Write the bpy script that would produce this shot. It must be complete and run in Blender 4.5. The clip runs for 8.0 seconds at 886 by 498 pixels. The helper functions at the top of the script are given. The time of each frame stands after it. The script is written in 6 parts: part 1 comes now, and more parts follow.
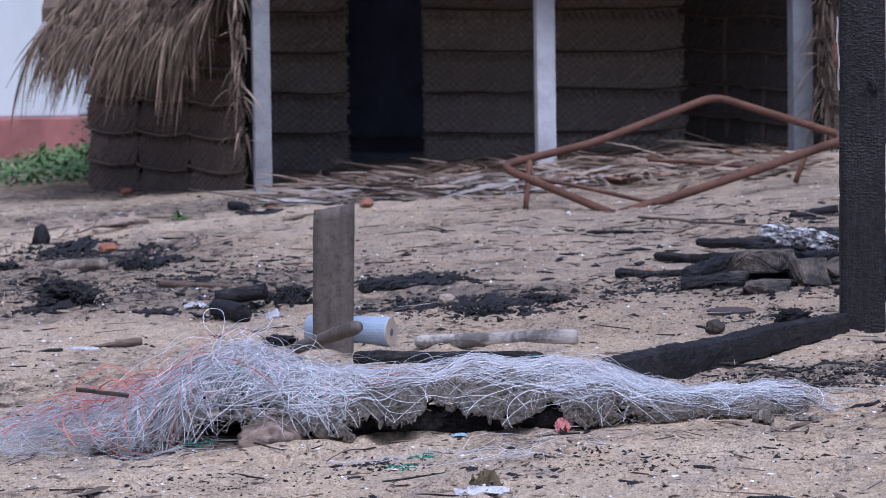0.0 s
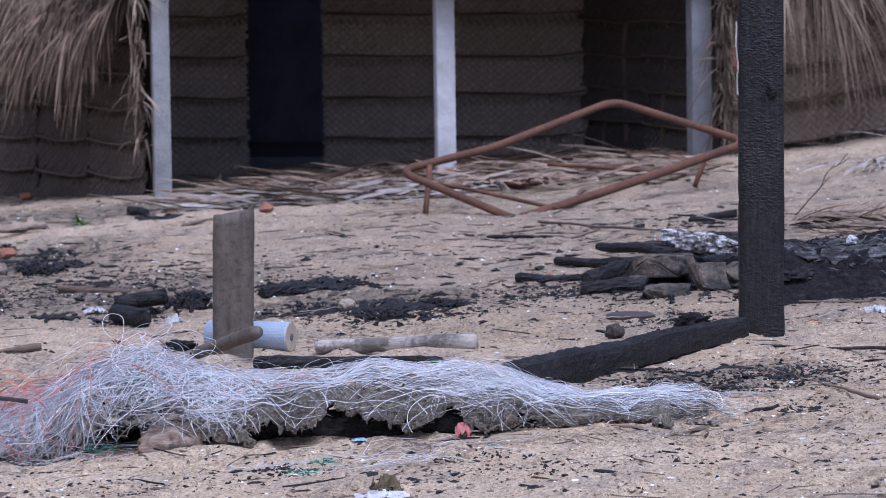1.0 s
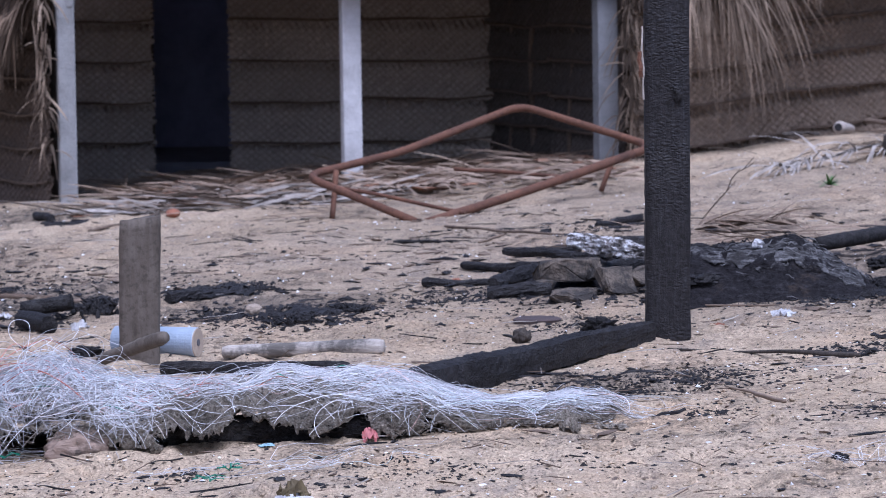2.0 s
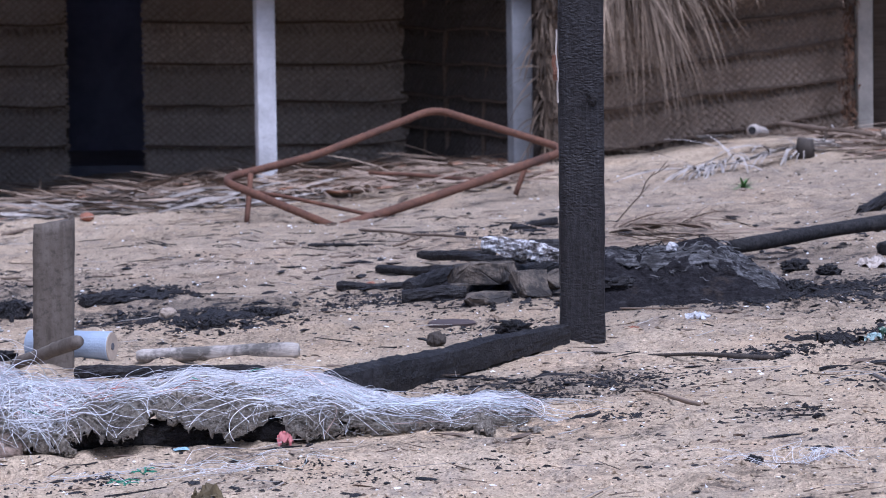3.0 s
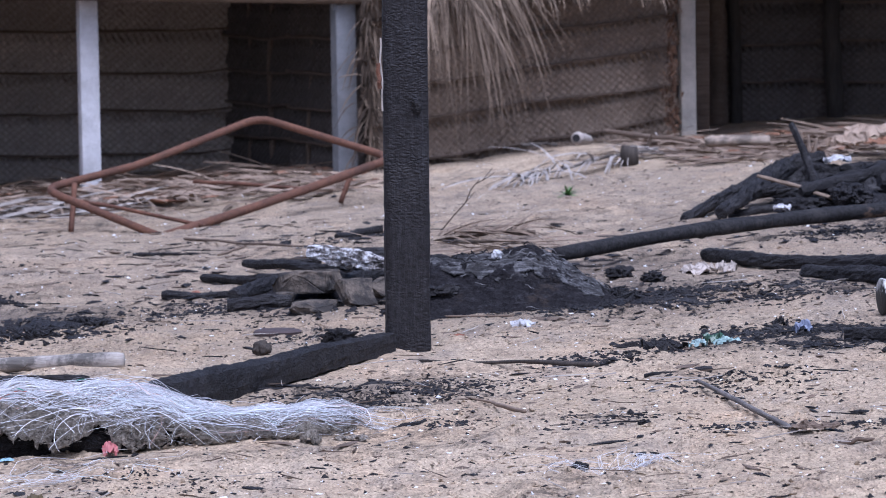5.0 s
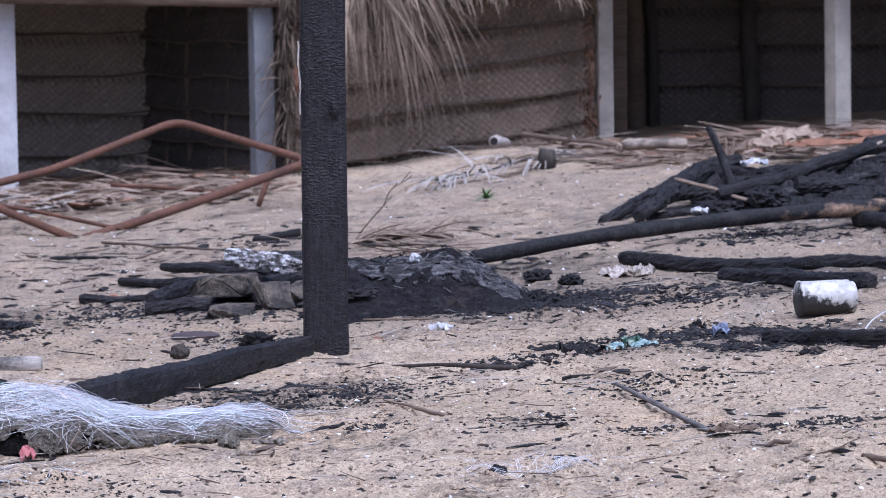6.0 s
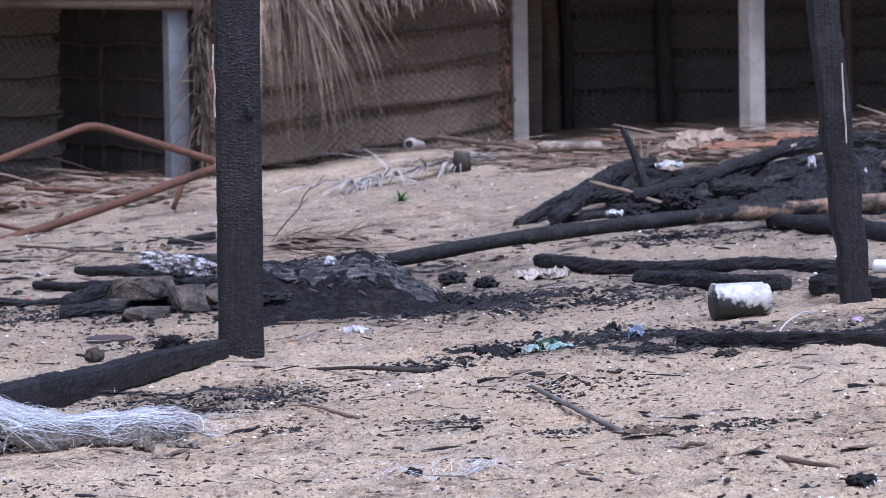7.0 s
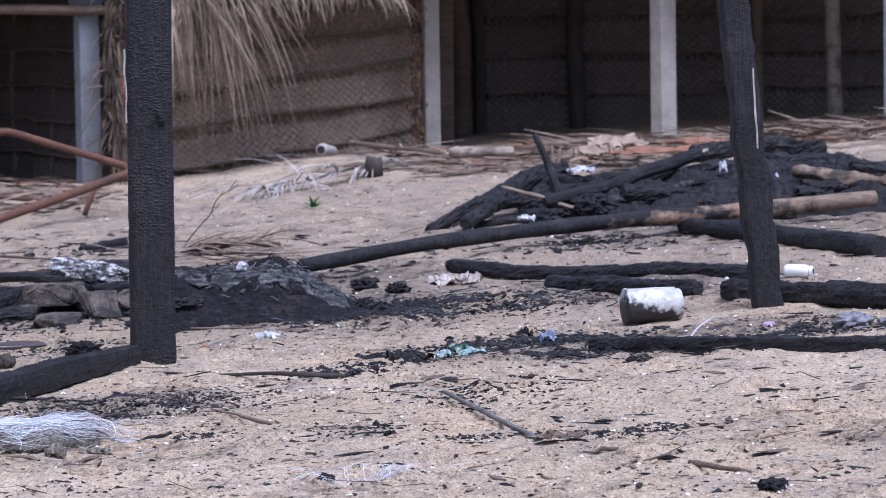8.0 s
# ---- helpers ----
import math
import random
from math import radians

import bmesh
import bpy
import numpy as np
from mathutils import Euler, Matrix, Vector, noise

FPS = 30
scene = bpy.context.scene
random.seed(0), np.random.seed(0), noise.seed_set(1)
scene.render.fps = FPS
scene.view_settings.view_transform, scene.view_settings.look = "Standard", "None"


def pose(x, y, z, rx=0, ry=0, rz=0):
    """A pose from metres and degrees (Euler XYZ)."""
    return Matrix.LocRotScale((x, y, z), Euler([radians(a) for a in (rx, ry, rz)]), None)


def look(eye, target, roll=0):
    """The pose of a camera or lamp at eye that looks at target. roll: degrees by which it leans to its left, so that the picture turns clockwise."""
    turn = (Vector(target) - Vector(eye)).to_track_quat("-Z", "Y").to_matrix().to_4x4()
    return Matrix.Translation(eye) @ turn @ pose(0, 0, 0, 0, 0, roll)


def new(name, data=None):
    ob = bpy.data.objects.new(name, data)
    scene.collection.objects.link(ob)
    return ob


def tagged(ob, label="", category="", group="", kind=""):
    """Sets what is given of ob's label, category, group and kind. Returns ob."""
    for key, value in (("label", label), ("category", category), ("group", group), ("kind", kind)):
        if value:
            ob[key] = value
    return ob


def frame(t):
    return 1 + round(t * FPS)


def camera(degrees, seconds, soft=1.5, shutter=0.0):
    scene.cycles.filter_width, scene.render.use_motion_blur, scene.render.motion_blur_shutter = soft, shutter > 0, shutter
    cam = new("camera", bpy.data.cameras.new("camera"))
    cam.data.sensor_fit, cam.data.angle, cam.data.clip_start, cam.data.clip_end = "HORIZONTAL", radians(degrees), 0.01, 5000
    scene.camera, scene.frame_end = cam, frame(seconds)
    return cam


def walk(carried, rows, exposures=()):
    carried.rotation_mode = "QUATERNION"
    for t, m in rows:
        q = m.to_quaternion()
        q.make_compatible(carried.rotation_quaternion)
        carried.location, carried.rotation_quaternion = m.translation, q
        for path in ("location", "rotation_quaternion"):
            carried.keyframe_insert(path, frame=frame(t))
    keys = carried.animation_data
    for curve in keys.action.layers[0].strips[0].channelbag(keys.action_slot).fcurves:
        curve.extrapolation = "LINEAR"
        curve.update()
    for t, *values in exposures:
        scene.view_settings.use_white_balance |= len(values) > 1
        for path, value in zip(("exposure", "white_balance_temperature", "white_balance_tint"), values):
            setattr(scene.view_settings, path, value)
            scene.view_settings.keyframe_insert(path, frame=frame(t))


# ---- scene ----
# A tripod camera with a long lens stands on a beach and pans to the right over burnt fishing huts.
cam = camera(13.15, 8.0, soft=0.88)
EYE = 1.5
ROWS = [
    (0.0, 5.514, -4.607, -0.851),
    (0.5, 4.797, -4.591, -0.807),
    (1.0, 4.017, -4.557, -0.811),
    (1.5, 3.354, -4.518, -0.868),
    (2.0, 2.622, -4.505, -0.839),
    (3.5, 0.703, -4.439, -0.850),
    (4.0, -0.000, -4.400, -0.900),
    (4.5, -0.642, -4.394, -0.907),
    (6.0, -2.496, -4.357, -0.851),
    (6.5, -3.099, -4.346, -0.866),
    (7.0, -3.765, -4.333, -0.828),
    (7.5, -4.390, -4.304, -0.816),
    (8.0, -5.080, -4.272, -0.813),
]
walk(cam, [(t, pose(0, 0, EYE, 90 + pitch, 0, yaw) @ pose(0, 0, 0, 0, 0, lean)) for t, yaw, pitch, lean in ROWS],
     exposures=[(0.0, 0.43, 5150, 19), (2.0, 0.67, 5150, 19), (4.0, 0.73, 5150, 19), (8.0, 0.82, 5150, 18)])
cam.data.dof.use_dof = True
cam.data.dof.focus_distance = 12.5
cam.data.dof.aperture_fstop = 10.5

# ---- light: an overcast sky ----
world = bpy.data.worlds.new("overcast_sky")
scene.world = world
world.use_nodes = True
wn = world.node_tree
sky = wn.nodes.new("ShaderNodeTexSky")
sky.sky_type = "NISHITA"
sky.sun_disc = False
sky.sun_elevation = radians(55)
sky.sun_rotation = radians(200)
sky.dust_density = 4.0
bg = wn.nodes["Background"]
bg.inputs["Strength"].default_value = 0.07
wn.links.new(sky.outputs[0], bg.inputs["Color"])
sun = new("sun", bpy.data.lights.new("sun", "SUN"))
sun.data.energy = 2.6
sun.data.angle = radians(38)
sun.data.color = (1.0, 0.96, 0.92)
sun.matrix_world = look((6, 6, 17), (0, 12, 0))


# ---- materials ----
class Mat:
    """A node material under construction."""

    def __init__(self, name, rough=0.8, metal=0.0, spec=0.3):
        self.m = bpy.data.materials.new(name)
        self.m.use_nodes = True
        self.t = self.m.node_tree
        self.b = self.t.nodes["Principled BSDF"]
        self.b.inputs["Roughness"].default_value = rough
        self.b.inputs["Metallic"].default_value = metal
        self.b.inputs["Specular IOR Level"].default_value = spec
        self.co = self.node("ShaderNodeTexCoord").outputs["Object"]

    def node(self, kind, **props):
        n = self.t.nodes.new(kind)
        for key, value in props.items():
            n.inputs[key.replace("_", " ")].default_value = value
        return n

    def link(self, a, b):
        self.t.links.new(a, b)

    def scaled(self, sx, sy, sz, rz=0.0, ry=0.0):
        n = self.node("ShaderNodeMapping")
        n.inputs["Scale"].default_value = (sx, sy, sz)
        n.inputs["Rotation"].default_value = (0, radians(ry), radians(rz))
        self.link(self.co, n.inputs["Vector"])
        return n.outputs[0]

    def noise(self, scale, detail=4.0, rough=0.6, co=None):
        n = self.node("ShaderNodeTexNoise", Scale=scale, Detail=detail, Roughness=rough)
        self.link(co or self.co, n.inputs["Vector"])
        return n.outputs["Fac"]

    def voronoi(self, scale, feature="F1", co=None, out="Distance"):
        n = self.node("ShaderNodeTexVoronoi", Scale=scale)
        n.feature = feature
        self.link(co or self.co, n.inputs["Vector"])
        return n.outputs[out]

    def ramp(self, fac, *stops):
        n = self.node("ShaderNodeValToRGB")
        el = n.color_ramp.elements
        while len(el) < len(stops):
            el.new(0.5)
        for e, (p, c) in zip(el, stops):
            e.position = p
            e.color = (c, c, c, 1) if isinstance(c, (int, float)) else (*c, 1)
        self.link(fac, n.inputs["Fac"])
        return n.outputs["Color"]

    def mix(self, fac, a, b, mode="MIX"):
        n = self.node("ShaderNodeMix")
        n.data_type, n.blend_type = "RGBA", mode
        for value, socket in ((fac, n.inputs[0]), (a, n.inputs[6]), (b, n.inputs[7])):
            if isinstance(value, (int, float)):
                socket.default_value = value
            elif isinstance(value, tuple):
                socket.default_value = (*value, 1)
            else:
                self.link(value, socket)
        return n.outputs[2]

    def math(self, op, a, b):
        n = self.node("ShaderNodeMath")
        n.operation = op
        for value, socket in zip((a, b), n.inputs):
            if isinstance(value, (int, float)):
                socket.default_value = value
            else:
                self.link(value, socket)
        return n.outputs[0]

    def island(self):
        return self.node("ShaderNodeNewGeometry").outputs["Random Per Island"]

    def each(self):
        return self.node("ShaderNodeObjectInfo").outputs["Random"]

    def color(self, socket):
        if isinstance(socket, tuple):
            self.b.inputs["Base Color"].default_value = (*socket, 1)
        else:
            self.link(socket, self.b.inputs["Base Color"])
        return self

    def rough(self, socket):
        self.link(socket, self.b.inputs["Roughness"])
        return self

    def bump(self, *heights):
        """Pairs of a height and its depth in metres."""
        last = None
        for h, depth in heights:
            n = self.node("ShaderNodeBump", Distance=depth)
            self.link(h, n.inputs["Height"])
            if last:
                self.link(last, n.inputs["Normal"])
            last = n.outputs[0]
        self.link(last, self.b.inputs["Normal"])
        return self


# thick ash, and darker sand by the left hut: x, y, reach each way
HALOS = [
    (-3.784, 20.533, 0.9, 2.2), (-1.59, 16.847, 0.7, 1.0), (-0.15, 16.968, 0.65, 1.0), (1.041, 15.995, 0.9, 1.3),
    (0.015, 13.024, 0.55, 0.7), (1.934, 13.735, 1.1, 0.7), (3.082, 19.733, 1.7, 2.4), (2.28, 16.168, 1.0, 1.0),
    (-4.639, 27.488, 2.0, 1.6), (-0.05, 16.945, 0.5, 1.1), (-2.818, 17.919, 1.3, 1.6), (0.997, 17.551, 0.9, 1.0),
    (-3.96, 18.972, 0.9, 1.5), (-4.164, 24.656, 1.9, 1.5),
]


def sand_material():
    m = Mat("sand", 0.95, spec=0.15)
    big = m.noise(0.35, 5, 0.6)
    mid = m.noise(3.2, 6, 0.75)
    fine = m.noise(45, 5, 0.75)
    c = m.ramp(big, (0.35, (0.44, 0.345, 0.245)), (0.65, (0.54, 0.435, 0.325)))
    c = m.mix(m.ramp(mid, (0.48, 0.0), (0.75, 0.55)), c, (0.30, 0.215, 0.15))
    c = m.mix(m.ramp(m.noise(2.1, 5, 0.7, m.scaled(1, 0.55, 1, rz=25)), (0.5, 0.0), (0.68, 0.55)), c, (0.54, 0.39, 0.26))
    c = m.mix(m.ramp(m.noise(4.3, 6, 0.72, m.scaled(1, 0.45, 1, rz=-12)), (0.52, 0.0), (0.66, 0.62)), c, (0.25, 0.217, 0.192))
    c = m.mix(m.ramp(fine, (0.34, 0.6), (0.5, 0.0)), c, (0.27, 0.205, 0.155))
    # coarse grains, each with its own tone
    grains = m.ramp(m.voronoi(170, out="Color"), (0.07, 0.45), (0.3, 0.94), (0.8, 1.07), (0.96, 1.4))
    c = m.mix(1.0, c, grains, "MULTIPLY")
    lumps = m.ramp(m.voronoi(75, out="Color"), (0.1, 0.77), (0.45, 1.0), (0.9, 1.1))
    c = m.mix(1.0, c, lumps, "MULTIPLY")
    # soot trodden into the sand
    soot = m.math("MULTIPLY", m.ramp(m.noise(0.8, 6, 0.75), (0.5, 0.0), (0.64, 1.0)), m.ramp(m.noise(17, 6, 0.8), (0.46, 0.0), (0.56, 1.0)))
    c = m.mix(m.math("MULTIPLY", soot, 0.85), c, (0.045, 0.04, 0.038))
    # ash fallen around the burnt heaps, and darker ground by the left hut
    halo = None
    for cx, cy, rx, ry in HALOS:
        off = m.node("ShaderNodeVectorMath")
        off.operation = "SUBTRACT"
        off.inputs[1].default_value = (cx, cy, 0)
        m.link(m.co, off.inputs[0])
        k = m.node("ShaderNodeVectorMath")
        k.operation = "MULTIPLY"
        k.inputs[1].default_value = (1 / rx, 1 / ry, 0)
        m.link(off.outputs[0], k.inputs[0])
        far = m.node("ShaderNodeVectorMath")
        far.operation = "LENGTH"
        m.link(k.outputs[0], far.inputs[0])
        h = m.ramp(far.outputs["Value"], (0.25, 1.0), (1.0, 0.0))
        halo = h if halo is None else m.math("MAXIMUM", halo, h)
    halo_dark = m.math("MULTIPLY", halo, m.ramp(m.noise(11, 6, 0.8), (0.32, 0.3), (0.56, 1.0)))
    c = m.mix(m.math("MULTIPLY", halo_dark, 0.7), c, (0.09, 0.078, 0.072))
    stain = m.math("MULTIPLY", m.ramp(halo, (0.15, 0.0), (0.6, 1.0)), m.ramp(m.noise(13, 7, 0.8, m.scaled(1, 0.6, 1)), (0.5, 0.0), (0.57, 0.9)))
    c = m.mix(stain, c, (0.03, 0.027, 0.026))
    # broad oval round (2.2, 20) where the sand is mottled darker
    plot = m.node("ShaderNodeTexGradient")
    plot.gradient_type = "QUADRATIC_SPHERE"
    spot = m.node("ShaderNodeMapping")
    spot.vector_type = "TEXTURE"
    spot.inputs["Location"].default_value = (2.2, 20.0, 0)
    spot.inputs["Scale"].default_value = (9.0, 8.0, 50)
    m.link(m.co, spot.inputs["Vector"])
    m.link(spot.outputs[0], plot.inputs["Vector"])
    thin = m.math("MULTIPLY", m.ramp(plot.outputs["Fac"], (0.0, 0.0), (0.3, 1.0)), m.ramp(m.noise(6, 7, 0.8), (0.36, 0.25), (0.62, 1.0)))
    c = m.mix(m.math("MULTIPLY", thin, 0.62), c, (0.15, 0.12, 0.10))
    m.color(c).bump((mid, 0.018), (fine, 0.011), (m.voronoi(170), 0.003), (m.voronoi(75), 0.003))
    return m.m


def char_material(name="char", ash=0.25, brown=0.0, along="x", crack=0.006):
    """Burnt wood: black, cracked into small scales, with grey ash on it."""
    m = Mat(name, 0.66, spec=0.3)
    warp = m.node("ShaderNodeVectorMath")
    warp.operation = "ADD"
    nz = m.node("ShaderNodeTexNoise", Scale=14.0, Detail=3.0)
    m.link(m.co, nz.inputs["Vector"])
    sc = m.node("ShaderNodeVectorMath")
    sc.operation = "SCALE"
    sc.inputs["Scale"].default_value = 0.05
    m.link(nz.outputs["Color"], sc.inputs[0])
    m.link(m.scaled(1, 1, 1.5 if along == "x" else 1.9), warp.inputs[0])
    m.link(sc.outputs[0], warp.inputs[1])
    cells = m.voronoi(62 if along == "x" else 40, "DISTANCE_TO_EDGE", warp.outputs[0])
    n1 = m.noise(7, 6, 0.7)
    n2 = m.noise(55, 4, 0.7)
    streak = m.noise(7, 5, 0.7, m.scaled(*{"x": (0.8, 14, 14), "z": (14, 14, 0.8)}[along]))
    c = m.ramp(n2, (0.35, (0.0085, 0.0075, 0.0085)), (0.7, (0.026, 0.0235, 0.028)))
    c = m.mix(m.ramp(streak, (0.5, 0.0), (0.75, 0.7)), c, (0.042, 0.041, 0.046) if along == "x" else (0.045, 0.045, 0.053))
    c = m.mix(m.math("MULTIPLY", m.ramp(n1, (0.52, 0.0), (0.72, 1.0)), ash), c, (0.16, 0.155, 0.16))
    if brown:
        c = m.mix(m.ramp(m.noise(4.5, 3, 0.5), (0.5 - brown, 0.0), (0.62, 1.0)), c, m.ramp(n2, (0.3, (0.13, 0.08, 0.05)), (0.7, (0.32, 0.22, 0.15))))
    m.color(c).bump((m.math("MULTIPLY", m.ramp(cells, (0.0, 0.0), (0.2 if along == "x" else 0.4, 1.0)), m.ramp(m.noise(3, 3, 0.6), (0.4, 0.1), (0.62, 1.0))), crack), (streak, 0.01 if along == "x" else 0.004), (n2, 0.005))
    return m.m


def wood_material(name, dark, light, along="z", ash=0.0, grain=0.006):
    m = Mat(name, 0.8, spec=0.25)
    s = {"x": (1.2, 18, 18), "y": (18, 1.2, 18), "z": (18, 18, 1.2)}[along]
    g = m.noise(5, 6, 0.7, m.scaled(*s))
    b = m.noise(3, 4, 0.6)
    c = m.ramp(g, (0.3, dark), (0.7, light))
    c = m.mix(m.ramp(b, (0.45, 0.0), (0.75, 0.6)), c, tuple(k * 0.45 for k in dark))
    if ash:
        c = m.mix(m.ramp(m.noise(6, 5, 0.7), (0.5, 0.0), (0.6, ash)), c, (0.02, 0.02, 0.02))
    m.color(c).bump((g, grain), (m.noise(80, 3, 0.6), 0.002))
    return m.m


def straw_material(name, dark, light, rough=0.8):
    """Dry palm leaf; every blade has its own tone."""
    m = Mat(name, rough, spec=0.25)
    c = m.ramp(m.island(), (0.0, dark), (0.6, tuple((a + b) / 2 for a, b in zip(dark, light))), (1.0, light))
    c = m.mix(m.ramp(m.noise(9, 5, 0.7), (0.4, 0.0), (0.75, 0.7)), c, tuple(k * 0.5 for k in dark))
    m.color(c).bump((m.noise(120, 3, 0.6), 0.002))
    return m.m


def weave_material(name="woven_palm", tint=(0.37, 0.285, 0.222)):
    """Plaited coconut leaf: slanting strands that go over and under."""
    m = Mat(name, 0.85, spec=0.2)
    sep = m.node("ShaderNodeSeparateXYZ")
    m.link(m.co, sep.inputs[0])
    across = m.math("MULTIPLY", sep.outputs["X"], 0.8)
    u = m.math("DIVIDE", m.math("ADD", across, sep.outputs["Z"]), 0.052)
    v = m.math("DIVIDE", m.math("SUBTRACT", across, sep.outputs["Z"]), 0.052)
    # shade between neighbouring strands, painted as dark lines
    gap_shade = m.ramp(m.math("MINIMUM", m.math("PINGPONG", u, 0.5), m.math("PINGPONG", v, 0.5)), (0.03, 1.0), (0.16, 0.0))
    over = m.math("PINGPONG", m.math("ADD", m.math("FLOOR", u, 0.0), m.math("FLOOR", v, 0.0)), 1.0)
    wa = m.node("ShaderNodeTexWave", Scale=9.0, Distortion=1.5, Detail=2.0)
    m.link(m.scaled(1, 0, 1, ry=40), wa.inputs["Vector"])
    dirt = m.noise(3.5, 6, 0.7)
    fine = m.noise(40, 4, 0.7)
    c = m.ramp(m.each(), (0.0, tuple(k * 0.72 for k in tint)), (1.0, tuple(k * 1.12 for k in tint)))
    c = m.mix(m.math("MULTIPLY", wa.outputs["Fac"], 0.2), c, tuple(k * 0.45 for k in tint))
    c = m.mix(m.ramp(dirt, (0.4, 0.0), (0.7, 0.7)), c, tuple(k * 0.5 for k in tint))
    c = m.mix(m.ramp(fine, (0.4, 0.5), (0.6, 0.0)), c, tuple(k * 0.35 for k in tint))
    c = m.mix(m.math("MULTIPLY", over, 0.4), c, tuple(k * 0.6 for k in tint))
    c = m.mix(m.math("MULTIPLY", gap_shade, 0.5), c, tuple(k * 0.3 for k in tint))
    m.color(c).bump((wa.outputs["Fac"], 0.002), (fine, 0.008))
    return m.m


def concrete_material(name, tone):
    m = Mat(name, 0.9, spec=0.2)
    n1, n2 = m.noise(5, 6, 0.7), m.noise(70, 3, 0.7)
    c = m.ramp(n1, (0.3, tuple(k * 0.6 for k in tone)), (0.65, tone))
    c = m.mix(m.ramp(n2, (0.25, 0.7), (0.4, 0.0)), c, tuple(k * 0.4 for k in tone))
    m.color(c).bump((n2, 0.005), (n1, 0.01))
    return m.m


def plain_material(name, tone, rough=0.5, metal=0.0, var=0.3, scale=14, spec=0.4):
    m = Mat(name, rough, metal, spec)
    n = m.noise(scale, 5, 0.65)
    c = m.ramp(n, (0.3, tuple(k * (1 - var) for k in tone)), (0.7, tone))
    m.color(c).bump((m.noise(scale * 5, 3, 0.6), 0.003))
    return m.m


def rust_material():
    m = Mat("rusty_iron", 0.85, 0.0, 0.25)
    n1, n2 = m.noise(6, 5, 0.65), m.noise(60, 4, 0.7)
    c = m.ramp(n1, (0.3, (0.075, 0.04, 0.03)), (0.7, (0.165, 0.078, 0.05)))
    c = m.mix(m.ramp(n2, (0.5, 0.0), (0.7, 0.8)), c, (0.05, 0.03, 0.026))
    m.color(c).bump((n2, 0.004))
    return m.m


def strand_material():
    m = Mat("nylon_line", 0.45, spec=0.5)
    tone = m.ramp(m.island(), (0.0, (0.34, 0.34, 0.37)), (0.3, (0.60, 0.605, 0.65)), (0.86, (0.84, 0.845, 0.9)), (0.93, (0.60, 0.74, 0.78)), (0.97, (0.72, 0.47, 0.42)))
    m.color(tone)
    return m.m


def matted_material():
    m = Mat("matted_net", 0.95, spec=0.1)
    n1, n2, n3 = m.noise(9, 5, 0.7), m.noise(60, 5, 0.75), m.noise(220, 3, 0.7)
    c = m.ramp(n2, (0.3, (0.12, 0.10, 0.082)), (0.5, (0.34, 0.30, 0.255)), (0.7, (0.52, 0.475, 0.43)))
    c = m.mix(m.ramp(n1, (0.5, 0.0), (0.68, 0.75)), c, (0.09, 0.08, 0.075))
    m.color(c).bump((n2, 0.02), (n3, 0.006))
    return m.m


SAND = sand_material()
PALE_HUSK = wood_material("pale_husk", (0.20, 0.145, 0.115), (0.40, 0.31, 0.26), "x", 0.75)
CHAR = char_material()
CHAR_BROWN = char_material("half_burnt_wood", 0.1, 0.2)
ASH = char_material("ashy_char", 0.9)
CHAR_POST = char_material("charred_post_wood", 0.15, 0.0, "z", 0.0034)
CHAR_SPLIT = char_material("charred_split_wood", 0.1, 0.0, "z", 0.0012)


def scorched_material():
    """A log charred at one end, whose bark shows in ever more patches towards the other."""
    m = Mat("scorched_bark", 0.8, spec=0.2)
    n1, n2, n3 = m.noise(6, 5, 0.65, m.scaled(0.6, 1, 1)), m.noise(60, 4, 0.7), m.noise(22, 4, 0.7, m.scaled(0.3, 1, 1))
    sep = m.node("ShaderNodeSeparateXYZ")
    m.link(m.co, sep.inputs[0])
    along = m.math("ADD", n1, m.math("MULTIPLY", m.math("SUBTRACT", sep.outputs["X"], 1.95), 0.16))
    c = m.ramp(n2, (0.35, (0.009, 0.009, 0.010)), (0.7, (0.032, 0.031, 0.035)))
    c = m.mix(m.ramp(n3, (0.52, 0.0), (0.7, 0.7)), c, (0.05, 0.047, 0.048))
    c = m.mix(m.ramp(along, (0.5, 0.0), (0.6, 0.9)), c, m.ramp(n2, (0.3, (0.15, 0.095, 0.065)), (0.7, (0.34, 0.235, 0.165))))
    m.color(c).bump((n3, 0.006), (n2, 0.004))
    return m.m


SCORCHED = scorched_material()


def weathered_material():
    """Old grey timber: blotched, with faint upright streaks."""
    m = Mat("weathered_wood", 0.85, spec=0.2)
    n1, n2, n3 = m.noise(7, 6, 0.7), m.noise(45, 5, 0.7), m.noise(6, 4, 0.6, m.scaled(5, 5, 0.6))
    c = m.ramp(n1, (0.35, (0.075, 0.062, 0.053)), (0.65, (0.135, 0.115, 0.10)))
    c = m.mix(m.ramp(n3, (0.45, 0.0), (0.7, 0.55)), c, (0.165, 0.145, 0.13))
    c = m.mix(m.ramp(n2, (0.35, 0.6), (0.5, 0.0)), c, (0.05, 0.042, 0.037))
    m.color(c).bump((n3, 0.003), (n2, 0.002))
    return m.m


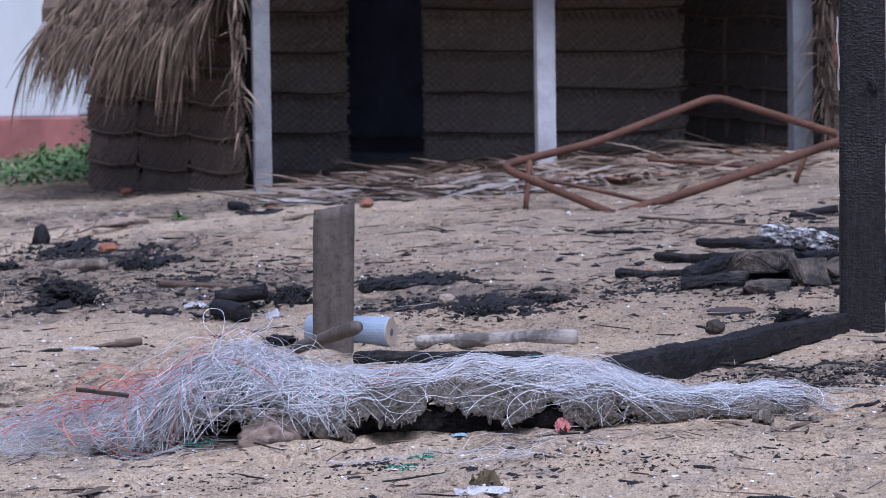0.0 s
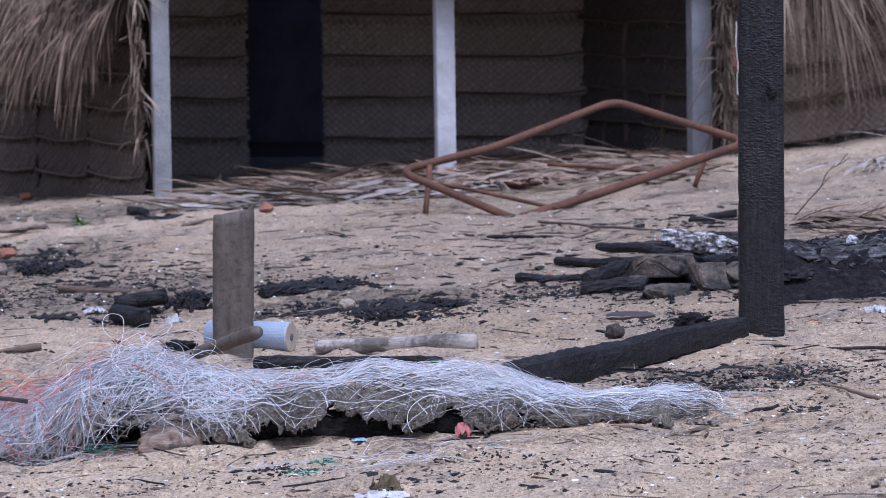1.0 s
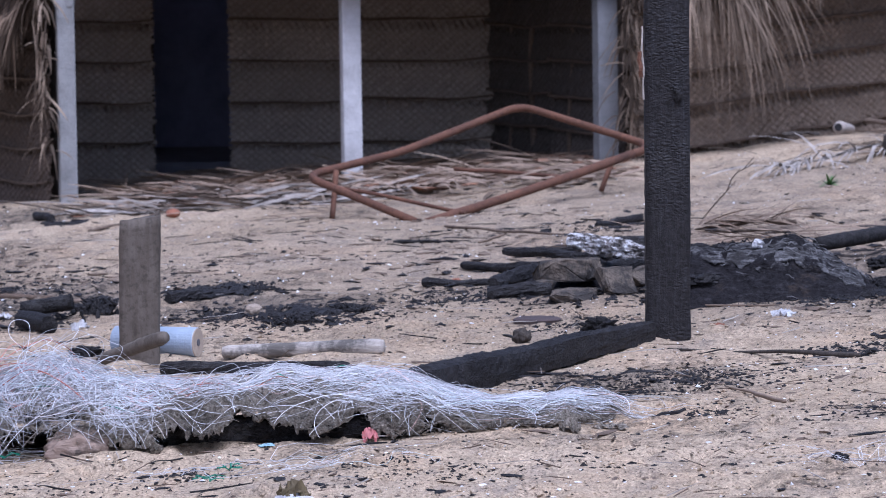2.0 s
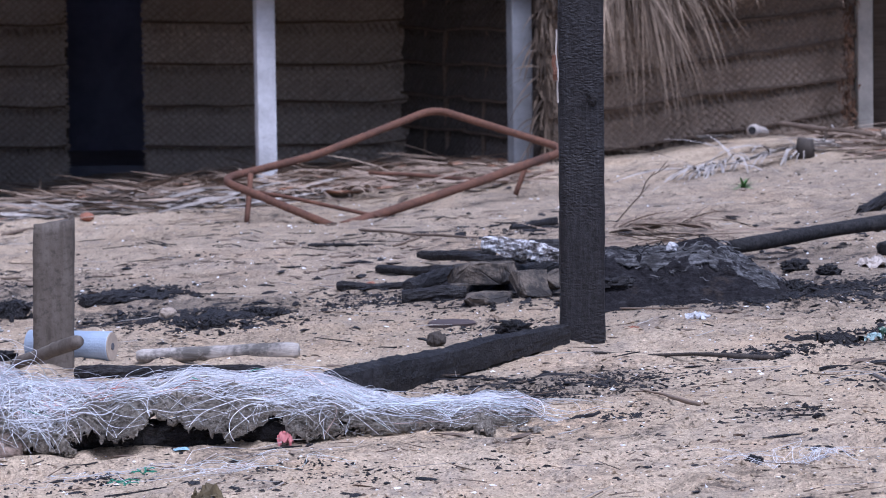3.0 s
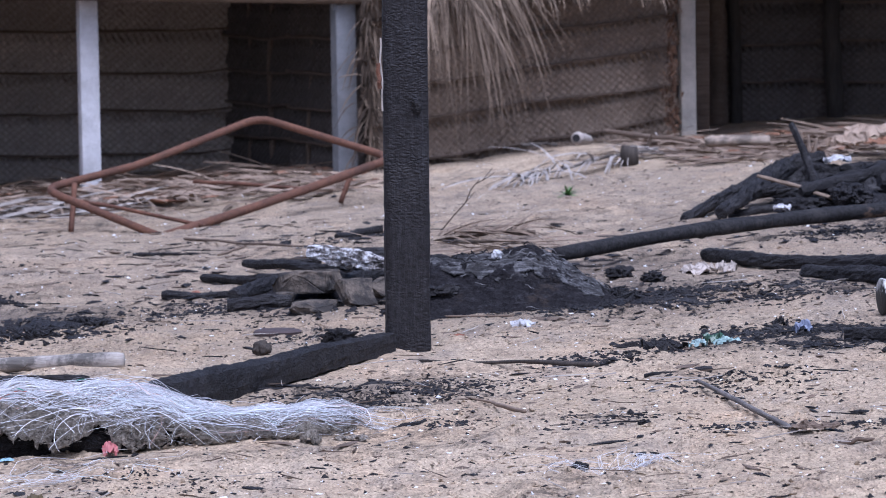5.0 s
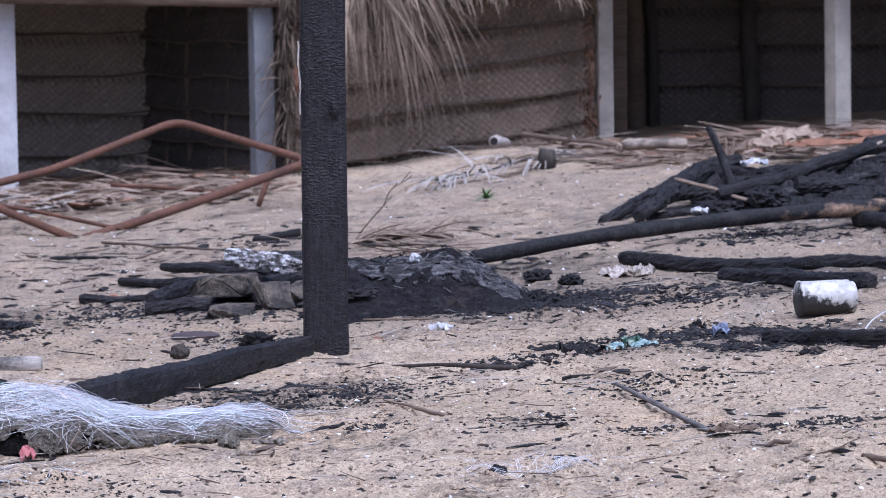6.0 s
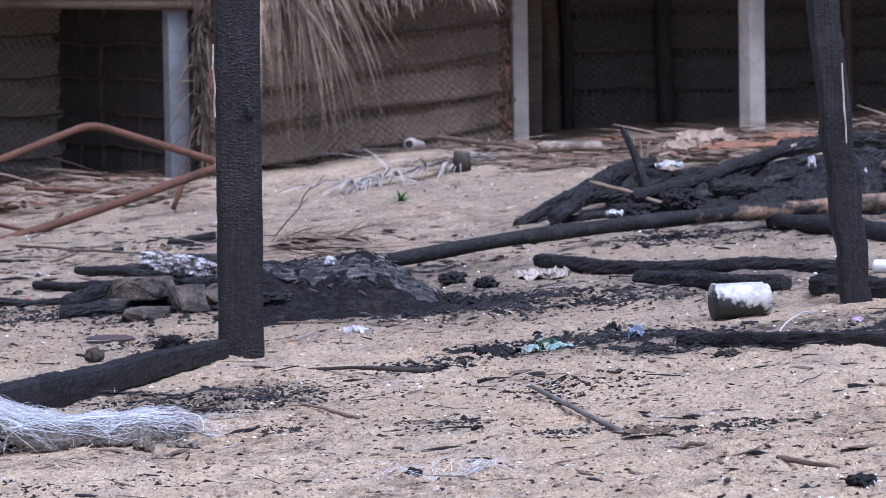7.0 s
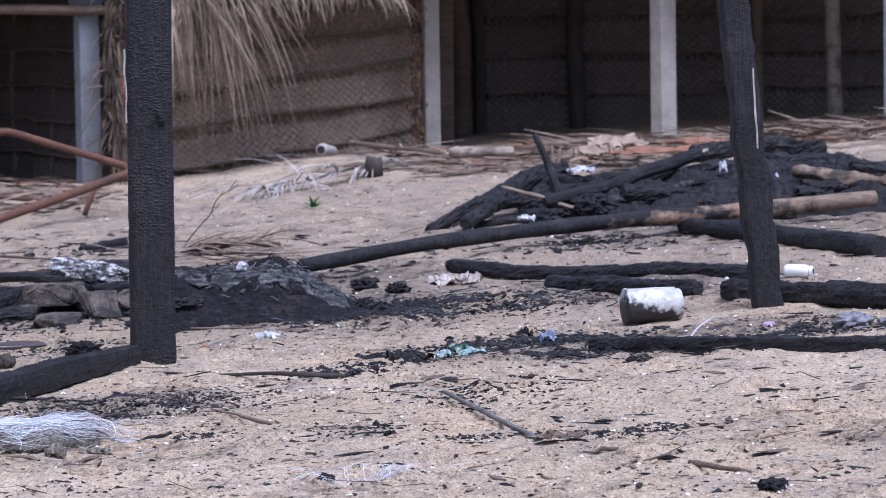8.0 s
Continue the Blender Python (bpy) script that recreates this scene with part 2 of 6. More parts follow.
GREY_WOOD = weathered_material()
PALE_WOOD = wood_material("pale_driftwood", (0.20, 0.155, 0.12), (0.44, 0.37, 0.31), "x", 0.5)
PEELED = wood_material("peeled_bark", (0.12, 0.085, 0.063), (0.30, 0.222, 0.17), "x", 0.75)
GREY_LOG = wood_material("bleached_log", (0.30, 0.27, 0.25), (0.58, 0.53, 0.49), "x", 0.65)
PALE_STICK = wood_material("grey_stick_wood", (0.11, 0.10, 0.098), (0.27, 0.245, 0.235), "x")
STICK = wood_material("brown_stick", (0.09, 0.065, 0.05), (0.22, 0.165, 0.13), "x")
THATCH = straw_material("thatch", (0.085, 0.062, 0.046), (0.36, 0.275, 0.205))
OLD_THATCH = straw_material("old_thatch", (0.07, 0.048, 0.034), (0.31, 0.225, 0.16))
DARK_THATCH = straw_material("dark_thatch", (0.05, 0.036, 0.027), (0.20, 0.15, 0.11))
STRAW = straw_material("dry_palm_leaf", (0.11, 0.078, 0.058), (0.39, 0.30, 0.235))
FADED_LEAF = straw_material("faded_leaf", (0.17, 0.145, 0.125), (0.46, 0.42, 0.395))
TORN_LEAF = straw_material("torn_brown_leaf", (0.06, 0.032, 0.02), (0.25, 0.14, 0.085))
BROWN_LITTER = straw_material("brown_leaf_litter", (0.06, 0.042, 0.032), (0.26, 0.195, 0.15))
PALE_LEAF = straw_material("bleached_leaf", (0.38, 0.34, 0.31), (0.62, 0.58, 0.55))
WEAVE = weave_material()
DUSKY_WEAVE = weave_material("dusky_woven_palm", (0.215, 0.182, 0.165))
OLD_WEAVE = weave_material("grey_woven_palm", (0.175, 0.135, 0.112))
# darker copy of the weave: the side wall's shade is in its tint
SHADED_WEAVE = weave_material("shaded_woven_palm", (0.15, 0.128, 0.118))
# back wall's tint is lifted to offset the dim verandah
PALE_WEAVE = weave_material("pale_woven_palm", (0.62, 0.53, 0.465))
CONCRETE = concrete_material("pale_concrete", (0.66, 0.66, 0.70))
WARM_CONCRETE = concrete_material("warm_concrete", (0.58, 0.54, 0.49))
GREY_CONCRETE = concrete_material("grey_concrete", (0.25, 0.26, 0.285))
LIGHT_CONCRETE = concrete_material("light_grey_concrete", (0.34, 0.34, 0.35))
RUST = rust_material()
LINE = strand_material()
GREY_LINE = straw_material("grey_nylon_line", (0.27, 0.27, 0.30), (0.70, 0.71, 0.77), 0.5)
RED_LINE = plain_material("orange_line", (0.62, 0.20, 0.14), 0.5)
GREEN_LINE = plain_material("green_line", (0.03, 0.26, 0.17), 0.5)
MATTED = matted_material()
def stone_material():
    m = Mat("sooty_stone", 0.9, spec=0.2)
    n1, n2 = m.noise(9, 6, 0.7), m.noise(60, 4, 0.7)
    c = m.ramp(n2, (0.3, (0.07, 0.058, 0.05)), (0.7, (0.175, 0.145, 0.12)))
    c = m.mix(m.ramp(n1, (0.42, 0.0), (0.56, 0.9)), c, (0.035, 0.033, 0.034))
    m.color(c).bump((n1, 0.02), (n2, 0.006))
    return m.m


STONE = stone_material()
BRICK = plain_material("brick_red", (0.30, 0.125, 0.08), 0.9)
WHITE = plain_material("white_plastic", (0.80, 0.81, 0.84), 0.4, 0, 0.15)
DUSTY = plain_material("dusty_white_plastic", (0.58, 0.58, 0.62), 0.5, 0, 0.35)
BLUE_GREY = plain_material("blue_grey_plastic", (0.34, 0.41, 0.53), 0.5, 0, 0.15)
PINK = plain_material("pink_plastic", (0.62, 0.23, 0.24), 0.5)
GREEN = plain_material("green_leaf", (0.11, 0.21, 0.065), 0.6, 0, 0.5, 8)
PLASTER = plain_material("white_plaster", (0.68, 0.73, 0.76), 0.85, 0, 0.12, 1.5)
RED_PAINT = plain_material("faded_red_paint", (0.40, 0.17, 0.16), 0.8, 0, 0.45, 3)
BROWN_BARK = plain_material("red_brown_bark", (0.28, 0.14, 0.085), 0.85, 0, 0.5, 12)
DRY_LEAF = plain_material("curled_leaf", (0.16, 0.12, 0.06), 0.7, 0, 0.7, 20)
TIMBER = wood_material("brown_timber", (0.09, 0.065, 0.05), (0.22, 0.16, 0.12), "x")
DARK_TIMBER = wood_material("dark_timber", (0.035, 0.03, 0.028), (0.09, 0.075, 0.065))
ROOM_DIM = plain_material("dim_room_floor", (0.17, 0.175, 0.22), 0.95, 0, 0.4, 3, 0.1)
# bluish tone of the room's walls imitates haze over its dark inside
ROOM_HAZE = plain_material("haze_blue_wall", (0.30, 0.33, 0.50), 0.95, 0, 0.4, 3, 0.1)
# flat dark tone that stands in for the shade inside openings
HOLE_SHADE = plain_material("hole_shade", (0.13, 0.13, 0.15), 0.95, 0, 0.5, 3, 0.1)
def flaky_ash_material():
    m = Mat("flaky_white_ash", 0.7, spec=0.3)
    n1, n2 = m.noise(22, 6, 0.75), m.noise(90, 4, 0.7)
    c = m.ramp(n1, (0.40, (0.05, 0.045, 0.042)), (0.5, (0.24, 0.22, 0.22)), (0.56, (0.62, 0.62, 0.66)), (0.66, (0.80, 0.80, 0.84)))
    m.color(c).bump((n1, 0.02), (n2, 0.006))
    return m.m


FOIL = flaky_ash_material()


def ash_heap_material():
    """Black ash with drifts and streaks of grey."""
    m = Mat("ash_heap", 0.95, spec=0.1)
    n1, n2, n3 = m.noise(8, 6, 0.75), m.noise(70, 5, 0.75), m.noise(16, 5, 0.7, m.scaled(1, 1, 3.5))
    c = m.ramp(n2, (0.3, (0.007, 0.0065, 0.0075)), (0.7, (0.027, 0.025, 0.029)))
    c = m.mix(m.ramp(n3, (0.52, 0.0), (0.68, 0.75)), c, m.ramp(n2, (0.35, (0.028, 0.028, 0.032)), (0.65, (0.065, 0.061, 0.068))))
    c = m.mix(m.ramp(n1, (0.58, 0.0), (0.7, 0.4)), c, (0.08, 0.062, 0.05))
    m.color(c).bump((n1, 0.015), (n2, 0.008), (n3, 0.008))
    return m.m


ASH_HEAP = ash_heap_material()


def ash_crust_material():
    """Grey ash in slanting streaks over char."""
    m = Mat("streaky_ash_crust", 0.95, spec=0.1)
    n1, n2 = m.noise(9, 5, 0.7), m.noise(70, 5, 0.75)
    n3 = m.noise(20, 6, 0.75, m.scaled(0.5, 2, 3, ry=32))
    c = m.ramp(n2, (0.3, (0.014, 0.014, 0.016)), (0.7, (0.06, 0.058, 0.062)))
    c = m.mix(m.ramp(n3, (0.46, 0.0), (0.66, 0.85)), c, m.ramp(n2, (0.35, (0.10, 0.098, 0.105)), (0.68, (0.34, 0.335, 0.35))))
    c = m.mix(m.ramp(n1, (0.5, 0.0), (0.66, 0.75)), c, (0.03, 0.028, 0.028))
    m.color(c).bump((n3, 0.007), (n2, 0.006))
    return m.m


ASH_CRUST = ash_crust_material()
PALE_ASH = plain_material("pale_ash", (0.30, 0.295, 0.31), 0.95, 0, 0.7, 40, 0.1)


# ---- helpers for building ----
def sand_base(x, y):
    """Height of the sand, without its small dimples."""
    z = 0.055 * x
    a = noise.noise(Vector((x * 0.9, y * 0.7, 3.1)))
    b = noise.noise(Vector((x * 3.1, y * 2.4, 7.7)))
    z += 0.008 * a + 0.006 * b
    # sand drifted against the sagging wall
    z += 0.085 * math.exp(-((x - 1.55) / 0.6) ** 2 - ((y - 26.5) / 0.75) ** 2)
    return z


def thing(name, at, label, category, group="", kind=""):
    ob = new(name)
    ob.empty_display_size = 0.1
    ob.location = at
    return tagged(ob, label, category, group, kind)


def put(bm, name, material, smooth=False):
    me = bpy.data.meshes.new(name)
    bm.to_mesh(me)
    bm.free()
    me.materials.append(material)
    if smooth:
        me.polygons.foreach_set("use_smooth", [True] * len(me.polygons))
    return me


def part(name, bm, material, parent, label="", smooth=False):
    """Links a bmesh, made in world coordinates, as one part of a thing (or of a part)."""
    root = parent.location.copy()
    if parent.parent:
        root += parent.parent.location
    bmesh.ops.translate(bm, verts=bm.verts, vec=-root)
    ob = new(name, put(bm, name, material, smooth))
    ob.parent = parent
    return tagged(ob, label)


def solo(name, bm, material, at, label, category, group="", kind="", smooth=False):
    """A thing that is a single mesh, made in world coordinates."""
    bmesh.ops.translate(bm, verts=bm.verts, vec=-Vector(at))
    ob = new(name, put(bm, name, material, smooth))
    ob.location = at
    return tagged(ob, label, category, group, kind)


def box(bm, size, m, bevel=0.0, cuts=0):
    made = bmesh.ops.create_cube(bm, size=1.0, matrix=m @ Matrix.Diagonal((*size, 1)))
    edges = list({e for v in made["verts"] for e in v.link_edges})
    if bevel:
        bmesh.ops.bevel(bm, geom=edges, offset=bevel, segments=2, affect="EDGES", profile=0.6)
    return bm


def tube(bm, pts, radii, sides=8, rough=0.0, seed=0.0, caps=True, square=0.0):
    """A tube along points, with uneven thickness."""
    pts = [Vector(p) for p in pts]
    if isinstance(radii, (int, float)):
        radii = [radii] * len(pts)
    rings, run = [], 0.0
    for i, p in enumerate(pts):
        run += (p - pts[i - 1]).length if i else 0.0
        d = (pts[min(i + 1, len(pts) - 1)] - pts[max(i - 1, 0)]).normalized()
        side = d.cross(Vector((0, 0, 1)) if abs(d.z) < 0.9 else Vector((0, 1, 0))).normalized()
        up = side.cross(d)
        ring = []
        for k in range(sides):
            a = 2 * math.pi * (k + 0.5) / sides
            r = radii[i]
            if square:
                r *= 1 + square * (1 / max(abs(math.cos(a)), abs(math.sin(a))) - 1)
            w = side * math.cos(a) + up * math.sin(a)
            if rough:
                ca, sa = math.cos(a), math.sin(a)
                r *= 1 + rough * (0.6 * noise.noise((run * 3 + seed, ca * 1.3, sa * 1.3)) + 0.5 * noise.noise((run * 6 + seed, ca * 4, sa * 4)) + 0.75 * noise.noise((run * 30, ca * 6 + seed, sa * 6)))
            ring.append(bm.verts.new(p + w * r))
        rings.append(ring)
    for a, b in zip(rings, rings[1:]):
        for k in range(sides):
            bm.faces.new((a[k], a[(k + 1) % sides], b[(k + 1) % sides], b[k]))
    if caps:
        bm.faces.new(rings[0][::-1])
        bm.faces.new(rings[-1])
    return bm


def bend(a, b, n, sag=0.0, wobble=0.0, seed=0.0):
    """Points from a to b, sagging in the middle, with a wobble."""
    a, b = Vector(a), Vector(b)
    out = []
    for i in range(n + 1):
        t = i / n
        p = a.lerp(b, t)
        p.z -= sag * 4 * t * (1 - t)
        k = math.sin(math.pi * t) * 0.7 + 0.3
        p += wobble * k * Vector((noise.noise((t * 3 + seed, 0.3, 1.7)), noise.noise((t * 3 + seed, 4.3, 2.7)), 0.5 * noise.noise((t * 3 + seed, 8.3, 3.7))))
        out.append(p)
    return out


def lumber(name, a, b, r0, r1, material, label, category="log", lift0=0.0, lift1=0.0, sides=20, rough=0.3, wobble=0.03, seed=0.0, square=0.0, group="", n=None):
    """A log that lies on the sand between two places."""
    p, q = on(a, r0 * 0.8 + lift0), on(b, r1 * 0.8 + lift1)
    n = n or max(6, int((q - p).length / 0.022))
    bm = bmesh.new()
    pts = bend(p, q, n, 0.0, wobble, seed)
    radii = [(r0 + (r1 - r0) * i / n) * (1 + 0.12 * noise.noise((i * 0.4, seed, 0))) for i in range(n + 1)]
    radii[0] *= 0.8
    radii[-1] *= 0.8
    tube(bm, pts, radii, sides, rough, seed, square=square)
    return solo(name, bm, material, p - Vector((0, 0, r0)), label, category, group, smooth=material not in (CHAR, CHAR_BROWN))


def lump(bm, c, size, seed=0.0, amp=0.35, sub=2, turn=0.0, freq=2.2):
    """An uneven lump."""
    made = bmesh.ops.create_icosphere(bm, subdivisions=sub, radius=1.0)
    m = Matrix.Rotation(turn, 3, "Z")
    for v in made["verts"]:
        n = v.co.normalized()
        k = 1 + amp * noise.noise(n * freq + Vector((seed, seed * 1.7, 0))) + 0.5 * amp * noise.noise(n * freq * 2.7 + Vector((0, seed, seed)))
        v.co = Vector(c) + m @ Vector((n.x * size[0] * k, n.y * size[1] * k, n.z * size[2] * k))
    return bm


def blade(bm, p, d, length, width, droop, seg=4, twist=0.0, flat=None):
    """A narrow dry leaf that starts at p towards d and bends down by its weight."""
    p, d = Vector(p), Vector(d).normalized()
    step = length / seg
    side = d.cross(flat or Vector((0, 0, 1)))
    if side.length < 0.05:
        side = Vector((1, 0, 0))
    side.normalize()
    row = []
    for i in range(seg + 1):
        t = i / seg
        w = width * 0.5 * (1 - 0.85 * t ** 1.5)
        s = Matrix.Rotation(twist * t, 3, d) @ side
        row.append((bm.verts.new(p - s * w), bm.verts.new(p + s * w)))
        p = p + d * step
        d = (d + Vector((0, 0, -droop / seg))).normalized()
    for a, b in zip(row, row[1:]):
        bm.faces.new((a[0], a[1], b[1], b[0]))


def quick_mesh(verts, faces, name, material, smooth=False):
    me = bpy.data.meshes.new(name)
    me.from_pydata(verts, [], faces)
    me.materials.append(material)
    if smooth:
        me.polygons.foreach_set("use_smooth", [True] * len(me.polygons))
    return me


# ---- the sand ----
def spread(lo, hi, step, far):
    """A fine middle and ever wider steps out to the horizon."""
    mid = list(np.arange(lo, hi + step / 2, step))
    out, w = [], step
    x = mid[-1]
    while x < far:
        w *= 1.5
        x += w
        out.append(x)
    back, w = [], step
    x = mid[0]
    while x > -far:
        w *= 1.5
        x -= w
        back.append(x)
    return np.array(back[::-1] + mid + out)


def build_ground():
    xs, ys = spread(-5.2, 6.2, 0.023, 2500), spread(9.2, 27.0, 0.03, 2500)
    rng = np.random.default_rng(4)

    def grid_noise(step, seed):
        r = np.random.default_rng(seed)
        table = r.random((256, 256))
        u, v = np.meshgrid(xs / step, ys / step)
        iu, iv = np.floor(u).astype(int), np.floor(v).astype(int)
        fu, fv = u - iu, v - iv
        fu, fv = fu * fu * (3 - 2 * fu), fv * fv * (3 - 2 * fv)
        a = table[iv % 256, iu % 256] * (1 - fu) + table[iv % 256, (iu + 1) % 256] * fu
        b = table[(iv + 1) % 256, iu % 256] * (1 - fu) + table[(iv + 1) % 256, (iu + 1) % 256] * fu
        return a * (1 - fv) + b * fv - 0.5

    X, Y = np.meshgrid(xs, ys)
    near = (np.abs(X) < 9) & (Y > 5) & (Y < 36)
    Z = 0.055 * np.clip(X, -12, 12)
    for j, i in zip(*np.nonzero(near)):
        Z[j, i] = sand_base(X[j, i], Y[j, i])
    fade = np.where(near, 1.0, 0.0)
    Z = Z + fade * (0.03 * grid_noise(0.62, 5) + 0.024 * grid_noise(0.27, 1) + 0.012 * grid_noise(0.12, 2) + 0.006 * grid_noise(0.05, 3) + 0.003 * rng.random(Z.shape) ** 2)
    # trodden dimples with soft rims
    for _ in range(2600):
        px, py = rng.uniform(-4.6, 5.8), 9.3 + 15 * rng.random() ** 1.3
        rad, deep = rng.uniform(0.03, 0.13), 0.006 + 0.024 * rng.random() ** 2
        i0, i1 = np.searchsorted(xs, (px - 2 * rad, px + 2 * rad))
        j0, j1 = np.searchsorted(ys, (py - 2 * rad, py + 2 * rad))
        q = ((X[j0:j1, i0:i1] - px) ** 2 + (Y[j0:j1, i0:i1] - py) ** 2) / rad ** 2
        Z[j0:j1, i0:i1] += deep * (-np.exp(-q * 1.6) + 0.55 * np.exp(-(np.sqrt(q) - 1.25) ** 2 * 7))
    nx, ny = len(xs), len(ys)
    verts = np.stack([X, Y, Z], -1).reshape(-1, 3)
    idx = np.arange(nx * ny).reshape(ny, nx)
    faces = np.stack([idx[:-1, :-1], idx[:-1, 1:], idx[1:, 1:], idx[1:, :-1]], -1).reshape(-1, 4)
    me = bpy.data.meshes.new("ground")
    me.vertices.add(len(verts))
    me.vertices.foreach_set("co", verts.ravel())
    me.loops.add(faces.size)
    me.loops.foreach_set("vertex_index", faces.ravel())
    me.polygons.add(len(faces))
    me.polygons.foreach_set("loop_start", np.arange(0, faces.size, 4))
    me.polygons.foreach_set("use_smooth", np.ones(len(faces), bool))
    me.update(calc_edges=True)
    me.materials.append(SAND)
    tagged(new("ground", me), "trampled beige beach sand with soot and shell bits", "ground", kind="structure")
    return xs, ys, Z


GRID_X, GRID_Y, GRID_Z = build_ground()


def gz(x, y):
    """Height of the sand."""
    i = min(max(int(np.searchsorted(GRID_X, x)) - 1, 0), len(GRID_X) - 2)
    j = min(max(int(np.searchsorted(GRID_Y, y)) - 1, 0), len(GRID_Y) - 2)
    u, w = (x - GRID_X[i]) / (GRID_X[i + 1] - GRID_X[i]), (y - GRID_Y[j]) / (GRID_Y[j + 1] - GRID_Y[j])
    low = GRID_Z[j, i] * (1 - u) + GRID_Z[j, i + 1] * u
    high = GRID_Z[j + 1, i] * (1 - u) + GRID_Z[j + 1, i + 1] * u
    return float(low * (1 - w) + high * w)


def on(xy, lift=0.0):
    return Vector((xy[0], xy[1], gz(*xy) + lift))


# ---- huts ----
def plait(x, z):
    """Height of the plaited strands: two slanting sets that pass over and under each other."""
    u, v = (x * 0.8 + z) / 0.052, (x * 0.8 - z) / 0.052
    fu, fv = u - math.floor(u), v - math.floor(v)
    if (math.floor(u) + math.floor(v)) % 2:
        fu, fv = fv, fu
    strand = 0.62 + 0.38 * math.sin(12.9 * math.floor(u) + 78.2 * math.floor(v))
    return strand * (1 - (2 * fu - 1) ** 4) * (0.35 + 0.65 * math.sin(math.pi * fv))


def weave_row(width, height, seed, sag=0.0):
    """One panel of plaited leaf: a wavy sheet of strands folded round a rib, with ragged ends."""
    r = random.Random(seed)
    bm = bmesh.new()
    nx, nz = max(6, int(width / 0.0095)), max(8, int(height / 0.0095))
    edge = [r.uniform(-0.03, 0.012) for _ in range(nz + 1)]
    grid = []
    for k in range(nz + 1):
        row = []
        for i in range(nx + 1):
            u, w = i / nx, k / nz
            x = (u - 0.5) * width
            z = (w - 0.5) * height * 1.14
            h = plait(x, z)
            y = -0.03 * (1 - w) + 0.022 * noise.noise((x * 4 + seed, z * 7, seed)) - 0.013 * h
            # dark slits where the leaflets fold round the rib of the row above
            slit = abs(((x + 0.4 * z) / 0.054) % 1.0 * 2 - 1)
            y += 0.03 * max(0.0, min(1.0, (slit - 0.35) * 3)) * max(0.0, 1 - abs(w - 0.82) / 0.16)
            if i == 0:
                x += edge[k]
            if i == nx:
                x -= edge[-k - 1]
            if k == 0:
                z += -0.014 * h + r.uniform(-0.006, 0.006)
            z -= sag * 4 * u * (1 - u)
            row.append(bm.verts.new((x, y, z)))
        grid.append(row)
    for a, b in zip(grid, grid[1:]):
        for i in range(nx):
            bm.faces.new((a[i], a[i + 1], b[i + 1], b[i]))
    # the split midrib that binds the panel's lower edge
    z0 = height * -0.5 - 0.01
    woven = len(bm.faces)
    pts = [(x, -0.05, z0 - sag * 4 * (x / width + 0.5) * (0.5 - x / width) + 0.016 * noise.noise((x * 3, seed, 2))) for x in np.linspace(-width / 2, width / 2, 12)]
    tube(bm, pts, [0.012 - 0.005 * i / 11 for i in range(12)], 5)
    bm.faces.ensure_lookup_table()
    for f in bm.faces[woven:]:
        f.material_index = 1
    return bm


def woven_wall(parent, a, b, z0, z1, row_h, panel_w, seed, sag=0.02, material=None, slope=0.0, lap=1.04, tilt=0.8):
    """A wall on a backing of dark laths: rows of plaited panels, lapped from the bottom upwards."""
    a, b = Vector((*a, 0)), Vector((*b, 0))
    length = (b - a).length
    turn = math.atan2(b.y - a.y, b.x - a.x)
    n = max(1, round(length / panel_w))
    w = length / n
    r = random.Random(seed)
    bm = bmesh.new()
    mid = a.lerp(b, 0.5)
    box(bm, (length - 0.02, 0.02, z1 - z0), Matrix.Translation((mid.x, mid.y, (z0 + z1) / 2)) @ pose(0, 0, 0, 0, 0, math.degrees(turn)) @ pose(0, 0.06, 0))
    wall = part("wall", bm, DARK_TIMBER, parent)
    shared = [put(weave_row(w * lap, row_h, seed + k, sag * r.uniform(0.3, 1.4)), "woven_panel", material or WEAVE) for k in range(3)]
    for me in shared:
        me.materials.append(STICK)
    z = z0 + row_h / 2
    while z < z1 + row_h / 2:
        for i in range(n):
            p = a.lerp(b, (i + 0.5) / n)
            ob = new("woven_panel", r.choice(shared))
            ob.parent = wall
            ob.matrix_basis = Matrix.Translation(Vector((p.x, p.y, z + r.uniform(-0.015, 0.015) + slope * length * ((i + 0.5) / n - 0.5))) - parent.location) @ pose(0, r.uniform(-0.012, 0.012), 0, 0, r.uniform(-tilt, tilt) - math.degrees(slope), math.degrees(turn))
        z += row_h


def pillar(at, width, depth, height, material, label, flare=False, turn=6):
    bm = bmesh.new()
    base = on(at, -0.1)
    box(bm, (width, depth, height + 0.1), Matrix.Translation(base + Vector((0, 0, (height + 0.1) / 2))) @ pose(0, 0, 0, 0, 0, turn), 0.012)
    if flare:
        made = bmesh.ops.create_cube(bm, size=1.0)["verts"]
        for v in made:
            k = 1.9 if v.co.z > 0 else 0.98
            v.co = base + Vector((v.co.x * width * k, v.co.y * depth * 0.98, height + 0.06 + (v.co.z + 0.5) * 0.2))
        made = bmesh.ops.create_cube(bm, size=1.0)["verts"]
        for v in made:
            v.co = base + Vector((v.co.x * width * 1.9, v.co.y * depth, height + 0.3 + v.co.z * 0.1))
    return solo("pillar", bm, material, base, label, "pillar", "pillars of the huts")


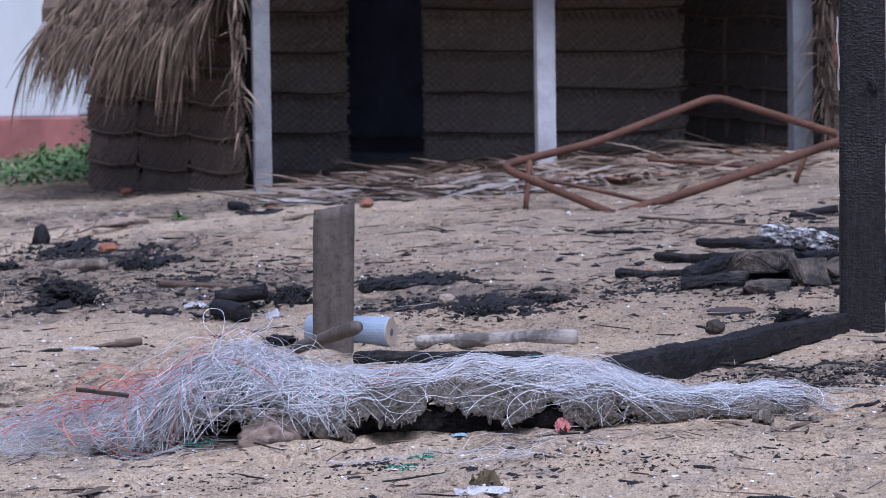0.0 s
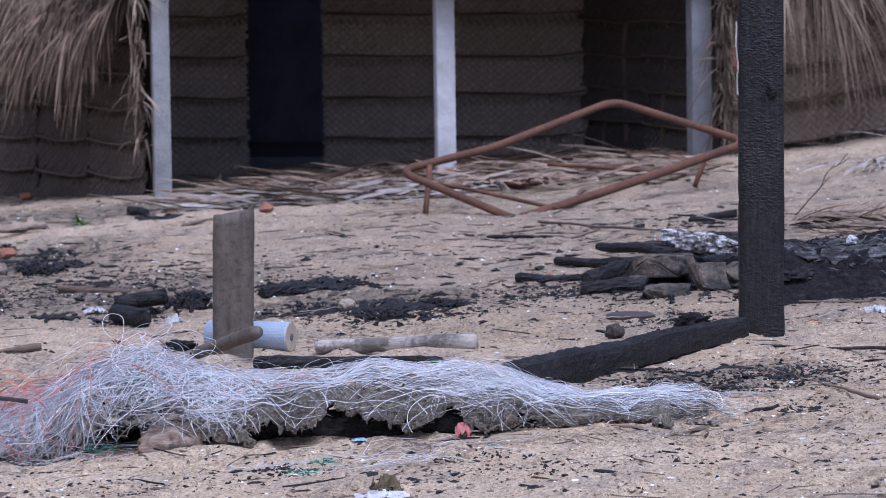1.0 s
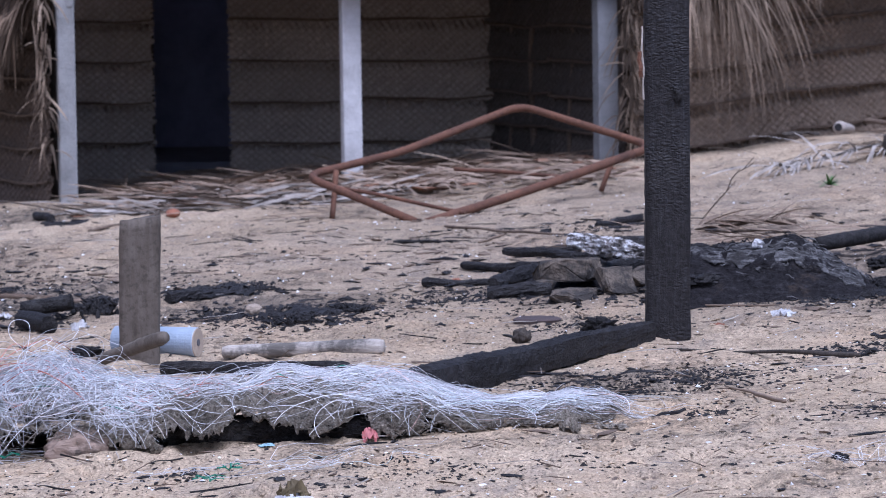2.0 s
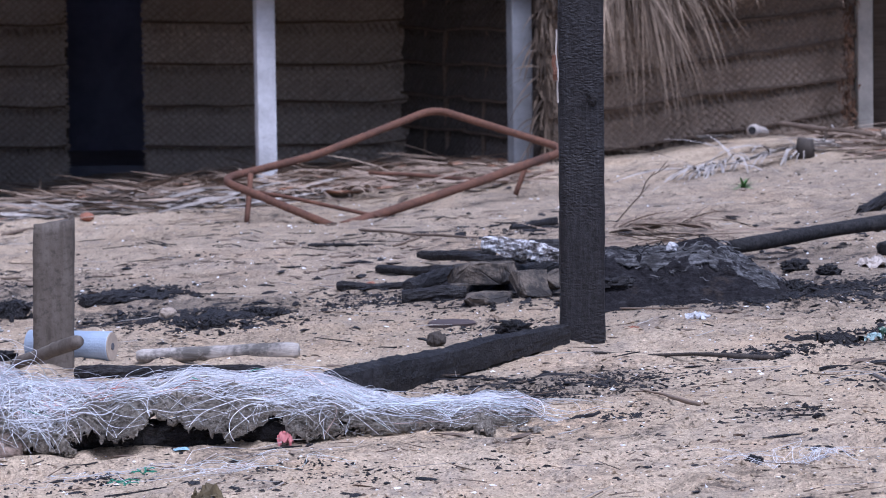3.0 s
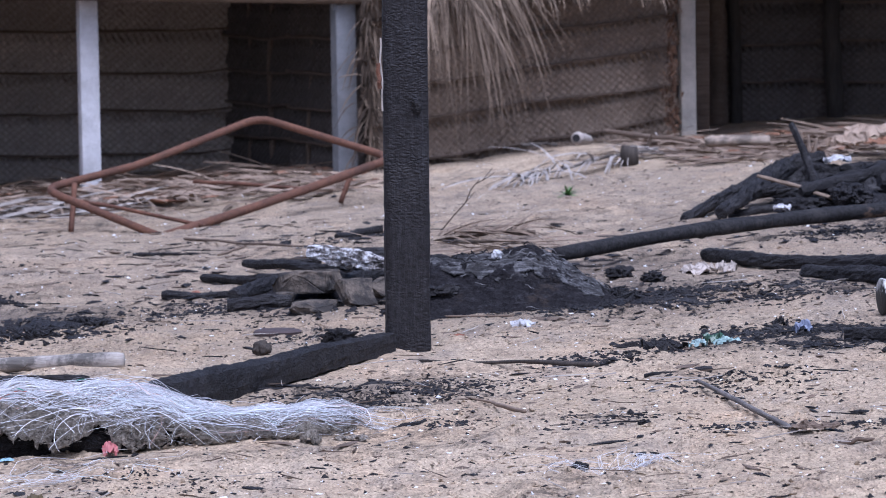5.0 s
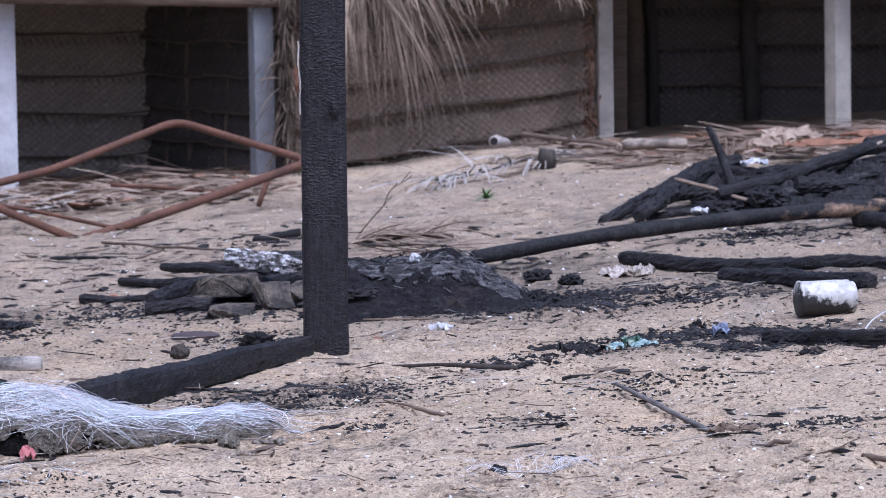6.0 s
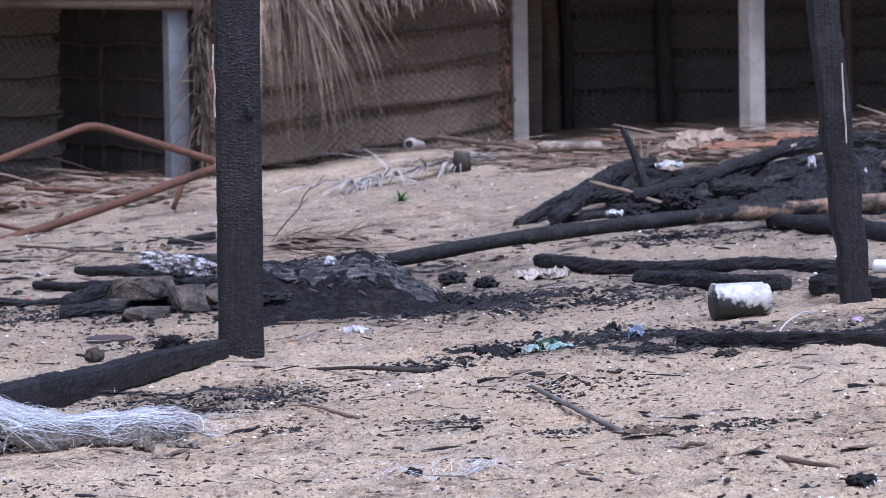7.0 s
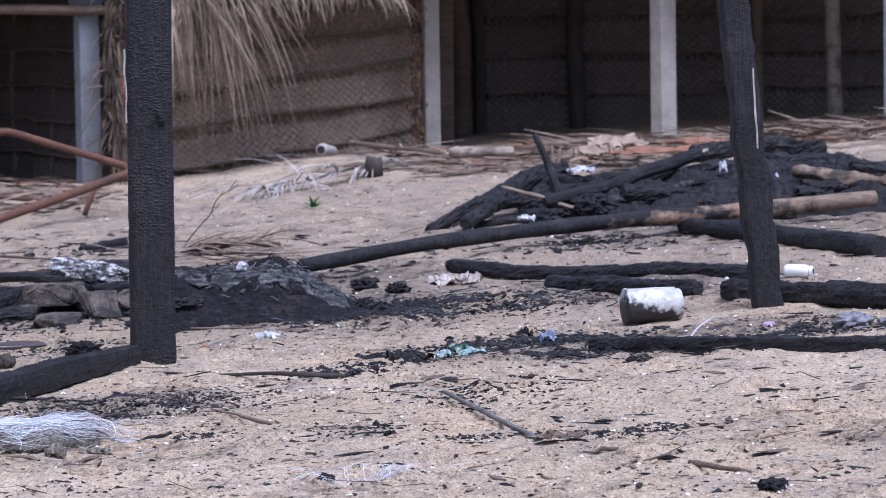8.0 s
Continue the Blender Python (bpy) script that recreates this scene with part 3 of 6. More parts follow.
def thatch_fringe(bm, a, b, rows, per_m, length, lean, seed, width=0.02, spread_x=0.25, rise=0.14, back=0.12, droop=1.0, fan=0.0):
    """Layers of leaf blades hanging in locks from an eave between a and b."""
    r = random.Random(seed)
    a, b = Vector(a), Vector(b)
    span = (b - a).length
    out = (b - a).cross(Vector((0, 0, 1))).normalized()
    for k in range(rows):
        left = int(per_m * span)
        while left > 0:
            along = r.random()
            lock = min(left, r.randint(2, 9))
            left -= lock
            root = a.lerp(b, along) + Vector((0, 0, rise * k + r.uniform(-0.05, 0.05))) - out * (back * k + r.uniform(0, 0.06))
            way = out * lean * r.uniform(0.6, 1.3) + Vector((r.gauss(fan * along, spread_x), r.gauss(0, 0.1), -r.uniform(0.5, 1.0)))
            reach, bow = length * r.uniform(0.4, 1.2), droop * r.uniform(0.5, 1.5)
            for _ in range(lock):
                p = root + Vector((r.gauss(0, 0.02), r.gauss(0, 0.012), r.gauss(0, 0.02)))
                d = way + Vector((r.gauss(0, 0.1), r.gauss(0, 0.06), r.gauss(0, 0.06)))
                blade(bm, p, d, reach * r.uniform(0.55, 1.1), width * r.uniform(0.4, 1.1), bow * r.uniform(0.8, 1.2), 5, r.uniform(-1.6, 1.6), out)
    return bm


def roof_slab(bm, a, b, back, rise, thick=0.14):
    """A sloping roof from the eave a-b up and back."""
    a, b = Vector(a), Vector(b)
    up = Vector((0, back, rise))
    v = [bm.verts.new(p + Vector((0, 0, dz))) for dz in (0, thick) for p in (a, b, b + up, a + up)]
    for f in ((3, 2, 1, 0), (4, 5, 6, 7), (0, 1, 5, 4), (1, 2, 6, 5), (2, 3, 7, 6), (3, 0, 4, 7)):
        bm.faces.new([v[i] for i in f])


# pillars along the front of the huts
pillar((-3.723, 25.887), 0.12, 0.115, 1.36, LIGHT_CONCRETE, "grey concrete pillar with dry leaves tied to it", True, 14)
pillar((-1.83, 26.44), 0.132, 0.13, 1.5, CONCRETE, "pale square concrete pillar of a verandah", turn=14)
pillar((-0.078, 26.501), 0.145, 0.13, 1.18, GREY_CONCRETE, "grey concrete pillar with a widened head", True, 20)
pillar((2.398, 27.751), 0.112, 0.13, 1.5, WARM_CONCRETE, "pale concrete pillar at the end of a woven wall")
pillar((4.037, 27.351), 0.135, 0.14, 1.5, WARM_CONCRETE, "pale square concrete pillar of a verandah", turn=28)
pillar((5.61, 26.746), 0.15, 0.15, 1.5, CONCRETE, "pale square concrete pillar of a verandah")

BACK = 28.7
LEFT_HUT = thing("hut", (-2.3, 27.5, -0.1), "thatched hut with plaited palm-leaf walls and an open verandah", "hut", "huts")
DOOR_L, DOOR_R = -3.487, -2.867
WALL_R = -0.928
ROW_Z = 0.082 - 0.3
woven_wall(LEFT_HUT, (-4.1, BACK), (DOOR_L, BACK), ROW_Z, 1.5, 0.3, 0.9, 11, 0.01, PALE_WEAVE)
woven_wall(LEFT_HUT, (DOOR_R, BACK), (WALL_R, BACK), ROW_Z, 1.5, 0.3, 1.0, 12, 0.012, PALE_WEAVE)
woven_wall(LEFT_HUT, (-5.28, 27.9), (-3.85, 26.1), -0.3, 1.4, 0.24, 0.7, 13, 0.03, OLD_WEAVE, 0.0, 0.97)
# side wall of the verandah, with deep shade put into its colour
woven_wall(LEFT_HUT, (WALL_R, BACK), (0.05, 26.75), -0.05, 1.5, 0.25, 1.1, 14, 0.02, SHADED_WEAVE)
for k, (x, y) in enumerate(((-0.78, 28.45), (-0.62, 28.1), (-0.34, 27.55), (-0.1, 27.05))):
    bm = bmesh.new()
    tube(bm, bend(on((x, y), -0.1) + Vector((0, -0.07, 0)), on((x + 0.02, y), 1.6) + Vector((0, -0.07, 0)), 12, 0, 0.05, k), 0.018 + 0.006 * (k % 2), 7, 0.2, k)
    part("stick", bm, STICK, LEFT_HUT, smooth=True)
# the dark room behind the doorway
# added slab, dark so that no lit sand shows in the doorway
bm = bmesh.new()
box(bm, (3.5, 2.3, 0.3), Matrix.Translation((-2.6, 30.02, -0.25)))
part("room_floor", bm, ROOM_DIM, LEFT_HUT, "dark floor slab added to keep the doorway dim")
# wall colour carries the bluish veil seen in the doorway
for size, at in (((3.6, 0.08, 2.2), (-2.6, 31.2, 1.0)), ((0.08, 2.4, 2.2), (-4.3, 30.0, 1.0)), ((0.08, 2.4, 2.2), (-0.8, 30.0, 1.0))):
    bm = bmesh.new()
    box(bm, size, Matrix.Translation(at))
    part("room_wall", bm, ROOM_HAZE, LEFT_HUT, "inner wall of the room, its blue-grey tone standing in for haze")
bm = bmesh.new()
box(bm, (0.05, 0.06, 1.7), Matrix.Translation((DOOR_L - 0.01, BACK + 0.06, 0.75)), 0.006)
part("door_post", bm, DARK_TIMBER, LEFT_HUT)
bm = bmesh.new()
box(bm, (0.05, 0.06, 1.7), Matrix.Translation((DOOR_R + 0.01, BACK + 0.06, 0.75)), 0.006)
part("door_post", bm, DARK_TIMBER, LEFT_HUT)
bm = bmesh.new()
tube(bm, bend((-4.0, 25.95, 1.32), (0.16, 26.42, 1.20), 24, 0, 0.02, 2), 0.036, 8, 0.15, 2, square=0.7)
part("eave_beam", bm, TIMBER, LEFT_HUT, "brown timber eave beam", True)
bm = bmesh.new()
roof_slab(bm, (-4.3, 25.75, 1.32), (0.2, 26.35, 1.32), 3.2, 1.3)
roof_slab(bm, (-4.3, 32.0, 1.32), (0.2, 32.0, 1.32), -3.1, 1.3)
part("roof", bm, THATCH, LEFT_HUT)
# the low thatch that hangs over the outer wall
bm = bmesh.new()
thatch_fringe(bm, (-5.5, 26.9, 0.86), (-4.2, 25.7, 0.92), 9, 330, 0.56, 0.42, 21, 0.018, 0.16, 0.1, 0.1)
part("thatch", bm, OLD_THATCH, LEFT_HUT, "grey-brown thatch hanging low over the wall")
bm = bmesh.new()
roof_slab(bm, (-5.5, 27.25, 0.95), (-4.2, 26.0, 1.0), 1.6, 1.2, 0.1)
part("roof", bm, THATCH, LEFT_HUT)

MID_HUT = thing("hut", (1.3, 27.5, 0.05), "hut with a sagging plaited palm-leaf wall under thatch", "hut", "huts")
woven_wall(MID_HUT, (0.1, 26.75), (2.28, 27.75), -0.04, 1.7, 0.245, 1.15, 31, 0.045, None, 0.1, 1.06, 1.8)
bm = bmesh.new()
thatch_fringe(bm, (0.47, 26.2, 1.33), (0.93, 26.2, 1.27), 5, 120, 1.1, 0.3, 32, 0.014, 0.2, 0.06, 0.05, 0.9, 0.55)
thatch_fringe(bm, (0.42, 26.25, 1.3), (0.82, 26.25, 1.25), 2, 60, 1.35, 0.2, 34, 0.011, 0.14, 0.06, 0.05, 1.0, 0.3)
thatch_fringe(bm, (0.943, 26.3, 1.309), (2.095, 26.5, 1.341), 5, 240, 0.27, 0.6, 33, 0.016, 0.45, 0.07, 0.08)
part("thatch", bm, THATCH, MID_HUT, "straw-coloured thatch drooping from the eave")
bm = bmesh.new()
roof_slab(bm, (0.1, 26.3, 1.4), (2.6, 27.2, 1.42), 3.4, 1.4)
part("roof", bm, THATCH, MID_HUT)

RIGHT_HUT = thing("hut", (4.4, 28.5, 0.15), "hut with a deep dark verandah and plaited walls", "hut", "huts")
CX = 4.74
woven_wall(RIGHT_HUT, (2.35, 29.4), (CX, 29.4), -0.1, 1.7, 0.3, 1.0, 41, 0.01, DUSKY_WEAVE)
woven_wall(RIGHT_HUT, (CX, 29.4), (CX + 2.2, 28.4), 0.0, 1.8, 0.27, 1.1, 42, 0.02, DUSKY_WEAVE)
for x, w in ((2.44, 0.1), (2.55, 0.1)):
    bm = bmesh.new()
    box(bm, (w, 0.025, 1.9), Matrix.Translation((x, 28.15, 0.9)) @ pose(0, 0, 0, 0, 0.4, 0), 0.005)
    part("board", bm, TIMBER, RIGHT_HUT, "upright brown board")
for x, y, w, mat in ((2.748, 29.2, 0.16, TIMBER), (2.899, 29.25, 0.09, DARK_TIMBER), (3.646, 29.2, 0.13, DARK_TIMBER), (4.989, 28.8, 0.07, STICK), (5.489, 28.4, 0.11, PALE_WOOD)):
    bm = bmesh.new()
    tube(bm, bend((x, y, -0.05), (x - 0.03, y, 1.9), 16, 0, 0.025, x), w / 2, 8, 0.2, x, square=0.6)
    part("wall_post", bm, mat, RIGHT_HUT, smooth=True)
bm = bmesh.new()
roof_slab(bm, (2.4, 27.0, 1.62), (8.5, 26.4, 1.75), 3.6, 1.4)
part("roof", bm, THATCH, RIGHT_HUT)

# a white house with a red plinth, behind the creepers
HX = -6.326
HZ = 0.004
HOUSE = thing("house", (HX - 3, 33, HZ - 0.4), "white plastered house with a faded red plinth", "house")
bm = bmesh.new()
box(bm, (6, 4, 3.0), Matrix.Translation((HX - 3.05, 35.05, HZ + 1.5)), 0.02)
part("wall", bm, PLASTER, HOUSE)
bm = bmesh.new()
box(bm, (6.1, 4.1, 0.6), Matrix.Translation((HX - 3.05, 35.05, HZ - 0.3)), 0.02)
part("plinth", bm, RED_PAINT, HOUSE)

# ---- posts ----
def burnt_post(at, width, depth, height, lean, label, seed, material=CHAR, top_cut=0.0):
    base = on(at, -0.08)
    bm = bmesh.new()
    n = int(height / 0.035)
    pts = [base + Vector((lean * i / n, 0, (height + 0.08) * i / n)) for i in range(n + 1)]
    tube(bm, pts, [width / 2 * (1 + 0.03 * noise.noise((i * 0.2, seed, 0))) for i in range(n + 1)], 28, 0.05, seed, square=0.85)
    for v in bm.verts:
        v.co.y = base.y + (v.co.y - base.y) * depth / width
    return base, bm


base, bm = burnt_post((0.183, 14.47), 0.171, 0.15, 1.9, 0.01, "", 1)
post = solo("burnt_post", bm, CHAR_POST, base, "charred black square timber post standing in the sand", "post", "posts of a burnt hut", smooth=True)
for a, b, w, mat, name in (((0.095, 14.36, 1.192), (0.1, 14.36, 0.919), 0.0035, PALE_LEAF, "bare_sliver"), ((0.084, 14.34, 1.098), (0.092, 14.34, 1.004), 0.008, RUST, "nail")):
    bm = bmesh.new()
    tube(bm, bend(a, b, 12, 0, 0.012, 4), w, 6, 0.5)
    part(name, bm, mat, post)
bm = bmesh.new()
lump(bm, (0.23, 14.39, 0.938), (0.02, 0.012, 0.03), 3.0, 0.4, 3)
part("knot", bm, CHAR, post)
base, bm = burnt_post((2.555, 14.576), 0.115, 0.1, 1.9, -0.21, "", 5)
for v in bm.verts:
    v.co.x += 0.012 * noise.noise((1, v.co.z * 7, 3)) + 0.01 * noise.noise((v.co.x * 8, v.co.z * 22, 5))
post = solo("burnt_post", bm, CHAR_SPLIT, base, "charred black post leaning with a cracked side", "post", "posts of a burnt hut", smooth=True)
bm = bmesh.new()
tube(bm, bend((2.485, 14.5, 1.079), (2.499, 14.49, 0.773), 16, 0, 0.006, 6), 0.0035, 6, 0.6)
part("bare_sliver", bm, PALE_LEAF, post)
base, bm = burnt_post((-1.87, 14.827), 0.158, 0.075, 0.545, 0.015, "", 9)
for v in bm.verts:
    if v.co.z > base.z + 0.565:
        v.co.z += 0.012 * (v.co.x - base.x) / 0.07 + 0.012 * noise.noise(v.co * 60)
stub = solo("post_stub", bm, GREY_WOOD, base, "short weathered grey wooden post stub with a split top", "post", "posts of a burnt hut", smooth=True)

bm = bmesh.new()
tip = base + Vector((0.083, -0.005, 0.6))
tube(bm, [tip - Vector((0.012, 0, 0.09)), tip + Vector((-0.004, 0, 0.03)), tip + Vector((0.006, 0, 0.058))], [0.012, 0.014, 0.003], 7, 0.5, 3)
part("splinter", bm, GREY_WOOD, stub)
# ---- logs and beams on the sand ----
lumber("burnt_beam", (-0.669, 12.77), (0.111, 14.368), 0.066, 0.038, CHAR, "charred black beam lying against a burnt post", "beam", square=0.55, wobble=0.02, seed=3, rough=0.16)
lumber("driftwood_log", (-1.53, 14.7), (-0.9, 14.58), 0.026, 0.033, GREY_LOG, "pale barked log lying on the sand behind the nets", lift0=0.01, seed=4, wobble=0.01, rough=0.15)
lumber("burnt_plank", (-1.717, 14.272), (-0.999, 14.118), 0.028, 0.02, CHAR, "charred plank lying behind the heap of nets", "plank", seed=6)
lumber("fallen_beam", (1.74, 13.62), (3.1, 12.5), 0.028, 0.031, CHAR, "long charred beam lying flat on the sand", "beam", square=0.6, wobble=0.02, seed=8)
lumber("burnt_log", (1.561, 17.244), (2.775, 15.939), 0.032, 0.04, CHAR, "charred log lying on the sand", group="burnt logs", seed=9, wobble=0.08)
lumber("burnt_log", (1.899, 16.228), (2.393, 15.309), 0.035, 0.035, CHAR, "charred log lying on the sand", group="burnt logs", seed=10, wobble=0.05)
lumber("burnt_log", (2.441, 14.928), (3.061, 14.239), 0.045, 0.055, CHAR, "charred log lying behind the leaning post", group="burnt logs", seed=11, wobble=0.05)


# ---- scattered small things ----
def scatter(name, places, material, label, category, size, flat=(0.5, 0.9), long=(1.0, 2.2), seed=0, sink=0.2, spin=6.3, height=None):
    """Many small uneven chips on the sand, as one mesh. places: (x, y, scale) each."""
    r = np.random.default_rng(seed)
    g = (1 + 5 ** 0.5) / 2
    oct_v = np.array([(-1, g, 0), (1, g, 0), (-1, -g, 0), (1, -g, 0), (0, -1, g), (0, 1, g), (0, -1, -g), (0, 1, -g), (g, 0, -1), (g, 0, 1), (-g, 0, -1), (-g, 0, 1)]) / 1.9
    oct_f = np.array([(0, 11, 5), (0, 5, 1), (0, 1, 7), (0, 7, 10), (0, 10, 11), (1, 5, 9), (5, 11, 4), (11, 10, 2), (10, 7, 6), (7, 1, 8), (3, 9, 4), (3, 4, 2), (3, 2, 6), (3, 6, 8), (3, 8, 9), (4, 9, 5), (2, 4, 11), (6, 2, 10), (8, 6, 7), (9, 8, 1)])
    if size < 0.007:
        oct_v = np.array([(1, 0, 0), (0.3, 1, 0), (-1, 0.2, 0), (-0.2, -1, 0), (0.1, 0, 1), (0, 0.1, -1)], float)
        oct_f = np.array([(0, 1, 4), (1, 2, 4), (2, 3, 4), (3, 0, 4), (1, 0, 5), (2, 1, 5), (3, 2, 5), (0, 3, 5)])
    verts, faces = [], []
    places = list(places)
    for i, (x, y, k) in enumerate(places):
        s = k * size * min(2.4, r.lognormal(0, 0.5))
        a = r.uniform(0, spin)
        v = oct_v + r.normal(0, 0.28, oct_v.shape)
        v = v * (s * r.uniform(*long), s, s * r.uniform(*flat))
        c, d = math.cos(a), math.sin(a)
        v = np.stack([v[:, 0] * c - v[:, 1] * d + x, v[:, 0] * d + v[:, 1] * c + y, v[:, 2] + gz(x, y) + s * (0.3 - sink) + (height(x, y) if height else 0.0)], 1)
        verts.append(v)
        faces.append(oct_f + len(oct_v) * i)
    me = quick_mesh(np.concatenate(verts).tolist(), np.concatenate(faces).tolist(), name, material)
    return tagged(new(name, me), label, category, kind="stuff")


def sprinkled(n, seed, k=1.0):
    """Places spread over the whole beach in front of the huts, denser near by."""
    r = np.random.default_rng(seed)
    y = 9.6 + 16.5 * r.random(n) ** 1.25
    x = (r.random(n) - 0.5) * 2 * (0.26 * y) + 0.3
    return [(a, b, k) for a, b in zip(x, y)]


def patch(centre, rx, ry, n, seed, k=1.0):
    r = np.random.default_rng(seed)
    return [(centre[0] + rx * a, centre[1] + ry * b, k) for a, b in r.normal(0, 0.5, (n, 2))]


black = sprinkled(2300, 51, 0.72)
for c, rx, ry, n, k in (((-3.823, 20.745), 0.36, 0.7, 160, 1.3), ((-3.934, 19.27), 0.2, 0.4, 60, 1.1), ((-2.433, 17.668), 0.1, 0.4, 70, 1.7), ((-1.857, 17.862), 0.26, 0.4, 120, 1.5), ((-1.364, 16.243), 0.42, 0.5, 190, 1.3), ((-1.815, 16.6), 0.2, 0.4, 60, 1.2)):
    black += patch(c, rx, ry, int(n * 3.4), n, k)
for c, rx, ry, n, k in (((-0.713, 16.811), 0.4, 0.7, 60, 1.0), ((-0.154, 15.214), 0.3, 0.5, 50, 1.0), ((-2.556, 17.063), 0.16, 0.4, 60, 1.4), ((-3.531, 18.093), 0.2, 0.4, 50, 1.4), ((-0.268, 16.784), 0.5, 0.7, 160, 1.3), ((-0.024, 20.457), 0.3, 0.6, 40, 1.2), ((-4.435, 21.586), 0.3, 0.6, 70, 1.2), ((-3.137, 19.046), 0.4, 0.9, 60, 1.0)):
    black += patch(c, rx, ry, int(n * 3.4), n + 7, k)
for c, rx, ry, n, k in (((0.092, 13.009), 0.46, 0.34, 260, 0.6), ((-0.137, 12.708), 0.3, 0.2, 160, 0.65), ((1.099, 15.816), 0.45, 0.6, 330, 1.4), ((1.519, 14.083), 0.4, 0.3, 260, 1.3), ((0.84, 13.558), 0.2, 0.2, 40, 1.0)):
    black += patch(c, rx, ry, int(n * 3.2), n + 13, k)
for c, rx, ry, n, k in (((1.167, 15.828), 0.7, 0.4, 380, 1.2), ((1.726, 15.553), 0.5, 0.4, 110, 1.0), ((2.37, 18.353), 0.3, 0.5, 90, 1.3), ((2.01, 13.551), 0.7, 0.2, 260, 1.2), ((1.239, 12.738), 0.3, 0.3, 60, 0.9), ((1.602, 11.391), 0.3, 0.1, 40, 0.8), ((0.831, 13.486), 0.15, 0.2, 40, 1.0), ((2.67, 13.785), 0.3, 0.3, 70, 1.0)):
    black += patch(c, rx, ry, int(n * 3.0), n + 17, k)
for c, rx, ry, n, k in (((-1.329, 11.462), 0.1, 0.07, 90, 0.7), ((-0.722, 11.211), 0.1, 0.07, 40, 0.6), ((-1.745, 11.239), 0.3, 0.1, 50, 0.5), ((0.299, 12.095), 0.12, 0.1, 50, 0.7), ((0.772, 11.931), 0.15, 0.1, 60, 0.7), ((1.107, 11.38), 0.1, 0.1, 50, 0.7), ((-0.383, 10.996), 0.4, 0.1, 40, 0.5), ((-0.634, 10.972), 0.4, 0.1, 40, 0.5)):
    black += patch(c, rx, ry, n, n + 23, k)
black += patch((-3.027, 18.202), 0.9, 1.0, 420, 91, 0.9) + patch((-3.822, 18.575), 0.5, 0.9, 240, 92, 1.0) + patch((-2.505, 19.256), 0.9, 1.2, 200, 93, 0.8)
scatter("charcoal_bits", black, CHAR, "black charcoal bits scattered on the sand", "charcoal", 0.0062, (0.3, 0.85), (0.9, 2.6), 3)
fine_soot = [(x + a, y + b, 1.0) for (x, y, k), (a, b) in zip(black[2300:] * 2, np.random.default_rng(8).normal(0, 0.08, (30000, 2)))]
scatter("soot_bits", fine_soot + sprinkled(6500, 58), CHAR, "fine black soot bits scattered on the sand", "charcoal", 0.0038, (0.4, 0.9), (1.0, 2.0), 13)
flakes = sprinkled(650, 71, 0.85) + patch((-3.175, 18.755), 1.6, 1.6, 260, 72) + patch((-4.048, 21.101), 0.8, 1.2, 120, 73) + patch((-1.59, 16.847), 1.2, 1.0, 70, 74) + patch((-0.366, 18.031), 0.9, 1.2, 120, 75) + patch((0.074, 13.157), 0.5, 0.4, 50, 76, 0.8) + patch((1.957, 18.864), 1.4, 1.2, 160, 77) + patch((-0.298, 13.22), 0.4, 0.2, 40, 78, 0.8) + patch((-0.19, 20.52), 0.9, 0.9, 110, 97, 1.1) + patch((0.99, 17.884), 0.8, 0.7, 110, 98)
scatter("charred_flakes", flakes, CHAR, "flat charred flakes and splinters on the sand", "charcoal", 0.009, (0.2, 0.5), (1.4, 5.0), 79, 0.15)
scatter("wood_splinters", sprinkled(260, 81, 0.8) + patch((-3.297, 19.485), 1.5, 1.6, 160, 82) + patch((-1.553, 19.589), 2.0, 1.8, 160, 83), STICK, "brown wood splinters on the sand", "debris", 0.012, (0.15, 0.4), (1.6, 5.0), 84, 0.15)
scatter("shell_bits", sprinkled(6000, 52), WHITE, "small white shell bits scattered on the sand", "shells", 0.0034, (0.3, 0.8), (0.9, 1.7), 4)
def near_by(n, seed):
    r = np.random.default_rng(seed)
    y = 10.2 + 5.8 * r.random(n)
    return [(a, b, 1.0) for a, b in zip((r.random(n) - 0.5) * 2 * (0.24 * y), y)]


scatter("coarse_grains", near_by(9000, 95), SAND, "coarse grains and crumbs of sand", "sand", 0.0042, (0.5, 0.9), (0.9, 1.8), 95)
scatter("dark_grains", near_by(6000, 96), STICK, "fine dark crumbs scattered on the sand", "debris", 0.0028, (0.3, 0.8), (1.0, 2.6), 96)
scatter("sand_clods", sprinkled(5000, 53), SAND, "small clods and pebbles of beige sand", "pebbles", 0.006, (0.5, 0.9), (0.9, 1.8), 5)
scatter("brown_bits", sprinkled(3600, 54), STICK, "brown husk and bark bits scattered on the sand", "debris", 0.0055, (0.2, 0.5), (1.2, 3.0), 6)


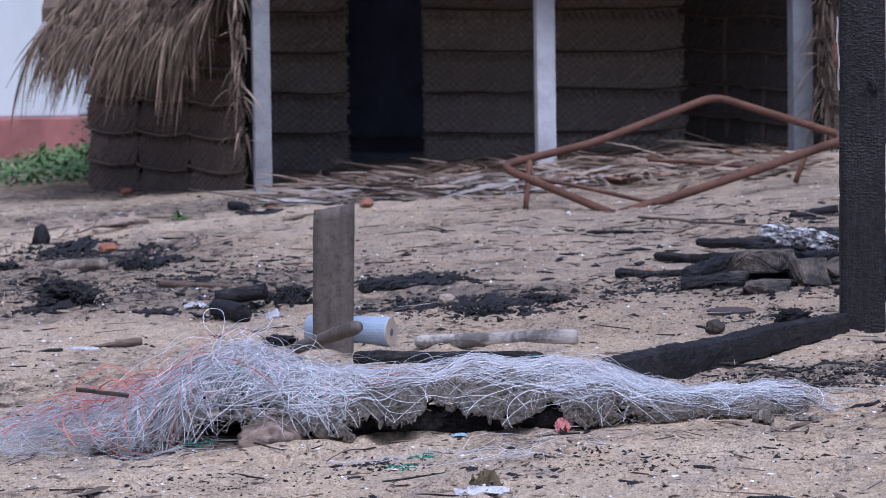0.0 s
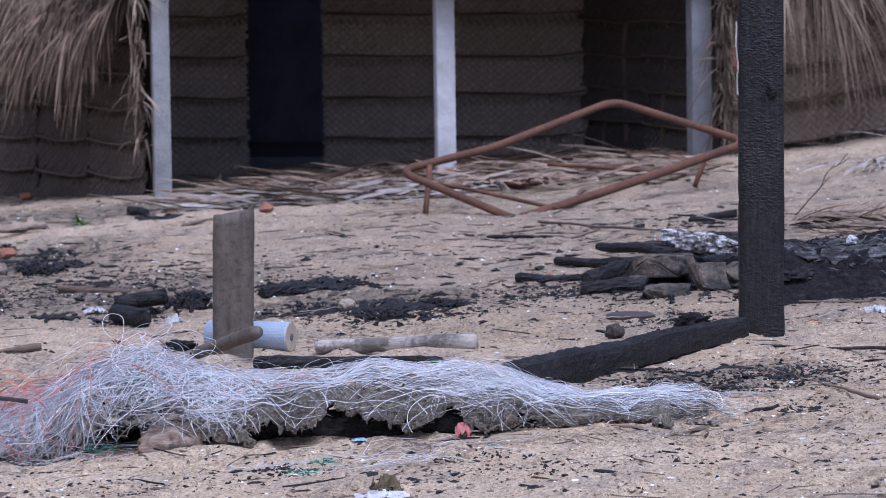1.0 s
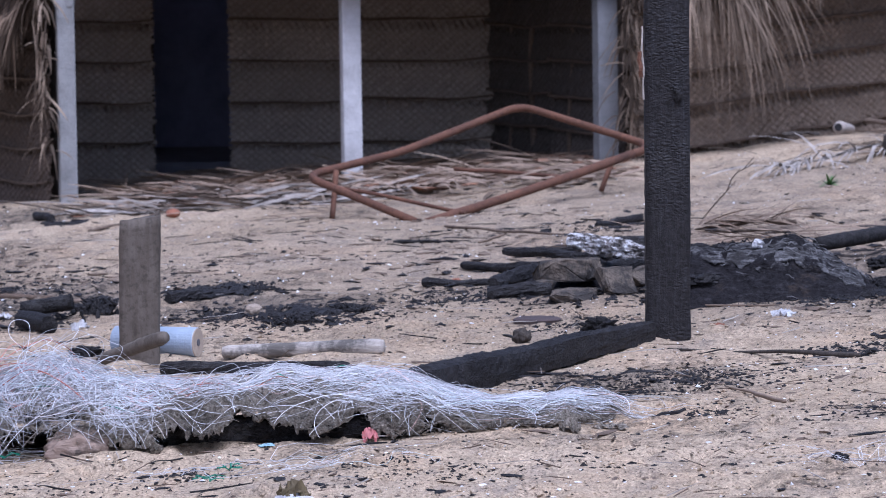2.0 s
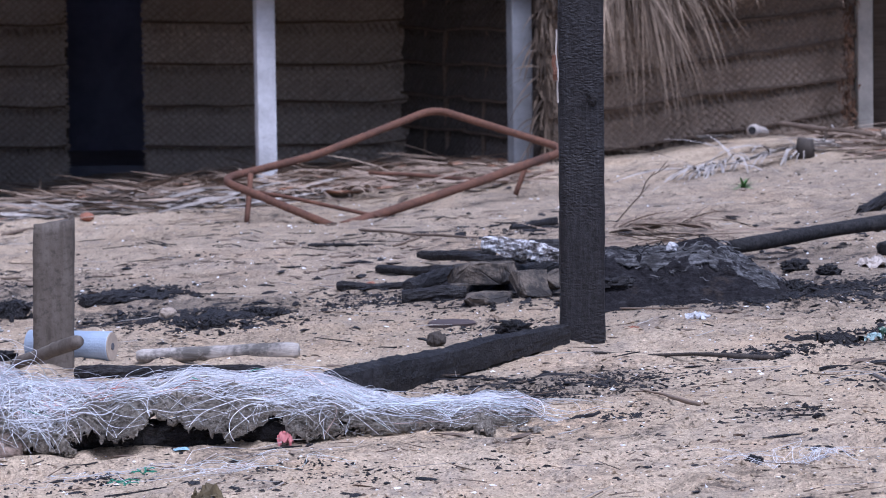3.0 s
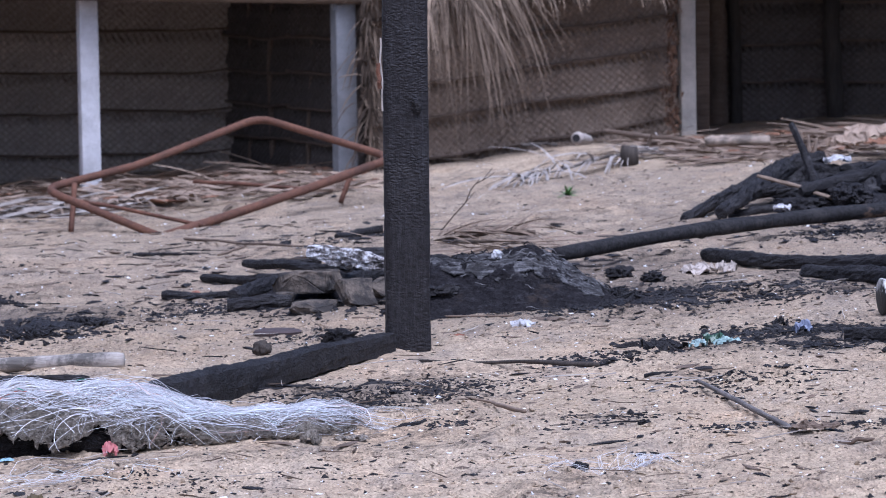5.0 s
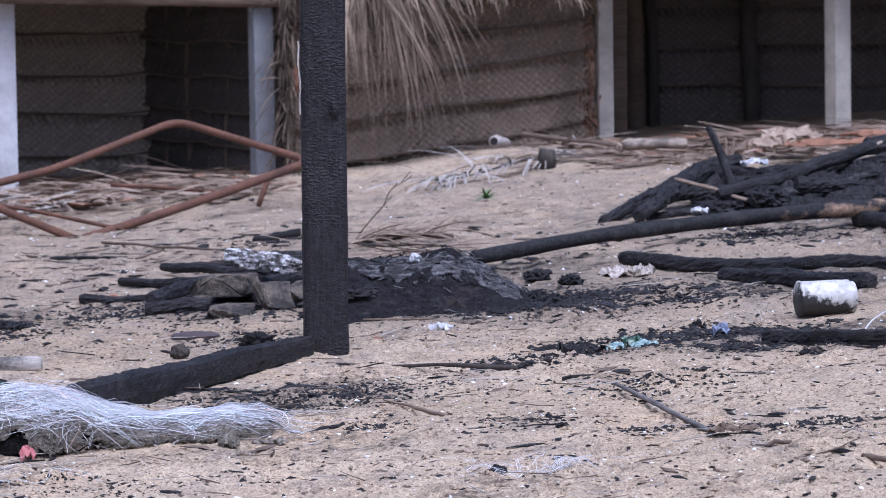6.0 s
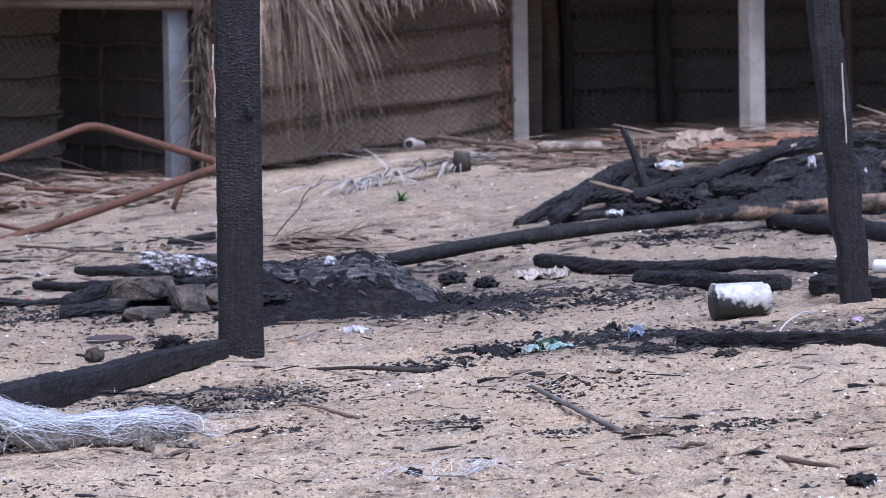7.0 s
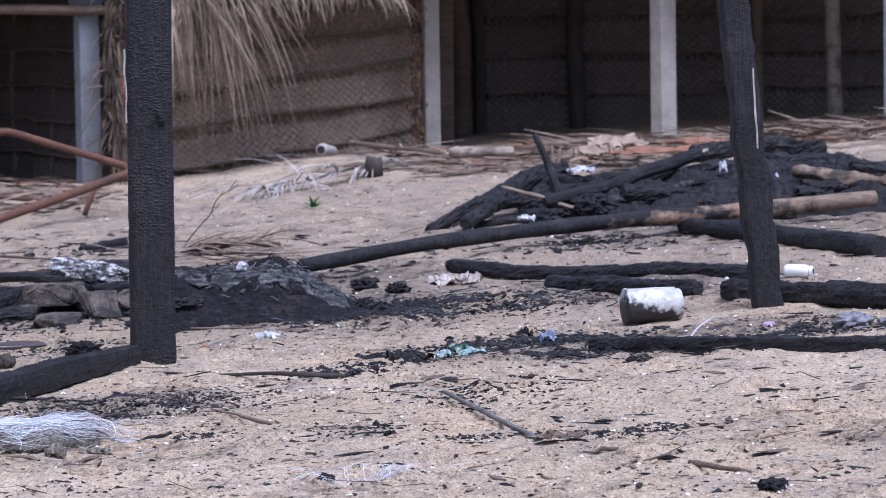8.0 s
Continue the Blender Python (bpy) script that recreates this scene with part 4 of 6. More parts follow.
def twigs(name, places, material, label, lengths, radius, seed, wave=0.06):
    r = random.Random(seed)
    bm = bmesh.new()
    for x, y, k in places:
        a, n = r.gauss(0, 0.8) + (math.pi if r.random() < 0.5 else 0), r.uniform(*lengths) * k
        p = on((x, y), 0.012)
        q = on((x + n * math.cos(a), y + n * math.sin(a)), 0.012 + abs(r.gauss(0, 0.008)))
        steps = 4 if wave < 0.1 else 14
        pts = bend(p, q, steps, 0, wave * n, r.random() * 90)
        if wave > 0.1:
            pts = [on((v.x, v.y), 0.006 + 0.012 * abs(math.sin(5 * i / steps))) for i, v in enumerate(pts)]
        tube(bm, pts, [radius * r.uniform(0.7, 1.3) * (1 - 0.6 * (i / steps) ** 2) for i in range(steps + 1)], 4, caps=False)
    return tagged(new(name, put(bm, name, material)), label, "twigs", kind="stuff")


twigs("thin_twigs", sprinkled(420, 55), STICK, "thin dry twigs lying on the sand", (0.03, 0.18), 0.0022, 1)
twigs("burnt_twigs", sprinkled(160, 56) + patch((-1.35, 20.958), 1.2, 1.5, 30, 5, 1.5), CHAR, "thin burnt twigs lying on the sand", (0.04, 0.2), 0.0035, 2)
twigs("pale_fibres", sprinkled(260, 57), PALE_LEAF, "pale dry fibres lying on the sand", (0.04, 0.22), 0.0022, 3)


def litter(name, boxes, material, label, seed, length=(0.1, 0.6), width=0.02):
    """Dry palm leaf strewn in heaps: (x0, x1, y0, y1, height, count)."""
    r = random.Random(seed)
    bm = bmesh.new()
    for x0, x1, y0, y1, h, n in boxes:
        for _ in range(n):
            x, y = r.uniform(x0, x1), r.uniform(y0, y1)
            a = r.gauss(0, 0.5) + (math.pi if r.random() < 0.5 else 0)
            hump = h * (1 - ((y - (y0 + y1) / 2) / ((y1 - y0) / 2)) ** 2)
            blade(bm, on((x, y), 0.012 + r.random() * hump), (math.cos(a), math.sin(a), r.gauss(0.04, 0.12)), r.uniform(*length), width * r.uniform(0.5, 1.8), r.uniform(0, 0.35), 3, r.uniform(-1.5, 1.5))
    return tagged(new(name, put(bm, name, material)), label, "leaf litter", kind="stuff")


litter("palm_litter", ((-3.5, 0.0, 24.4, 26.2, 0.05, 420), (-3.4, -0.3, 25.6, 27.5, 0.05, 600), (-2.0, 0.1, 23.6, 25.4, 0.03, 160)), STRAW, "dry brown palm leaf litter strewn before the huts", 61)
litter("grey_litter", ((-3.3, -1.5, 23.7, 25.0, 0.03, 150), (-3.1, -2.3, 24.2, 25.4, 0.05, 60)), FADED_LEAF, "faded grey palm leaf litter strewn before the hut", 65, (0.15, 0.7), 0.03)
litter("brown_litter", ((-3.2, -2.2, 24.0, 25.6, 0.05, 200), (1.9, 5.6, 25.2, 26.8, 0.05, 400), (3.8, 6.6, 24.4, 27.0, 0.05, 420)), BROWN_LITTER, "dark brown palm leaf litter strewn before the huts", 64)
litter("palm_litter", ((1.9, 5.6, 25.2, 26.8, 0.05, 400), (3.8, 6.6, 24.4, 27.0, 0.05, 240), (2.4, 3.6, 24.0, 25.2, 0.04, 150)), STRAW, "dry brown palm leaf litter strewn before the huts", 62)
litter("reed_litter", ((0.2, 0.95, 18.0, 18.8, 0.1, 90), (-2.4, -0.9, 22.5, 25.2, 0.02, 60)), STRAW, "dry reeds lying loose on the sand", 63, (0.2, 0.8), 0.012)

chip_r = np.random.default_rng(66)
chips = [(chip_r.uniform(-3.5, 0.0), chip_r.uniform(24.2, 28.0), 1.0) for _ in range(420)] + [(chip_r.uniform(2.0, 6.4), chip_r.uniform(24.6, 27.6), 1.0) for _ in range(520)]
scatter("litter_chips", chips, STRAW, "broken pieces of dry palm leaf before the huts", "leaf litter", 0.028, (0.1, 0.3), (1.0, 3.5), 67, height=lambda x, y: 0.02)
scatter("bark_chips", chips[::5] + [(x + 0.2, y - 0.2, 1) for x, y, k in chips[::7]], BROWN_BARK, "red-brown bark chips before the huts", "bark", 0.024, (0.1, 0.3), (1.0, 3.0), 68, height=lambda x, y: 0.03)

# ---- heap of nets ----
NET_X = (-2.75, -2.45, -2.26, -2.12, -1.99, -1.88, -1.81, -1.71, -1.56, -1.34, -0.98, -0.83, -0.64, -0.54, -0.41, -0.28, -0.17, -0.08, 0.02)
NET_H = (0.02, 0.07, 0.11, 0.15, 0.2, 0.245, 0.225, 0.19, 0.16, 0.15, 0.15, 0.15, 0.128, 0.08, 0.04, 0.032, 0.046, 0.028, 0.0)


def net_height(x):
    return float(np.interp(x, NET_X, NET_H))


def net_centre(x):
    return 12.33 - 0.05 * (x + 1.4)


def net_point(x, a, out=0.0, rough=1.0):
    """On the heap: x along it, a across it from the front (0) over the top (90) to the back (180), in degrees."""
    h = net_height(x) * (1 + 0.1 * noise.noise((x * 5, a * 0.02, 1.0)) + 0.16 * rough * noise.noise((x * 17, a * 0.05, 2.0)))
    w = float(np.interp(x, (-2.7, -2.0, -1.5, -1.0, -0.6, -0.2, 0.02), (0.42, 0.38, 0.38, 0.38, 0.32, 0.3, 0.14)))
    c, s = math.cos(radians(a)), max(0.0, math.sin(radians(a)))
    y = net_centre(x) - (w + out) * c
    return Vector((x, y, gz(x, y) + (h + out) * s ** 0.8 + 0.004))


def front_edge(x):
    """How far the matted nets reach down in front, in degrees; burnt open in two places."""
    open_1 = max(0.0, 1 - ((x + 1.79) / 0.18) ** 2)
    open_2 = max(0.0, 1 - ((x + 1.2) / 0.24) ** 2) + 0.5 * max(0.0, 1 - ((x + 0.85) / 0.13) ** 2)
    return max(2.0, 38 * open_1 ** 0.5 + 30 * open_2 ** 0.5 + 14 * noise.noise((x * 9, 0, 5)) + 11 * noise.noise((x * 37, 0, 6)) + 9 * noise.noise((x * 90, 0, 7)))


def line_edge(x):
    """How far down in front the white lines still lie close; below it the crust is bare."""
    e = float(np.interp(x, (-2.7, -2.0, -1.92, -1.66, -1.6, -1.47, -1.4, -0.95, -0.85, -0.7, -0.55, -0.44, -0.36, -0.28, -0.1), (3, 5, 34, 30, 20, 24, 64, 68, 44, 30, 44, 66, 66, 42, 42)))
    return e + 16 * noise.noise((x * 8, 3, 1)) + 9 * noise.noise((x * 31, 4, 1))


net = thing("fishing_net", on((-1.4, 12.3)), "heap of tangled white nylon fishing nets on charred wood", "fishing net")
bm = bmesh.new()
nx, na = 520, 70
grid = []
for i in range(nx + 1):
    x = -2.3 + 2.28 * i / nx
    e = front_edge(x)
    low = 1 - 0.55 * max(0.0, min(1.0, (-1.9 - x) / 0.3))
    row = []
    for k in range(na + 1):
        p = net_point(x, e + (178 - e) * k / na)
        g = gz(p.x, p.y)
        p.z = g + (p.z - g) * low
        ragged = 1.0
        p += Vector((0, -0.3, 1)) * 0.018 * noise.noise(p * 22) + Vector((0, -1, 0.6)) * ragged * (0.013 * noise.noise(p * 60) + 0.009 * noise.noise(p * 140))
        row.append(bm.verts.new(p))
    grid.append(row)
for i, (a, b) in enumerate(zip(grid, grid[1:])):
    for k in range(na):
        q = a[k].co
        frayed = 0.22 * max(0.0, min(1.0, (q.x + 0.6) / 0.2))
        if k < 26 + 110 * frayed and noise.noise(q * 19) + 0.5 * noise.noise(q * 47) > 0.3 - frayed + 0.013 * k * (1 - 3.5 * frayed):
            continue
        bm.faces.new((a[k], a[k + 1], b[k + 1], b[k]))
mat_ob = part("matted_layer", bm, MATTED, net, "grey matted layer of burnt net and sand")
mat_ob.modifiers.new("thickness", "SOLIDIFY").thickness = -0.007


def strands(name, n, material, seed, where, length=(0.12, 0.6), out=0.02, radius=0.0011, curl=5.0, label="", slope=0.35, hang=4.0, stray=0.05, gaps=0.0):
    """Loose lines over the heap, each a thin three-sided tube; few stray below the edge of the white lines."""
    r = random.Random(seed)
    verts, faces = [], []
    for _ in range(n):
        x, a = where(r)
        if gaps and noise.noise((x * 5.5, a * 0.035, seed)) + 0.5 * noise.noise((x * 16, a * 0.09, seed)) < gaps - 0.5:
            continue
        phi = r.gauss(0, slope) + 0.35 * noise.noise((x * 4, a * 0.02, 7)) + (math.pi if r.random() < 0.5 else 0)
        kap, ln = r.gauss(0, curl), r.uniform(*length)
        kap2 = r.gauss(0, curl)
        m = 26
        edge = r.gauss(-6, 12)
        lift = abs(r.gauss(0, out))
        loose = r.random() < stray
        pts = []
        for i in range(m):
            t = i / (m - 1)
            if not 1 < a < 178 or (i > 2 and a < (front_edge(x) - (32 if x < -1.62 else 5) if loose else max(line_edge(x) + edge, front_edge(x) - hang))):
                break
            q = net_point(x, a, 0.013 + lift * math.sin(math.pi * t) ** 0.7, 0.25)
            pts.append(q)
            x += ln / m * math.cos(phi)
            a += ln / m * math.sin(phi) * 260
            phi += (kap + (kap2 - kap) * t) * ln / m
        m = len(pts)
        if m < 4:
            continue
        for _ in range(3):
            pts = [pts[0]] + [(p + q * 2 + w) / 4 for p, q, w in zip(pts, pts[1:], pts[2:])] + [pts[-1]]
        b0 = len(verts)
        rr = radius * min(2.2, r.lognormvariate(0, 0.35))
        for i, p in enumerate(pts):
            d = (pts[min(i + 1, m - 1)] - pts[max(i - 1, 0)])
            d = d.normalized() if d.length > 1e-6 else Vector((1, 0, 0))
            s1 = d.cross(Vector((0, 0.3, 1))).normalized() * rr
            s2 = d.cross(s1).normalized() * rr
            verts += [p + s1, p - s1 * 0.5 + s2 * 0.87, p - s1 * 0.5 - s2 * 0.87]
        for i in range(m - 1):
            for k in range(3):
                u, w = b0 + 3 * i + k, b0 + 3 * i + (k + 1) % 3
                faces.append((u, w, w + 3, u + 3))
    ob = new(name, quick_mesh([tuple(Vector(v) - net.location) for v in verts], faces, name, material))
    ob.parent = net
    return tagged(ob, label, kind="stuff")


strands("nylon_tangle", 1500, LINE, 1, lambda r: (r.uniform(-1.5, -0.5), max(56, r.gauss(88, 20))), (0.2, 0.7), 0.01, 0.00054, 3.6, "white nylon lines", 0.2, -6, 0.02, 0.56)
strands("nylon_tangle", 460, LINE, 9, lambda r: (r.gauss(-1.62, 0.13), r.uniform(20, 120)), (0.15, 0.6), 0.018, 0.0006, 17.0, "white nylon lines", 0.9, 5, 0.2)
strands("nylon_tangle", 240, LINE, 14, lambda r: (r.gauss(-0.68, 0.11), r.uniform(25, 80)), (0.2, 0.6), 0.014, 0.00054, 11.0, "white nylon lines", 0.5, 5, 0.2)
strands("nylon_tangle", 820, GREY_LINE, 2, lambda r: (min(-1.75, r.gauss(-2.15, 0.3)), r.uniform(4, 150)), (0.3, 1.2), 0.035, 0.0006, 17.0, "white nylon lines", 0.7, 25, 0.4)
strands("nylon_tangle", 260, LINE, 3, lambda r: (r.gauss(-0.2, 0.08), r.uniform(40, 130)), (0.12, 0.32), 0.008, 0.0007, 5.0, "white nylon lines", 0.35, 4, 0.03)
strands("nylon_tangle", 110, LINE, 10, lambda r: (r.uniform(-1.6, -0.1), r.uniform(30, 80)), (0.2, 0.5), 0.02, 0.0007, 7.0, "white nylon lines", 0.5, 4, 1.0)
strands("loop_tangle", 240, LINE, 4, lambda r: (r.gauss(-1.88, 0.09), r.uniform(50, 130)), (0.2, 0.6), 0.06, 0.0007, 16.0, "white nylon loops standing up", 1.0)
strands("orange_tangle", 150, RED_LINE, 5, lambda r: (r.gauss(-2.22, 0.13), r.uniform(75, 150)), (0.15, 0.5), 0.05, 0.0014, 9.0, "orange-red net lines", 0.6)
strands("orange_tangle", 70, RED_LINE, 6, lambda r: (r.uniform(-2.4, -1.1), r.uniform(30, 110)), (0.05, 0.2), 0.012, 0.0009, 6.0, "orange-red net lines", 0.5)
strands("green_tangle", 16, GREEN_LINE, 7, lambda r: (r.uniform(-2.2, -0.9), r.uniform(10, 120)), (0.05, 0.14), 0.01, 0.0018, 6.0, "green net lines", 0.4)
strands("burnt_tangle", 1500, MATTED, 8, lambda r: (r.uniform(-2.0, -0.05), r.uniform(8, 75)), (0.05, 0.25), 0.006, 0.0007, 5.0, "grey burnt net lines", 0.4, 2, 1.0)

r = random.Random(12)
bm = bmesh.new()
for _ in range(750):
    x = r.uniform(-1.85, -0.05)
    p = net_point(x, front_edge(x) + abs(r.gauss(0, 26)) - 1, 0.006)
    w = r.uniform(0.0015, 0.006)
    made = bmesh.ops.create_cone(bm, cap_ends=True, segments=5, radius1=w, radius2=w * 0.6, depth=w * 1.4, matrix=Matrix.Translation(p) @ Euler((r.uniform(0, 3), r.uniform(0, 3), r.uniform(0, 3))).to_matrix().to_4x4())["verts"]
    for v in made:
        v.co += Vector((r.gauss(0, w * 0.4), r.gauss(0, w * 0.4), r.gauss(0, w * 0.4)))
tagged(part("crust", bm, MATTED, net, "crumbly grey-brown crust of burnt net"), kind="stuff")
lumber("burnt_driftwood", (-1.66, 12.16), (-0.6, 12.06), 0.05, 0.05, ASH, "charred trunk lying under the heap of nets", "log", seed=21, wobble=0.03, rough=0.35)
bm = bmesh.new()
lump(bm, on((-1.711, 11.894), 0.012) + Vector((0, 0.1, 0)), (0.105, 0.06, 0.075), 8.0, 0.3, 4)
solo("coconut_husk", bm, PALE_HUSK, on((-1.714, 11.962)), "tan sooty lump of husk under the nets", "husk", smooth=True)


def crumple(bm, c, size, seed, sub=3, amp=0.55):
    """A crumpled rag, bag or foil: a folded sheet."""
    n = 13
    r = random.Random(seed)
    cut_x, cut_y = r.uniform(1.2, 2.2), r.uniform(1.2, 2.2)
    rows = []
    for i in range(n):
        row = []
        for k in range(n):
            u, w = 2 * i / (n - 1) - 1, 2 * k / (n - 1) - 1
            f = 1 - 0.3 * abs(u) ** cut_x * abs(w) ** cut_y
            q = Vector((u * 2.1, w * 2.1, seed * 3.7))
            z = 0.9 * noise.noise(q) + 0.6 * noise.noise(q * 2.3) + 0.45 * abs(noise.noise(q * 3.7)) + 0.4 * (1 - u * u - w * w)
            row.append(bm.verts.new(Vector(c) + Vector((size[0] * (u * f + 0.3 * noise.noise(q * 1.7)), size[1] * (w * f + 0.3 * noise.noise(q * 1.9)), size[2] * z))))
        rows.append(row)
    for a, b in zip(rows, rows[1:]):
        for k in range(n - 1):
            bm.faces.new((a[k], a[k + 1], b[k + 1], b[k]))
    return bm


def rag(name, at, size, material, label, category, seed):
    bm = bmesh.new()
    crumple(bm, on(at, size[2] * 0.5), size, seed)
    return solo(name, bm, material, on(at), label, category)


rag("pink_rag", (-0.784, 11.938), (0.024, 0.025, 0.034), PINK, "small pink plastic scrap at the foot of the nets", "plastic scrap", 4)
rag("plastic_scrap", (-1.103, 11.901), (0.028, 0.02, 0.006), plain_material("pale_blue_plastic", (0.30, 0.47, 0.58), 0.4), "pale blue plastic scrap on the sand", "plastic scrap", 5)
rag("plastic_bag", (-0.927, 10.58), (0.075, 0.06, 0.022), DUSTY, "dirty white plastic bag lying on the sand", "plastic bag", 6)
rag("dry_leaf", (-0.913, 10.64), (0.05, 0.04, 0.045), DRY_LEAF, "curled brown leaf on a plastic bag", "leaf", 7)
for t_at, n in (((-1.219, 11.269), 1), ((-1.185, 11.477), 2), ((-1.949, 11.981), 3)):
    bm = bmesh.new()
    for k in range(7):
        a, q = random.Random(k + 9 * n).uniform(0, 6), on(t_at, 0.012)
        tube(bm, bend(q, q + Vector((0.05 * math.cos(a), 0.05 * math.sin(a), 0.01)), 5, -0.008, 0.03, a), 0.0018, 4)
    solo("green_twine", bm, GREEN_LINE, on(t_at), "knot of green net twine on the sand", "twine", kind="stuff")
twigs("loose_lines", patch((-0.998, 11.4), 0.5, 0.14, 26, 9) + patch((0.784, 10.733), 0.25, 0.12, 14, 10) + patch((0.788, 10.672), 0.05, 0.05, 26, 12, 0.25) + patch((-2.239, 12.077), 0.4, 0.2, 50, 11), LINE, "thin loose nylon lines lying on the sand", (0.12, 0.5), 0.0007, 4, 0.6)
bm = bmesh.new()
tube(bm, bend((-2.359, 12.1, 0.076), (-2.19, 12.1, 0.055), 10, 0, 0.01, 3), 0.0075, 6, 0.2, square=0.6)
solo("dark_stick", bm, DARK_TIMBER, on((-2.359, 12.1)), "dark stick caught in the tangled nets", "stick")
bm = bmesh.new()
box(bm, (0.22, 0.1, 0.028), pose(-1.84, 12.12, 0.03, 0, 4, -6), 0.006)
for v in bm.verts:
    v.co += 0.008 * noise.noise_vector(v.co * 20)
solo("burnt_board", bm, ASH, (-1.84, 12.12, 0.0), "charred board end sticking out under the nets", "board")

for k, (at, size) in enumerate((((-0.117, 12.188), (0.035, 0.03, 0.02)), ((-0.027, 11.959), (0.05, 0.03, 0.016)), ((-0.158, 11.901), (0.035, 0.03, 0.03)))):
    rag("net_scrap", at, size, MATTED, "grey burnt scrap of net on the sand", "net scrap", 70 + k)

# ---- rusty bed frame ----
def rounded(corners, r, n=5):
    """A path through corners with rounded bends."""
    pts = [Vector(corners[0])]
    for a, b, c in zip(corners, corners[1:], corners[2:]):
        a, b, c = Vector(a), Vector(b), Vector(c)
        p, q = b + (a - b).normalized() * r, b + (c - b).normalized() * r
        for i in range(n + 1):
            t = i / n
            pts.append(p.lerp(b, t).lerp(b.lerp(q, t), t))
    pts.append(Vector(corners[-1]))
    return pts


L, F1, F2, R, B = (-1.836, 22.5, 0.165), (-1.118, 21.82, -0.078), (-1.095, 21.85, -0.073), (0.222, 23.3, 0.27), (-0.603, 24, 0.502)
frame_ob = thing("bed_frame", on(F1[:2]), "bent rusty iron bed frame lying tilted on the sand", "bed frame")
bm = bmesh.new()
tube(bm, rounded([F1, L, (-1.305, 23.17, 0.264), B, R, Vector(R).lerp(Vector(F2), 0.2)], 0.14, 7), 0.024, 10, 0.12)
part("rail", bm, RUST, frame_ob, smooth=True)
bm = bmesh.new()
tube(bm, bend(F2, Vector(R).lerp(Vector(F2), 0.1), 14, 0.01), 0.027, 10, 0.12, 3)
part("rail", bm, RUST, frame_ob, smooth=True)
for a, b, w in (((-1.658, 22.6, 0.189), (-1.677, 22.45, -0.091), 0.017), ((-0.031, 23.2, 0.196), (-0.1, 23.1, 0.019), 0.016)):
    bm = bmesh.new()
    tube(bm, bend(a, b, 5), w, 7, 0.12)
    part("leg", bm, RUST, frame_ob, smooth=True)
for a, b, w in (((-1.703, 22.6, 0.099), (-0.88, 22, -0.03), 0.012), ((-1.043, 24.6, 0.073), (-0.238, 24.2, 0.028), 0.013)):
    bm = bmesh.new()
    tube(bm, bend(a, b, 8, 0, 0.02), w, 6, 0.1)
    part("cross_rod", bm, RUST, frame_ob, smooth=True)

# ---- burnt heap by the post ----
hp = (0.61, 15.749)
c0 = on((hp[0] + 0.1, hp[1] + 0.35))


RIDGE_X = (0.18, 0.24, 0.30, 0.39, 0.53, 0.61, 0.69, 0.73, 0.82, 0.89, 0.96, 1.08, 1.2)
RIDGE_H = (0.0, 0.16, 0.20, 0.20, 0.205, 0.222, 0.23, 0.228, 0.185, 0.135, 0.09, 0.02, 0.0)


def mound_height(x, y):
    """A ridge that peaks to the right and falls off steeply there, with a shelf over its front."""
    top = float(np.interp(x, RIDGE_X, RIDGE_H))
    w = (y - c0.y) / (0.5 if y < c0.y else 0.55)
    f = max(0.0, 1 - abs(w) ** 1.7)
    z = top * f
    shelf = top * (0.5 + 0.16 * noise.noise((x * 4, 1, 4)))
    if w < 0 and z > shelf:
        z += 0.014 * min(1.0, (z - shelf) / 0.03) * min(1.0, top / 0.1)
    return z


def ash_field(lo, hi, nx, ny, rise, rough):
    """A heap of ash as a rough sheet that runs out on the sand."""
    bm = bmesh.new()
    rows = []
    for i in range(nx + 1):
        row = []
        for k in range(ny + 1):
            x, y = lo[0] + (hi[0] - lo[0]) * i / nx, lo[1] + (hi[1] - lo[1]) * k / ny
            h = rise(x, y)
            amp = min(1.0, h / 0.05)
            z = gz(x, y) - 0.015 + h + rough * amp * (0.045 * noise.noise((x * 6, y * 6, 0)) + 0.03 * abs(noise.noise((x * 18, y * 12, 1))) + 0.014 * noise.noise((x * 40, y * 40, 2)) + 0.009 * noise.noise((x * 90, y * 90, 3)))
            row.append(bm.verts.new((x + 0.012 * amp * noise.noise((x * 30, y * 30, 8)), y + 0.02 * amp * noise.noise((x * 25, y * 25, 9)), z)))
        rows.append(row)
    for a, b in zip(rows, rows[1:]):
        for k in range(ny):
            bm.faces.new((a[k], a[k + 1], b[k + 1], b[k]))
    return bm


solo("ash_mound", ash_field((c0.x - 0.65, c0.y - 0.52), (c0.x + 0.5, c0.y + 0.57), 190, 150, mound_height, 0.45), ASH_HEAP, c0, "mound of black ash and burnt remains beside the post", "ash mound")
r = random.Random(615)
for k in range(6):
    x, y = c0.x + r.uniform(-0.5, -0.2), c0.y + r.uniform(-0.36, 0.1)
    w = r.uniform(0.025, 0.06)
    bm = bmesh.new()
    lump(bm, on((x, y), mound_height(x, y) - 0.2 * w), (w * r.uniform(1.2, 2.4), w, w * 0.6), 640 + k, 0.5, 3, r.gauss(0, 0.5), 2.4)
    solo("charcoal_lump", bm, (CHAR, ASH, ASH)[k % 3], on((x, y)), "lump of charred wood in an ash mound", "charcoal", "charcoal lumps")
# the crust on top of the mound: brittle plates of grey ash that break off raggedly in front
bm = bmesh.new()
rows = []
